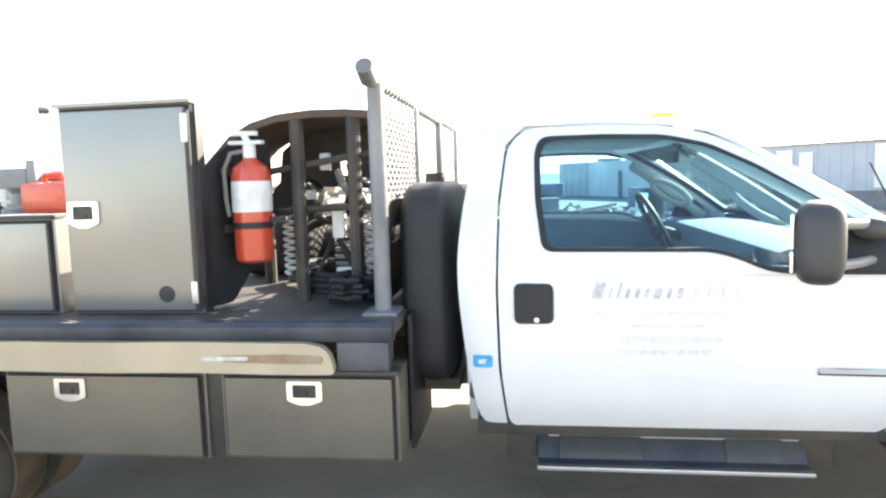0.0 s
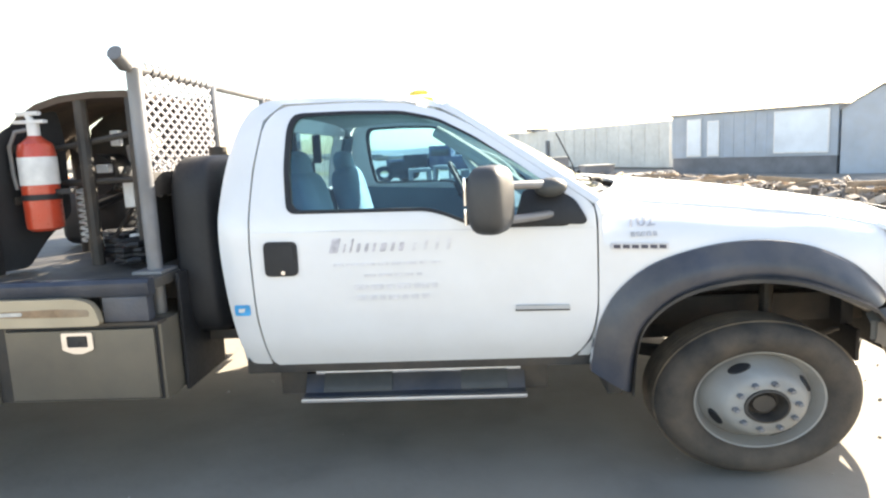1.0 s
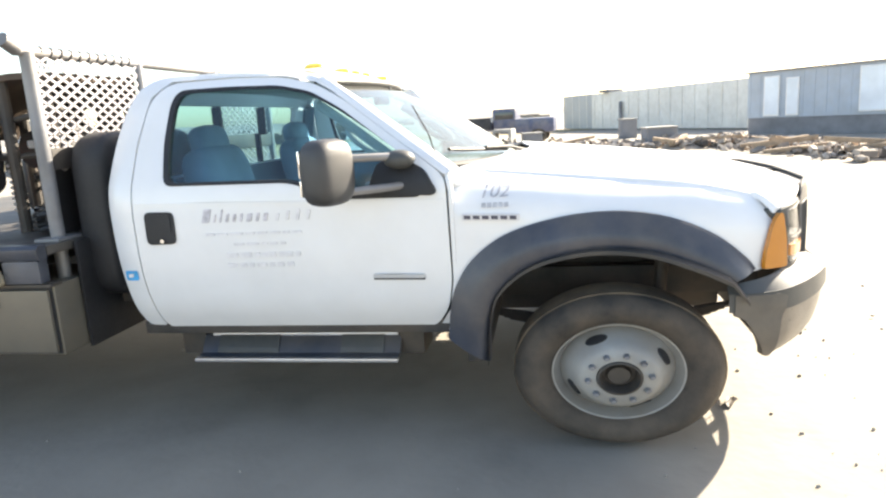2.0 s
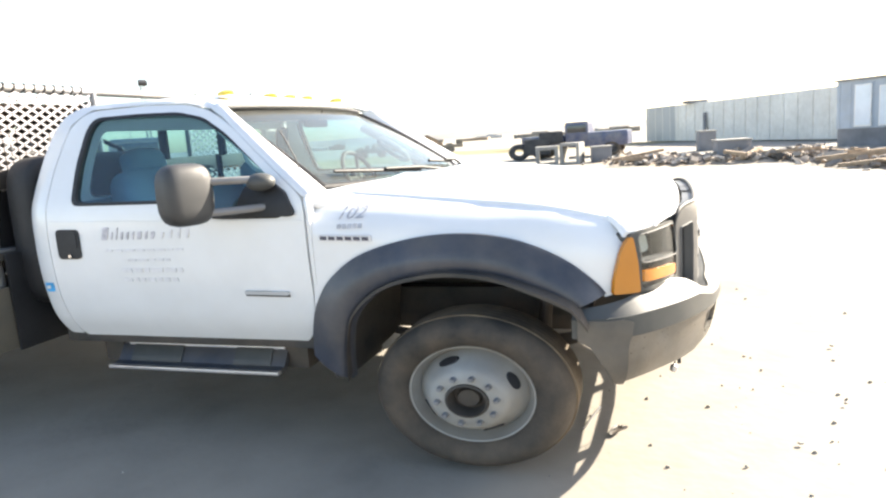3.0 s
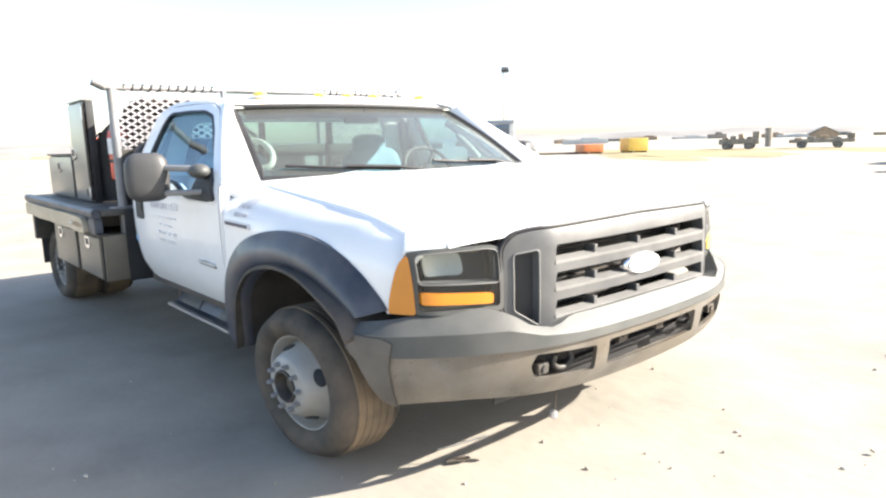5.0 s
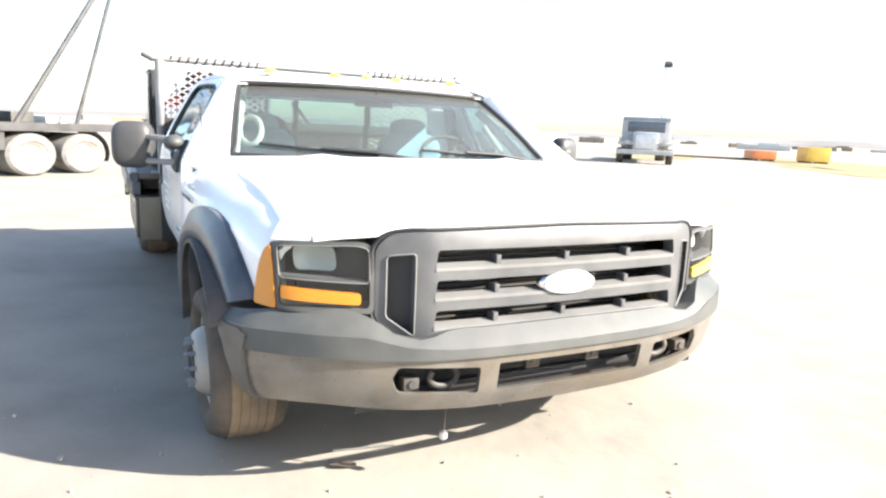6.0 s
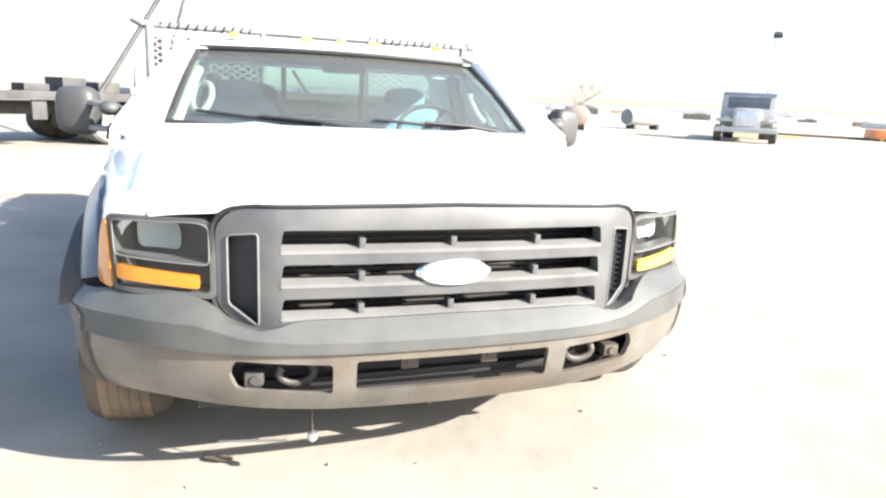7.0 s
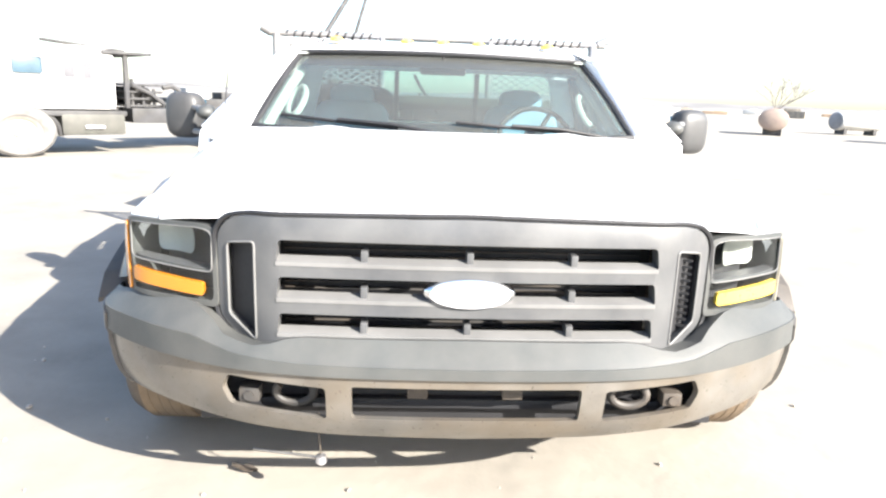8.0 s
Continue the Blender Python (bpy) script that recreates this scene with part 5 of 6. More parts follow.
welder = thing("welding_generator", (-2.95, -0.1, TOP), "black welding generator under a rusty curved canopy", "generator")
bm = bmesh.new()
box(bm, -3.30, -2.60, -0.10, 0.65, TOP, 1.02, 0.03)
part("engine_base", bm, DARK, welder)
bm = bmesh.new()
tube(bm, (-2.62, 0.05, 1.05), (-3.3, 0.05, 1.05), 0.11, seg=24)
tube(bm, (-2.62, 0.45, 1.05), (-3.3, 0.45, 1.05), 0.10, seg=24)
part("engine_block", bm, BLACK, welder)
bm = bmesh.new()
arc = [(-3.30 + 0.0, 0)] and [(x, z) for x, z in ((-3.14, 1.42), (-3.08, 1.52), (-3.00, 1.60), (-2.91, 1.65), (-2.80, 1.68), (-2.66, 1.692), (-2.52, 1.69), (-2.42, 1.68))]
rows = [[bm.verts.new((x, y, z)) for y in (-0.95, -0.80, -0.60, -0.42)] for x, z in arc]
for a, b in zip(rows, rows[1:]):
    for k in range(3):
        bm.faces.new((a[k], a[k + 1], b[k + 1], b[k]))
part("canopy", slab(bm, (0, 0, -0.03)), CANVAS, welder, "rusty brown curved canopy")
for x, y in ((-2.50, -0.92), (-2.50, -0.45), (-3.06, -0.45), (-2.73, -0.92)):
    bm = bmesh.new()
    tube(bm, (x, y, TOP), (x, y, 1.67 if x > -3 else 1.53), 0.028, seg=10)
    part("canopy_post", bm, DARK, welder)
shield = rounded([(0.0, 0.945), (0.0, 1.36), (0.05, 1.46), (0.13, 1.54), (0.24, 1.60), (0.36, 1.63), (0.38, 1.50), (0.37, 1.16), (0.25, 1.06), (0.16, 0.945)], 0.03)
part("side_shield", panel(shield, lambda w, z: Vector((-3.07 + 0.50 * w, -1.15 + 0.87 * w, z)), (-0.012, 0.007, 0), (), 0.06), BLACK, welder, "black curved side shield")
part("shield_hoop", pipe(bmesh.new(), [(-3.08, -1.16, 1.24), (-3.10, -1.17, 1.33), (-3.08, -1.15, 1.42), (-3.03, -1.10, 1.47)], 0.008, 6), BLACK, welder)
part("canopy_back", panel([(-3.00, 1.40), (-2.98, 1.56), (-2.88, 1.64), (-2.375, 1.695), (-2.375, 1.37)], lambda x, z: Vector((x, -0.43, z)), (0, 0.02, 0), [rounded([(-2.70, 1.44), (-2.70, 1.53), (-2.62, 1.54), (-2.62, 1.44)], 0.02), rounded([(-2.50, 1.42), (-2.50, 1.50), (-2.45, 1.50), (-2.45, 1.42)], 0.015)], 0.1), DARK, welder, "dark steel back of the canopy")
part("engine_cover", blob(bmesh.new(), pose(-3.13, 0.17, 1.13) @ Matrix.Diagonal((0.21, 0.45, 0.195, 1)), 0.3), BLACK, welder, "black engine cover", 60)
for k in range(8):
    part("louvre", box(bmesh.new(), -2.66, -2.50, -0.70, -0.69, 0.99 + k * 0.030, 1.005 + k * 0.030), STEEL, welder)
rn = random.Random(3)
for k in range(14):
    x, y, z = rn.uniform(-2.95, -2.45), rn.uniform(-0.8, -0.1), rn.uniform(1.15, 1.55)
    bm = pipe(bmesh.new(), [(x, y, z), (x + rn.uniform(-0.15, 0.15), y + rn.uniform(-0.1, 0.1), z - rn.uniform(0.05, 0.2)), (x + rn.uniform(-0.25, 0.25), y + rn.uniform(-0.2, 0.2), z - rn.uniform(0.1, 0.3))], rn.uniform(0.008, 0.02), 6)
    part("hose", bm, (BLACK, BLACK, STEEL, DARK)[k % 4], welder)
for x, y, z, w, h in ((-2.60, -0.82, 1.18, 0.05, 0.13), (-2.52, -0.80, 1.22, 0.035, 0.10), (-2.56, -0.84, 1.03, 0.10, 0.03), (-2.75, -0.75, 1.34, 0.06, 0.04), (-2.66, -0.78, 1.46, 0.04, 0.07), (-2.50, -0.70, 1.06, 0.12, 0.05)):
    part("pale_fitting", box(bmesh.new(), x - w / 2, x + w / 2, y - 0.02, y + 0.02, z, z + h, 0.008, None), LABEL, welder)
for x in (-2.80, -2.46):
    part("hanging_coil", pipe(bmesh.new(), [(x + 0.025 * math.cos(k * 0.8), -0.86 + 0.025 * math.sin(k * 0.8), 1.28 - 0.0035 * k) for k in range(70)], 0.006, 6), LABEL, welder)
for z0, z1 in ((1.44, 1.52), (1.30, 1.31)):
    part("cross_pipe", pipe(bmesh.new(), [(-2.98, -0.90, z0), (-2.44, -0.90, z1)], 0.014, 8), DARK, welder)
part("control_box", box(bmesh.new(), -2.70, -2.46, -0.60, -0.40, TOP, 1.12, 0.02), BLACK, welder)
part("air_cleaner", tube(bmesh.new(), (-2.87, -0.62, 1.33), (-2.87, -0.42, 1.33), 0.10, seg=20), BLACK, welder)

# cables left in coils on the deck
for k, (x, y, r) in enumerate(((-2.62, -0.72, 0.17), (-2.80, -0.45, 0.15), (-2.50, -0.98, 0.09))):
    rn = random.Random(40 + k)
    wob = [rn.uniform(-0.02, 0.02) for _ in range(9)]
    coil = pipe(bmesh.new(), [(x + (r + wob[i % 9] - 0.004 * (i // 24)) * math.cos(i * math.tau / 24), y + (r + wob[(i + 4) % 9]) * math.sin(i * math.tau / 24), TOP + 0.014 + 0.022 * (i / 24) + 0.3 * abs(wob[i % 9])) for i in range(24 * 4)], 0.014, 7)
    tagged(part("cable_coil", coil, BLACK), "black rubber cable coiled on the flatbed deck", "cable", "coils on the deck")

tank_black = thing("black_fluid_tank", (-2.205, -0.65, 0.6), "black rounded fluid tank between cab and headache rack", "tank")
part("tank_body", blob(bmesh.new(), pose(-2.205, -0.70, 1.012) @ Matrix.Diagonal((0.10, 0.42, 0.388, 1)), 0.35, 32), BLACK, tank_black, "", 60)
part("tank_cap", tube(bmesh.new(), (-2.205, -0.75, 1.395), (-2.205, -0.75, 1.435), 0.04), DARK, tank_black)
part("tank_cradle", box(bmesh.new(), -2.31, -2.10, -0.95, -0.35, 0.58, 0.625, 0.004), DARK, tank_black)

can = thing("fuel_can", (-3.56, -1.18, 1.31), "red plastic fuel can on the low cabinet", "fuel can")
bm = bmesh.new()
box(bm, -3.66, -3.47, -1.28, -1.10, 1.312, 1.43, 0.025)
part("can_body", bm, RED, can, "", 60)
bm = bmesh.new()
tube(bm, (-3.52, -1.19, 1.42), (-3.50, -1.19, 1.47), 0.02)
pipe(bm, [(-3.63, -1.19, 1.42), (-3.62, -1.19, 1.46), (-3.55, -1.19, 1.46), (-3.54, -1.19, 1.42)], 0.012, 8)
part("can_neck", bm, RED, can)
vise = thing("bench_vise", (-3.72, -1.15, 1.31), "grey bench vise on the low cabinet", "vise")
bm = bmesh.new()
lathe(bm, [(0.07, 0.0), (0.07, 0.02), (0.04, 0.03), (0.035, 0.08), (0.05, 0.10)], 18, pose(-3.76, -1.15, 1.312, 90, 0, 0))
part("vise_base", bm, STEEL, vise)
bm = bmesh.new()
box(bm, -3.84, -3.70, -1.19, -1.11, 1.41, 1.49, 0.012)
box(bm, -3.70, -3.66, -1.19, -1.11, 1.43, 1.52, 0.008)
tube(bm, (-3.70, -1.15, 1.45), (-3.58, -1.15, 1.45), 0.015)
part("vise_body", bm, STEEL, vise)

for gear in (can, vise):
    for piece in gear.children:
        piece.data.transform(INWARD)

# ---- ground ----
DIRT = mat("pale_dirt", (0.262, 0.238, 0.203), 0.95, var=0.2, scale=0.8, fine=14, bump=0.18, dust=0.6, dust_col=(0.318, 0.288, 0.242))


def ground_z(x, y):
    near = max(0.0, 1 - math.hypot(x + 1, y) / 30)
    return 0.014 * near * (noise.noise((x * 0.9, y * 0.9, 0)) - 0.2) + 0.004 * near * noise.noise((x * 5, y * 5, 3)) - 0.003


rings = [0.0, 1, 2, 3, 4, 5, 6, 7, 8, 10, 12, 15, 20, 26, 34, 45, 60, 90, 150, 300, 700, 1600, 3500]
ticks = sorted({a * s for s in (-1, 1) for a in rings} | {k * 0.25 for k in range(-28, 25)})
ground = part("ground", grid(ticks, ticks, lambda x, y: Vector((x, y, ground_z(x, y)))), DIRT)
tagged(ground, "pale dusty dirt yard reaching to the horizon", "ground", "", "structure")

HILL = mat("dry_hillside", (0.20, 0.19, 0.18), 0.95, var=0.25, scale=0.02, fine=0.2)
bm = bmesh.new()
N = 220
rows = []
for k in range(N):
    a = 2 * math.pi * k / N
    h = 4.5 + 3.5 * noise.noise((math.cos(a) * 3, math.sin(a) * 3, 1)) + 2.2 * noise.noise((math.cos(a) * 14, math.sin(a) * 14, 4))
    h = max(h, 1.5)
    rows.append([bm.verts.new((r * math.cos(a), r * math.sin(a), z)) for r, z in ((480, -0.5), (520, h * 0.55), (575, h), (660, h * 0.7), (760, -1))])
for k in range(N):
    for j in range(4):
        bm.faces.new((rows[k][j], rows[k][j + 1], rows[(k + 1) % N][j + 1], rows[(k + 1) % N][j]))
tagged(part("backdrop_hills", bm, HILL), "low pale dry hills along the horizon", "hills", "", "structure")

GRASS = mat("dry_grass_ground", (0.24, 0.20, 0.10), 0.95, var=0.3, scale=0.3, fine=6, bump=0.4)
bm = bmesh.new()
rn = random.Random(21)


def patch_at(cx, cy, rx, ry, turn):
    ring = []
    for k in range(24):
        a = 2 * math.pi * k / 24
        r = 1 + 0.35 * noise.noise((cx + math.cos(a) * 2, cy + math.sin(a) * 2, 0))
        p = pose(cx, cy, 0.012, 0, 0, turn) @ Vector((rx * r * math.cos(a), ry * r * math.sin(a), 0))
        ring.append(bm.verts.new(p))
    bm.faces.new(ring)


for cx, cy, rx, ry, turn in ((-26, 44, 16, 5, -35), (-14, 50, 14, 4, -12), (-36, 36, 9, 3, -45), (-20, 33, 7, 1.6, -35), (-4, 44, 9, 3, -5)):
    patch_at(cx, cy, rx, ry, turn)
tagged(part("dry_grass_patch", bm, GRASS), "yellow dry grass beyond the yard", "grass", "", "stuff")

# loose bits on the ground close to the truck
STONE = mat("pale_stones", (0.34, 0.31, 0.27), 0.9, var=0.2, scale=12, island=0.35)
bm = bmesh.new()
rn = random.Random(8)
for k in range(260):
    x, y = rn.uniform(-3.5, 4.2), rn.uniform(-4.2, 2.5)
    if rn.random() < 0.6:
        x, y = rn.gauss(1.6, 0.9), rn.gauss(-1.0, 1.1)
    r = rn.choice((0.003, 0.004, 0.005, 0.008, 0.011))
    bmesh.ops.create_icosphere(bm, subdivisions=1, radius=r, matrix=pose(x, y, ground_z(x, y) + r * 0.3, rn.uniform(0, 360), rn.uniform(0, 360), 0) @ Matrix.Diagonal((1, rn.uniform(0.6, 1.3), 0.6, 1)))
tagged(part("gravel", bm, STONE), "small loose stones scattered over the dirt", "gravel", "", "stuff")


def scrap(place, size, label, material, rough=0.2, seed=1):
    r = random.Random(seed)
    bm = bmesh.new()
    bmesh.ops.create_icosphere(bm, subdivisions=2, radius=1)
    for v in bm.verts:
        v.co *= 1 + rough * (r.random() - 0.5)
    bmesh.ops.transform(bm, matrix=Matrix.Diagonal((*size, 1)), verts=bm.verts)
    bmesh.ops.translate(bm, vec=place, verts=bm.verts)
    return bm


bm = grid([k / 8 for k in range(9)], [-1, -0.5, 0, 0.5, 1], lambda u, v: Vector((0.052 * (2 * u - 1), 0.020 * v * math.sin(math.pi * (0.08 + 0.84 * u)) ** 0.6, 0.005 + 0.008 * v * v + 0.003 * math.sin(9 * u + 2 * v))))
bmesh.ops.transform(bm, matrix=pose(0.615, -0.748, 0, 0, 0, 70), verts=bm.verts)
leaf = part("bark_scrap", slab(bm, (0, 0, -0.003)), DARK)
tagged(leaf, "dark scrap of bark lying on the dirt", "debris")
strip = bmesh.new()
box(strip, -0.13, 0.13, -0.004, 0.004, 0.0, 0.005, 0.0015, pose(0.50, -0.62, 0.0, 0, 0, 78))
tagged(part("metal_strip", strip, ALU), "thin bright metal strip lying under the bumper", "debris")
for i, (x, y, r) in enumerate(((1.35, -0.75, 0.009), (1.62, -0.30, 0.008), (1.75, 0.55, 0.010), (0.15, -1.75, 0.012), (-0.35, -1.95, 0.010), (1.20, -1.35, 0.008), (0.85, -1.55, 0.007), (1.95, -0.9, 0.008))):
    st = part("stone", scrap((x, y, r * 0.5), (r * 1.3, r, r * 0.7), "", STONE, 0.5, i), STONE)
    tagged(st, "small stone lying on the dirt", "stone", "stones on the yard")


# ---- yard buildings ----
def wall_thing(name, a, b, height, deep, label, category):
    """An Empty at corner a whose x runs to b, its y away from the yard."""
    a, b = Vector((*a, 0)), Vector((*b, 0))
    d = b - a
    return thing(name, Matrix.Translation(a) @ Matrix.Rotation(math.atan2(d.y, d.x), 4, "Z"), label, category), d.length


def under(ob, bm, name, material, label=""):
    """A part given in the thing's own axes."""
    bmesh.ops.transform(bm, matrix=ob.matrix_basis, verts=bm.verts)
    return part(name, bm, material, ob, label)


SIDING = mat("blue_grey_siding", (0.41, 0.46, 0.52), 0.6, var=0.08, scale=1.5, dust=0.2)
SKIRT = mat("dark_skirting", (0.20, 0.20, 0.21), 0.8, var=0.2, scale=2)
PALE = mat("pale_siding", (0.80, 0.76, 0.69), 0.6, var=0.08, scale=0.6, dust=0.3)
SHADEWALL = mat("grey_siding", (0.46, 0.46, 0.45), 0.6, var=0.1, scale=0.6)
# Opaque panes with the sky's reflection put into their pale colour
PANE = mat("sky_pale_window", (0.72, 0.78, 0.84), 0.12, var=0.1, scale=1.2, coat=0.5)
ROOFING = mat("grey_roofing", (0.30, 0.29, 0.28), 0.8, var=0.15, scale=2)

office, L = wall_thing("site_office", (7.1, 24.2), (11.2, 19.4), 2.35, 3.0, "blue-grey site office on dark skirting with pale windows", "building")
bm = box(bmesh.new(), 0, L, 0.0, 3.0, 0.62, 2.30)
under(office, bm, "wall", SIDING)
under(office, box(bmesh.new(), 0.02, L - 0.02, 0.04, 2.96, -0.05, 0.62), "skirting", SKIRT, "dark skirting")
under(office, box(bmesh.new(), -0.08, L + 0.08, -0.10, 3.1, 2.30, 2.37, 0.01), "roof", ROOFING)
for k in range(int(L / 0.42)):
    under(office, box(bmesh.new(), 0.1 + k * 0.42, 0.13 + k * 0.42, -0.012, -0.001, 0.64, 2.28), "siding_batten", SIDING)
for a, b, z0, z1 in ((0.11, 0.21, 0.68, 2.15), (0.25, 0.33, 0.68, 2.05), (0.66, 0.96, 0.72, 2.22)):
    w = under(office, box(bmesh.new(), a * L, b * L, -0.05, -0.014, z0, z1, 0.01), "window_frame", LABEL)
    pan = bmesh.new()
    box(pan, a * L + 0.05, b * L - 0.05, -0.056, -0.051, z0 + 0.05, z1 - 0.05)
    bmesh.ops.transform(pan, matrix=office.matrix_basis, verts=pan.verts)
    part("window_pane", pan, PANE, w)
shed, W = wall_thing("gabled_shed", (11.25, 19.3), (12.9, 18.2), 2.3, 3, "small grey shed with a steep gable beside the office", "building")
gable = bmesh.new()
face = [(0, 0), (W, 0), (W, 2.1), (W * 0.58, 2.85), (0, 2.15)]
fr = [gable.verts.new((x, 0, z)) for x, z in face]
bk = [gable.verts.new((x, 3.0, z)) for x, z in face]
gable.faces.new(fr)
gable.faces.new(bk[::-1])
for k in range(5):
    gable.faces.new((fr[k], fr[(k + 1) % 5], bk[(k + 1) % 5], bk[k]))
under(shed, gable, "wall", SIDING)
for (xa, za), (xb, zb) in (((-0.06, 2.10), (W * 0.58, 2.87)), ((W * 0.58, 2.87), (W + 0.06, 2.05))):
    r = bmesh.new()
    q = [r.verts.new((x, y, z)) for x, z in ((xa, za), (xb, zb)) for y in (-0.08, 3.05)]
    r.faces.new((q[0], q[1], q[3], q[2]))
    under(shed, slab(r, (0, 0, 0.05)), "roof_slope", ROOFING)

trailer, L2 = wall_thing("storage_trailer", (0.24, 46.2), (8.4, 29.2), 2.35, 2.6, "long pale box trailer standing behind the yard", "trailer")
under(trailer, box(bmesh.new(), 0, L2, 0, 2.6, 0.05, 2.32, 0.02), "trailer_body", PALE)
under(trailer, box(bmesh.new(), -0.05, L2 * 0.22, -0.01, 2.62, 0.06, 2.34, 0.02), "grey_end", SHADEWALL, "grey end section")
for k in range(18):
    under(trailer, box(bmesh.new(), 0.3 + k * L2 / 18, 0.36 + k * L2 / 18, -0.025, -0.012, 0.1, 2.28), "panel_rib", PALE)
under(trailer, box(bmesh.new(), L2 * 0.30, L2 * 0.34, -0.3, 1.0, 2.33, 2.50, 0.02), "roof_vent", SKIRT)
under(trailer, box(bmesh.new(), L2 * 0.42, L2 * 0.432, -0.2, -0.1, 0.0, 1.7), "fence_post", SKIRT)

# ---- concrete and rubble along the far edge of the yard ----
CONC = mat("grey_concrete", (0.30, 0.29, 0.27), 0.9, var=0.2, scale=3, fine=25, bump=0.3)
RUBBLE = mat("rubble", (0.30, 0.255, 0.215), 0.9, var=0.25, scale=2, island=0.75)
WOOD = mat("weathered_timber", (0.34, 0.25, 0.17), 0.85, var=0.3, scale=6, fine=40, bump=0.2)


def culvert(x, y, w, h, turn):
    """A concrete box section, open through the middle."""
    ob = thing("concrete_box_section", (x, y, 0, 0, 0, turn), "grey concrete box section standing on the yard", "concrete block", "concrete box sections")
    t = w * 0.16
    for n, (x0, x1, z0, z1) in (("side_wall", (-w / 2, -w / 2 + t, 0, h)), ("side_wall", (w / 2 - t, w / 2, 0, h)), ("top_slab", (-w / 2 + t, w / 2 - t, h - t, h)), ("base_slab", (-w / 2 + t, w / 2 - t, 0, t * 0.6))):
        under(ob, box(bmesh.new(), x0, x1, -0.5, 0.5, z0, z1, 0.02), n, CONC)
    return ob


for x, y, w, h, turn in ((-3.2, 22.3, 0.85, 0.72, 8), (-2.25, 22.4, 0.75, 0.80, -6)):
    culvert(x, y, w, h, turn)
rn = random.Random(31)
LINE = [(-0.6, 20.6), (1.6, 17.6), (3.5, 17.4), (5.0, 17.2), (6.0, 13.2), (6.6, 10.4), (7.6, 8.6)]


def heap_line(t):
    k = min(int(t * (len(LINE) - 1)), len(LINE) - 2)
    f = t * (len(LINE) - 1) - k
    return LINE[k][0] + (LINE[k + 1][0] - LINE[k][0]) * f, LINE[k][1] + (LINE[k + 1][1] - LINE[k][1]) * f


def mound_z(x, y):
    """Height of the spoil under the rubble: a low uneven ridge behind the line."""
    best = 9.0
    for (xa, ya), (xb, yb) in zip(LINE, LINE[1:]):
        d = Vector((xb - xa, yb - ya))
        f = min(1.0, max(0.0, ((x - xa) * d.x + (y - ya) * d.y) / d.length_squared))
        best = min(best, math.hypot(x - xa - d.x * f - 0.3, y - ya - d.y * f - 0.8))
    return max(0.0, 1 - best / 1.3) * (0.20 + 0.24 * noise.noise((x * 1.3, y * 1.3, 2)) + 0.10 * noise.noise((x * 5, y * 5, 7)))


bm = grid([-2 + 0.25 * k for k in range(49)], [8 + 0.25 * k for k in range(65)], lambda x, y: Vector((x, y, mound_z(x, y) - 0.02)))
tagged(part("spoil_heap", bm, mat("spoil", (0.32, 0.26, 0.20), 0.95, var=0.35, scale=2.5, fine=9, bump=0.5)), "low uneven heap of tan spoil along the yard edge", "earth", "", "stuff")
bm = bmesh.new()
for k in range(2300):
    x, y = heap_line(rn.random())
    deep = abs(rn.gauss(0, 1.0))
    x, y = x + rn.gauss(0, 0.5) + deep * 0.4, y + deep * 1.6
    r = rn.choice((0.03, 0.04, 0.055, 0.07, 0.09, 0.12))
    z = mound_z(x, y) + rn.uniform(-0.03, 0.06)
    m = pose(x, y, z + r * 0.3, rn.uniform(-30, 30), rn.uniform(-30, 30), rn.uniform(0, 180)) @ Matrix.Diagonal((rn.uniform(0.7, 2.4), 1, rn.uniform(0.4, 0.9), 1))
    if rn.random() < 0.5:
        bmesh.ops.create_icosphere(bm, subdivisions=1, radius=r, matrix=m)
    else:
        bmesh.ops.create_cube(bm, size=r * 1.6, matrix=m)
tagged(part("rubble_heap", bm, RUBBLE, angle=20), "heap of broken concrete and scrap along the yard edge", "rubble", "", "stuff")
for k in range(26):
    x, y = heap_line(rn.random())
    ln_ = rn.uniform(0.6, 2.2)
    bm = box(bmesh.new(), -ln_ / 2, ln_ / 2, -0.06, 0.06, 0, rn.uniform(0.05, 0.14), 0.006, pose(x + rn.uniform(-0.4, 0.8), y + rn.uniform(-0.3, 1.0), rn.uniform(0.0, 0.28), rn.uniform(-4, 4), rn.uniform(-9, 9), rn.uniform(-70, 70)))
    tagged(part("timber", bm, WOOD), "weathered timber lying on the rubble heap", "timber", "timbers on the rubble")
for x, y, w, h in ((2.85, 27.0, 0.65, 0.80), (3.05, 18.9, 0.95, 0.62), (-1.2, 22.8, 0.75, 0.55)):
    crate = thing("dark_crate", (x, y, 0, 0, 0, 8), "dark weathered steel crate beside the rubble", "crate", "dark crates")
    under(crate, box(bmesh.new(), -w / 2, w / 2, -0.4, 0.4, 0, h, 0.02), "crate_body", SKIRT)
    under(crate, box(bmesh.new(), -w / 2 - 0.03, w / 2 + 0.03, -0.43, 0.43, h, h + 0.05, 0.01), "crate_lid", CONC)


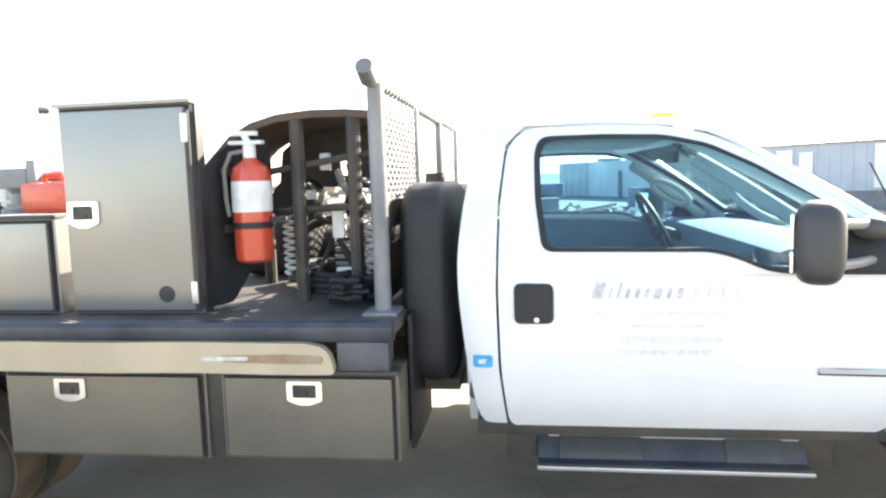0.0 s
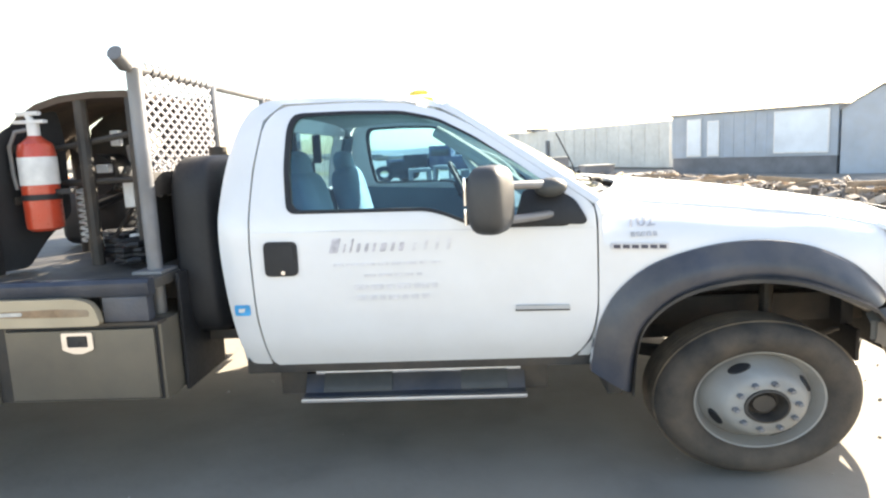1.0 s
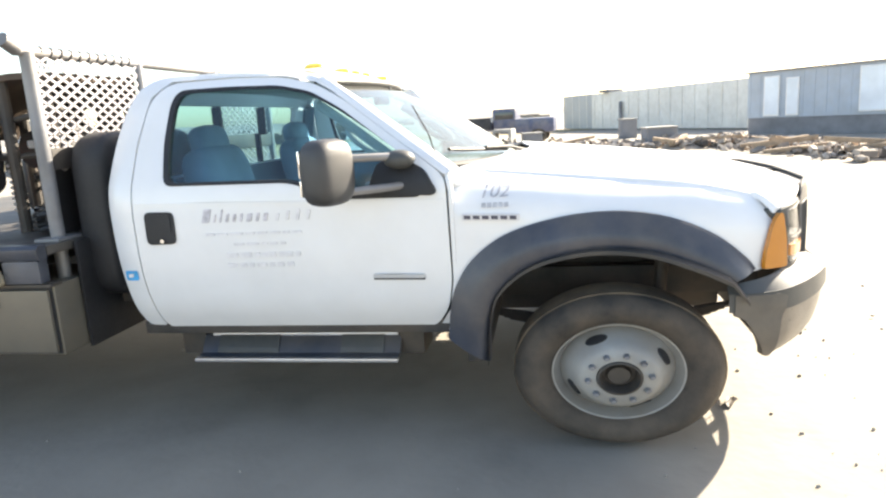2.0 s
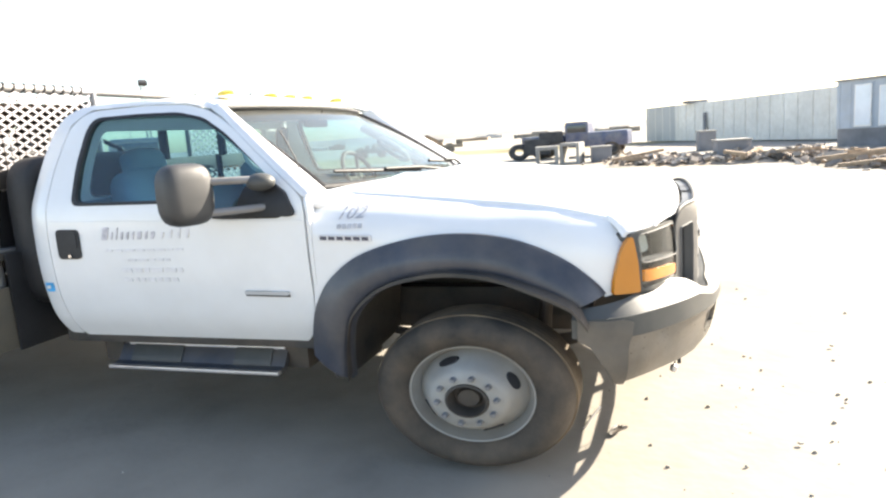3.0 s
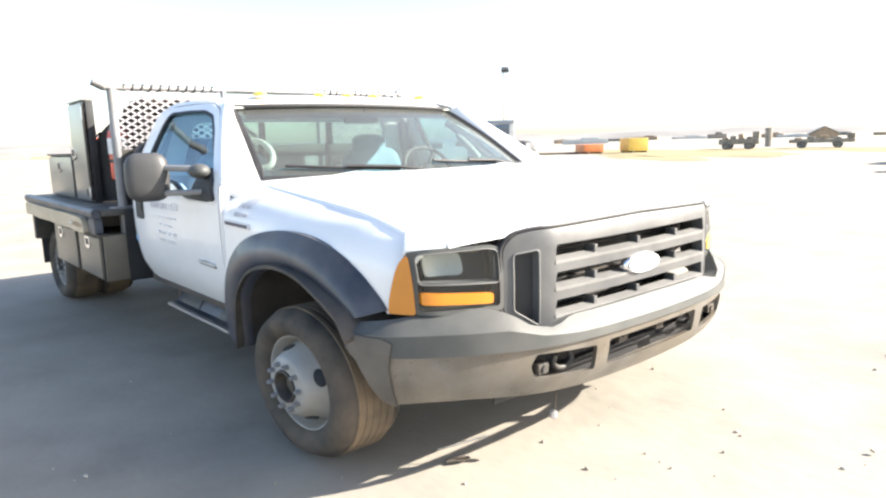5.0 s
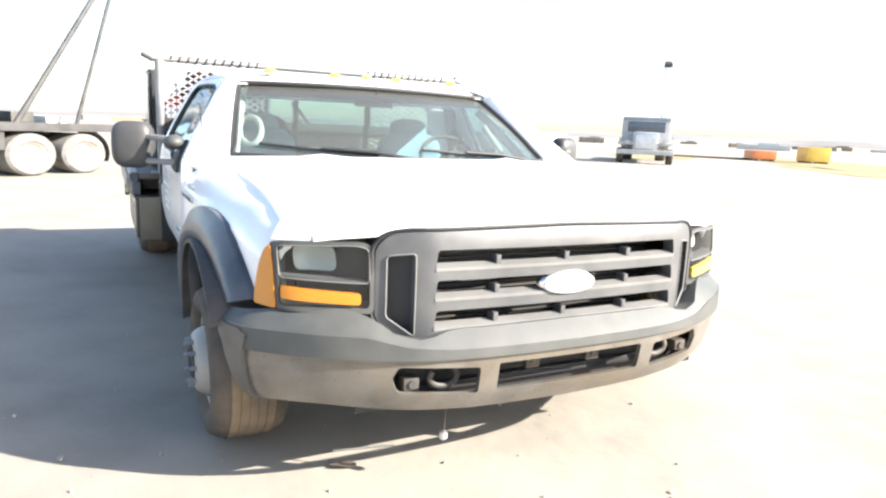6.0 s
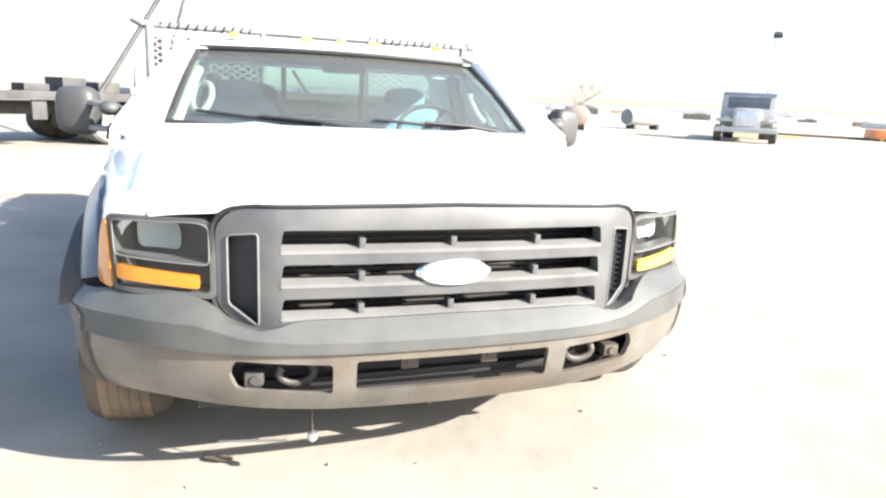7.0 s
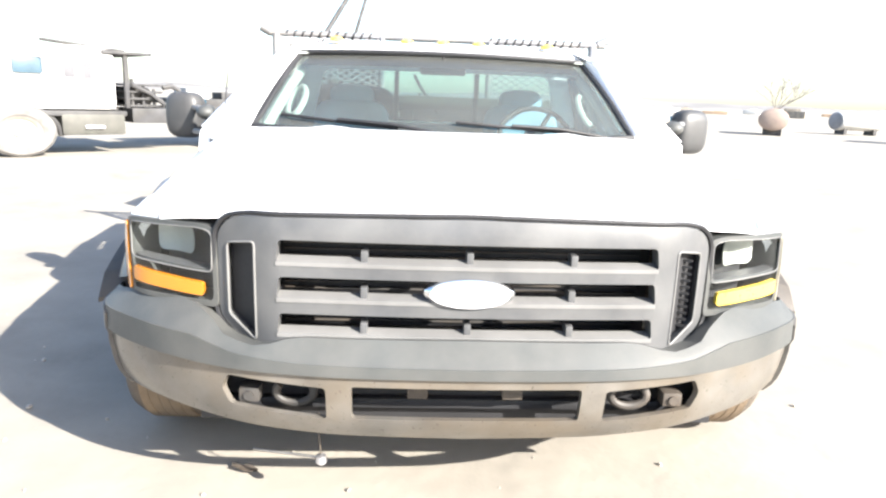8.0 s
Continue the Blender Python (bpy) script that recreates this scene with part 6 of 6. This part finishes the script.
# ---- other vehicles on the yard ----
def simple_wheel(ob, x, y, r, w, rim_mat, out):
    m = ob.matrix_basis @ pose(x, y, r * 0.77) @ Matrix.Diagonal((1, out, 0.77, 1))
    bm = bmesh.new()
    lathe(bm, [(r * 0.58, 0.0), (r * 0.66, 0.03), (r * 0.9, 0.03), (r, -0.03), (r, -w), (r * 0.9, -w - 0.03), (r * 0.58, -w)], 36, m, True)
    ty = part("tyre", bm, TYRE, ob)
    bm = bmesh.new()
    lathe(bm, [(0.001, -0.02), (r * 0.2, -0.02), (r * 0.25, -0.05), (r * 0.45, -0.07), (r * 0.54, -0.01), (r * 0.60, 0.005), (r * 0.60, -w)], 30, m)
    part("rim", bm, rim_mat, ty)
    return ty


BLUEPAINT = mat("dark_blue_paint", (0.045, 0.06, 0.13), 0.4, var=0.2, dust=0.3, coat=0.3)
# Far steel: distance haze is put into this lighter colour
FARSTEEL = mat("hazed_far_steel", (0.19, 0.175, 0.155), 0.8, var=0.3, scale=2, dust=0.5)
OLDSTEEL = mat("old_dark_steel", (0.04, 0.04, 0.043), 0.7, var=0.4, scale=3, dust=0.3, dust_col=(0.12, 0.11, 0.09))
DUSTYRIM = mat("dusty_rim", (0.27, 0.25, 0.22), 0.7, var=0.15, scale=4)
DUSTYTYRE = mat("dust_covered_tyre", (0.155, 0.148, 0.14), 0.95, var=0.25, scale=6)

pick = thing("dark_blue_truck", (-0.6, 28.6, 0, 0, 0, 176), "old dark blue truck parked behind the concrete", "truck")
under(pick, box(bmesh.new(), -0.3, 1.5, -0.95, 0.95, 0.45, 1.12, 0.1), "bonnet", BLUEPAINT)
cab = box(bmesh.new(), 1.45, 2.55, -0.92, 0.92, 0.45, 1.62, 0.12)
under(pick, cab, "cab", BLUEPAINT)
under(pick, box(bmesh.new(), 1.56, 2.44, -0.935, 0.935, 1.13, 1.48, 0.03), "side_window", mat("dark_glass", (0.03, 0.035, 0.04), 0.1, coat=0.6))
under(pick, box(bmesh.new(), 2.6, 4.6, -0.95, 0.95, 0.6, 1.05, 0.03), "load_bed", BLUEPAINT)
for x in (0.45, 3.7):
    for s in (-1, 1):
        simple_wheel(pick, x, s * 0.93, 0.42, 0.24, OLDSTEEL, s)
mach = thing("scrap_engine", (-4.6, 27.8, 0, 0, 0, 10), "dark scrap engine and tyres beside the blue truck", "engine")
under(mach, box(bmesh.new(), -0.5, 0.7, -0.4, 0.4, 0.2, 0.95, 0.08), "engine_block", OLDSTEEL)
under(mach, box(bmesh.new(), 0.2, 1.3, -0.35, 0.35, 0.7, 1.25, 0.1), "engine_head", OLDSTEEL)
under(mach, lathe(bmesh.new(), [(0.2, 0), (0.42, 0), (0.5, 0.08), (0.5, 0.2), (0.42, 0.28), (0.2, 0.28)], 24, pose(-0.75, -0.2, 0.39) @ Matrix.Diagonal((1, 1, 0.77, 1)), True), "flywheel", OLDSTEEL)

# winch truck seen nose-on with a crane mast
RIGBLUE = mat("slate_blue_paint", (0.16, 0.20, 0.27), 0.4, var=0.1, dust=0.3, coat=0.3)
# Pale paint of the truck; on mast and cable it stands in for haze
RIGPALE = mat("weathered_hazy_paint", (0.40, 0.41, 0.42), 0.5, var=0.15, scale=3, dust=0.3)
rig = thing("winch_truck", (-23.92, 23.88, 0, 0, 0, -43), "weathered pale winch truck with a slim crane mast facing the yard", "truck")
under(rig, box(bmesh.new(), -2.2, -0.2, -1.25, 1.25, 0.75, 2.35, 0.15), "cab", RIGPALE)
under(rig, box(bmesh.new(), -0.9, -0.15, -1.22, 1.22, 2.22, 2.40, 0.06), "sun_visor", RIGBLUE)
under(rig, box(bmesh.new(), -0.3, 1.0, -0.62, 0.62, 0.7, 1.62, 0.14), "bonnet", RIGPALE)
under(rig, box(bmesh.new(), 1.0, 1.05, -0.48, 0.48, 0.78, 1.5, 0.02), "radiator_grille", ALU)
under(rig, box(bmesh.new(), -0.205, -0.17, -0.95, 0.95, 1.62, 2.16, 0.03), "windscreen", mat("dark_cab_glass", (0.05, 0.07, 0.10), 0.08, var=0.1, coat=0.8))
under(rig, box(bmesh.new(), 0.9, 1.2, -1.42, 1.42, 0.48, 0.72, 0.04), "front_bumper", RIGPALE)
for s in (-1, 1):
    under(rig, box(bmesh.new(), -0.1, 0.95, min(s * 0.6, s * 1.38), max(s * 0.6, s * 1.38), 0.95, 1.12, 0.08), "mudguard", RIGPALE)
    under(rig, box(bmesh.new(), 0.93, 1.0, s * 0.9 - 0.12, s * 0.9 + 0.12, 0.98, 1.2, 0.03), "head_lamp", REFLECT)
    simple_wheel(rig, 0.4, s * 1.38, 0.52, 0.28, DUSTYRIM, s)
    simple_wheel(rig, -5.5, s * 1.2, 0.52, 0.5, DUSTYRIM, s)
under(rig, box(bmesh.new(), -7, 0.6, -0.5, 0.5, 0.5, 0.75, 0.02), "chassis", OLDSTEEL)
under(rig, box(bmesh.new(), -7, -2.3, -1.2, 1.2, 0.85, 1.0, 0.02), "deck", OLDSTEEL)
# mast and cable: thin haze painted as a pale colour
mast = bmesh.new()
for dx, dy in ((-0.1, -0.1), (0.1, -0.1), (0.1, 0.1), (-0.1, 0.1)):
    tube(mast, (-2.6 + dx, 0.85 + dy, 0.9), (-2.6 + dx, 0.85 + dy, 5.3), 0.028, seg=6)
for k in range(12):
    z = 1.0 + k * 0.36
    tube(mast, (-2.7, 0.75, z), (-2.5, 0.75, z + 0.36), 0.016, seg=6)
    tube(mast, (-2.5, 0.75, z), (-2.5, 0.95, z + 0.36), 0.016, seg=6)
under(rig, mast, "lattice_mast", RIGPALE, "slim lattice crane mast paled for haze")
under(rig, box(bmesh.new(), -2.75, -2.45, 0.66, 1.06, 5.28, 5.52, 0.06), "mast_head", SKIRT)
under(rig, tube(bmesh.new(), (-2.4, 0.64, 5.30), (-2.4, 1.08, 5.30), 0.13, seg=14), "mast_sheave", OLDSTEEL)
under(rig, pipe(bmesh.new(), [(-2.6, 0.7, 5.3), (-2.6, 0.25, 3.9), (-2.5, -0.15, 2.4)], 0.016, 6), "hoist_cable", RIGPALE)

# long white flatbed truck with gin poles
CREAM = mat("sun_bleached_white", (0.50, 0.50, 0.50), 0.45, var=0.04, dust=0.2)
OLIVE = mat("drab_steel", (0.05, 0.05, 0.043), 0.6, var=0.2, dust=0.3, dust_col=(0.15, 0.14, 0.12))
flat = thing("gin_pole_truck", Matrix.Translation((-9.7, -7.2, 0)) @ Matrix.Rotation(math.atan2(-0.74, 0.67), 4, "Z"), "long white gin-pole truck with a dark flat deck", "truck")
# own axes: x ahead, y from 0 (the side towards the yard) to -2.6 is behind
under(flat, box(bmesh.new(), -1.75, 0.55, -2.45, -0.10, 0.85, 2.02, 0.16), "cab", CREAM)
under(flat, box(bmesh.new(), 0.5, 2.2, -2.1, -0.5, 0.70, 1.42, 0.18), "bonnet", CREAM)
under(flat, box(bmesh.new(), -0.46, 0.02, -0.105, -0.085, 1.50, 1.80, 0.05), "side_window", mat("cab_side_glass", (0.06, 0.10, 0.13), 0.3))
for x0, x1, z0 in ((-1.30, -1.16, 1.44), (-1.00, -0.82, 1.45)):
    under(flat, box(bmesh.new(), x0, x1, -0.100, -0.090, z0, z0 + 0.32, 0.01), "door_mark", mat("grey_door_mark", (0.09, 0.09, 0.10), 0.6))
under(flat, box(bmesh.new(), -1.9, 0.2, -2.2, -0.06, 0.74, 0.84, 0.03), "cab_sill", OLDSTEEL)
for x in (-0.66, 0.32):
    under(flat, box(bmesh.new(), x - 0.008, x + 0.008, -0.103, -0.094, 0.92, 1.88, 0.002), "door_seam", SHADEWALL)
under(flat, box(bmesh.new(), -1.70, 0.50, -2.40, -0.14, 2.015, 2.045, 0.012), "roof_edge", SHADEWALL)
for k in range(3):
    under(flat, tube(bmesh.new(), (-2.15 - 0.22 * k, -0.42, 0.90), (-2.15 - 0.22 * k, -0.42, 1.48 - 0.1 * k), 0.035, seg=8), "winch_rack_post", OLDSTEEL)
under(flat, pipe(bmesh.new(), [(-2.1, -0.3, 1.36), (-2.45, -0.28, 1.20), (-2.8, -0.3, 0.95), (-3.05, -0.3, 0.78)], 0.045, 8), "exhaust_elbow", OLDSTEEL)
under(flat, box(bmesh.new(), -3.05, -2.05, -0.75, -0.2, 0.60, 0.90, 0.05), "winch_gearbox", OLDSTEEL)
under(flat, box(bmesh.new(), -1.85, -0.70, -0.65, -0.05, 0.38, 0.78, 0.06), "fuel_tank", OLIVE)
under(flat, box(bmesh.new(), -1.45, -1.10, -0.06, 0.0, 0.50, 0.56, 0.01), "tank_step", ALU)
arch = bmesh.new()
pipe(arch, [(0.70 * math.cos(a), -0.16, 0.36 + 0.56 * math.sin(a)) for a in [math.pi * k / 16 for k in range(17)]], 0.05, 8)
under(flat, arch, "front_mudguard", OLDSTEEL)
under(flat, box(bmesh.new(), -7.7, 1.8, -1.75, -0.85, 0.62, 0.88, 0.02), "chassis", OLDSTEEL)
under(flat, box(bmesh.new(), -7.85, -3.2, -2.5, -0.05, 0.98, 1.10, 0.02), "flat_deck", OLDSTEEL, "dark steel deck")
under(flat, box(bmesh.new(), -7.85, -3.2, -0.06, 0.0, 0.94, 1.12, 0.01), "deck_edge", OLDSTEEL)
for x in (-5.2, -4.3):
    under(flat, box(bmesh.new(), x, x + 0.30, -0.12, -0.06, 0.55, 0.94, 0.02), "deck_step", OLDSTEEL)
for y in (-0.35, -2.2):
    under(flat, slab(grid([math.pi * (0.50 + 0.62 * k / 10) for k in range(11)], [0, 1], lambda a, v: Vector((-7.05 + 0.70 * math.cos(a), y + (0.62 * v - 0.31), 0.45 + 0.54 * math.sin(a)))), (0, 0, 0.02)), "rear_mudguard", OLDSTEEL)
for x, y in ((-1.95, -0.15), (-1.95, -2.35)):
    under(flat, tube(bmesh.new(), (x, y, 0.9), (x, y, 1.93), 0.055, seg=10), "rack_post", OLDSTEEL)
under(flat, box(bmesh.new(), -2.45, -1.5, -2.5, -0.05, 1.93, 1.99, 0.02), "rack_top", OLDSTEEL)
under(flat, pipe(bmesh.new(), [(-0.5, -0.25, 2.12), (-1.95, -0.15, 1.99)], 0.035, 8), "roof_rod", OLDSTEEL)
for k in range(4):
    under(flat, box(bmesh.new(), -2.75, -2.05, -2.2, -0.35, 0.92 + 0.14 * k, 0.96 + 0.14 * k, 0.02), "winch_rack_bar", OLDSTEEL)
under(flat, tube(bmesh.new(), (-2.4, -2.0, 1.12), (-2.4, -0.5, 1.12), 0.2, seg=18), "winch_drum", OLDSTEEL)
under(flat, pipe(bmesh.new(), [(-2.75, -0.35, 1.32), (-2.95, -0.35, 1.36), (-3.1, -0.35, 1.28), (-3.12, -0.35, 1.0)], 0.05, 8), "bent_pipe", OLDSTEEL)
simple_wheel(flat, 0.0, 0.0, 0.60, 0.30, DUSTYRIM, 1).data.materials[0] = DUSTYTYRE
for x in (-5.75, -7.05):
    simple_wheel(flat, x, -0.02, 0.58, 0.62, DUSTYRIM, 1).data.materials[0] = DUSTYTYRE
    simple_wheel(flat, x, -2.5, 0.58, 0.62, DUSTYRIM, -1)
simple_wheel(flat, 0.0, -2.5, 0.60, 0.30, DUSTYRIM, -1)
bm = bmesh.new()
tube(bm, (-13.4, -3.2, 1.08), (-16.1, -1.0, 5.3), 0.06, seg=10)
part("gin_pole", bm, OLDSTEEL, flat, "long dark steel gin pole")
bm = bmesh.new()
tube(bm, (-15.0, -2.15, 1.08), (-16.1, -1.0, 5.3), 0.045, seg=10)
part("gin_pole", bm, OLDSTEEL, flat, "long dark steel gin pole")
for k in range(5):
    under(flat, box(bmesh.new(), -7.6 + k * 0.85, -7.05 + k * 0.85, -1.9 + 0.2 * (k % 2), -1.2, 1.10, 1.26 + 0.08 * (k % 3), 0.03), "deck_load", (SHADEWALL, OLIVE, OLDSTEEL, OLDSTEEL, SHADEWALL)[k])


# tanks, boxes and far clutter
def tank(x, y, r, length, turn, shell, end, label):
    ob = thing("steel_tank", (x, y, 0, 0, 0, turn), label, "tank", "tanks on the yard")
    under(ob, lathe(bmesh.new(), [(r * 0.5, -0.12), (r * 0.96, 0.0), (r, 0.06), (r, length), (r * 0.9, length + 0.1)], 28, pose(0, 0, r * 0.77 + 0.25) @ Matrix.Diagonal((1, 1, 0.77, 1))), "shell", shell)
    under(ob, lathe(bmesh.new(), [(0.01, -0.15), (r * 0.6, -0.14), (r * 0.9, -0.05)], 28, pose(0, 0, r * 0.77 + 0.25) @ Matrix.Diagonal((1, 1, 0.77, 1))), "end_cap", end)
    for yy in (0.3, length - 0.4):
        under(ob, box(bmesh.new(), -r * 0.6, r * 0.6, yy, yy + 0.2, 0, 0.42, 0.02), "saddle", OLDSTEEL)
    return ob


TANKPAINT = mat("faded_tan_tank", (0.27, 0.205, 0.175), 0.7, var=0.12, scale=1.5, dust=0.3)
tank(-31.4, 18.7, 0.74, 3.0, 62, TANKPAINT, TANKPAINT, "pale round steel tank on saddles")
tank(-36.7, 25.5, 0.72, 2.6, 2, SHADEWALL, SKIRT, "pale steel tank with a dark open end")
ORANGE = mat("orange_paint", (0.62, 0.20, 0.07), 0.5, var=0.15, scale=2)
OCHRE = mat("ochre_paint", (0.60, 0.40, 0.08), 0.5, var=0.15, scale=2)
for x, y, w, h, m, label in ((-31.2, 42.2, 2.4, 0.75, ORANGE, "orange steel skid on the far side of the yard"), (-28.6, 44.6, 2.0, 1.15, OCHRE, "ochre-yellow steel bin on the far side of the yard")):
    skid = thing("steel_skid", (x, y, 0, 0, 0, -35), label, "skid", "far skids")
    under(skid, box(bmesh.new(), -w / 2, w / 2, -0.8, 0.8, 0.12, h, 0.04), "skid_body", m)
    for yy in (-0.6, 0.5):
        under(skid, box(bmesh.new(), -w / 2 - 0.2, w / 2 + 0.2, yy, yy + 0.12, 0, 0.12, 0.01), "runner", OLDSTEEL)
pipes = [(-34.5, 39.0), (-33.2, 40.4)]
for x, y in pipes:
    tagged(part("pipe_length", tube(bmesh.new(), (x - 2.6, y - 2.2, 0.075), (x + 1.5, y + 1.2, 0.075), 0.075, seg=12), CANVAS), "rusty pipe length lying beyond the yard", "pipe", "far pipe lengths")
for x, y, w, h, label in ((-23.2, 51.5, 3.0, 0.85, "low dark trailer far across the yard"), (-17.8, 53.6, 4.4, 0.55, "flat grey trailer far across the yard")):
    tr = thing("flat_trailer", (x, y, 0, 0, 0, 20), label, "trailer", "far trailers")
    under(tr, box(bmesh.new(), -w / 2, w / 2, -0.9, 0.9, 0.4, 0.4 + h * 0.5, 0.03), "trailer_bed", FARSTEEL)
    under(tr, box(bmesh.new(), w / 2 - 0.5, w / 2, -0.8, 0.8, 0.42 + h * 0.5, 0.55 + h, 0.05), "headboard", FARSTEEL)
    for k in range(4):
        under(tr, box(bmesh.new(), -w * 0.42 + k * w * 0.2, -w * 0.30 + k * w * 0.2, -0.6, 0.5, 0.4 + h * 0.5, 0.46 + h * (0.62 + 0.14 * (k % 3)), 0.04), "trailer_load", FARSTEEL if k % 2 else WOOD)
    for xx in (-w * 0.3, w * 0.25):
        simple_wheel(tr, xx, -0.9, 0.36, 0.2, FARSTEEL, -1).data.materials[0] = DUSTYTYRE
        simple_wheel(tr, xx, 0.9, 0.36, 0.2, OLDSTEEL, 1)
post = tube(bmesh.new(), (-24.6, 60.0, 0), (-24.6, 60.0, 1.7), 0.30, seg=10)
tagged(part("tall_drum", post, FARSTEEL), "dark upright drum far across the yard", "drum")

hut = thing("far_hut", (-40.6, 117.0, 0, 0, 0, 25), "brown gabled hut far across the plain", "hut")
bm = bmesh.new()
front = [bm.verts.new((x, -1.6, z)) for x, z in ((-2.0, 0), (2.0, 0), (2.0, 0.85), (0, 1.9), (-2.0, 0.85))]
back_ = [bm.verts.new((x, 1.6, z)) for x, z in ((-2.0, 0), (2.0, 0), (2.0, 0.85), (0, 1.9), (-2.0, 0.85))]
bm.faces.new(front)
bm.faces.new(back_[::-1])
for k in range(5):
    bm.faces.new((front[k], front[(k + 1) % 5], back_[(k + 1) % 5], back_[k]))
under(hut, bm, "wall", WOOD)
for sgn in (-1, 1):
    r = bmesh.new()
    q = [r.verts.new((x, y, z)) for x, z in ((sgn * 2.3, 0.78), (0, 1.95)) for y in (-1.8, 1.8)]
    r.faces.new((q[0], q[1], q[3], q[2]))
    under(hut, slab(r, (0, 0, 0.08)), "roof_slope", ROOFING)
# low sheds and stacked stores along the far edge of the plain
rn = random.Random(52)
for k in range(34):
    ang, dist = radians(92 + 92 * k / 34 + rn.uniform(-1, 1)), rn.uniform(120, 210)
    w, h = rn.uniform(3, 11), rn.uniform(0.5, 1.2)
    store = box(bmesh.new(), -w / 2, w / 2, -1.5, 1.5, 0, h, 0.05, pose(dist * math.cos(ang), dist * math.sin(ang), 0, 0, 0, math.degrees(ang) + 90 + rn.uniform(-20, 20)))
    box(store, -w * 0.3, w * 0.1, -1.2, 1.2, h - 0.05, h * rn.uniform(1.1, 1.5), 0.05, pose(dist * math.cos(ang), dist * math.sin(ang), 0, 0, 0, math.degrees(ang) + 90))
    tagged(part("far_store", store, (FARSTEEL, SHADEWALL, WOOD)[k % 3]), "low weathered store far across the plain", "shed", "far stores")

BARK = mat("bare_bark", (0.21, 0.185, 0.165), 0.9, var=0.3, scale=5)
tree = thing("bare_tree", (-50, 29, 0), "leafless tree with thin branches on the horizon", "tree")
rn = random.Random(77)
trunk = bmesh.new()
pipe(trunk, [(-50, 29, 0), (-49.9, 29.1, 0.7), (-50.05, 29, 1.3)], 0.16, 8)
part("trunk", trunk, BARK, tree)


def limb(bm, p, d, length, r, depth):
    q = p + d * length
    tube(bm, p, q, r, r * 0.65, 5, False)
    if depth:
        for _ in range(3):
            limb(bm, q, (d + Vector((rn.uniform(-0.8, 0.8), rn.uniform(-0.8, 0.8), rn.uniform(-0.2, 0.5)))).normalized(), length * rn.uniform(0.6, 0.85), r * 0.6, depth - 1)


for _ in range(6):
    bough = bmesh.new()
    limb(bough, Vector((-50, 29, 1.2)), Vector((rn.uniform(-1.0, 1.0), rn.uniform(-1.3, 1.3), 1)).normalized(), 1.05, 0.045, 4)
    part("branch", bough, BARK, tree)
SAND = mat("tan_sand_heap", (0.36, 0.30, 0.22), 0.95, var=0.15, scale=0.8, fine=10, bump=0.3)
heap = bmesh.new()
grid([i / 12 for i in range(13)], [2 * math.pi * k / 24 for k in range(25)], lambda u, a: Vector((-37 + 5.5 * (1 - u) * math.cos(a), 13.5 + 3.2 * (1 - u) * math.sin(a), 1.25 * u ** 0.8 * (1 + 0.2 * noise.noise((u * 3, a, 0))) - 0.02)), heap)
tagged(part("sand_heap", heap, SAND), "tan sand heap beyond the yard", "sand heap")
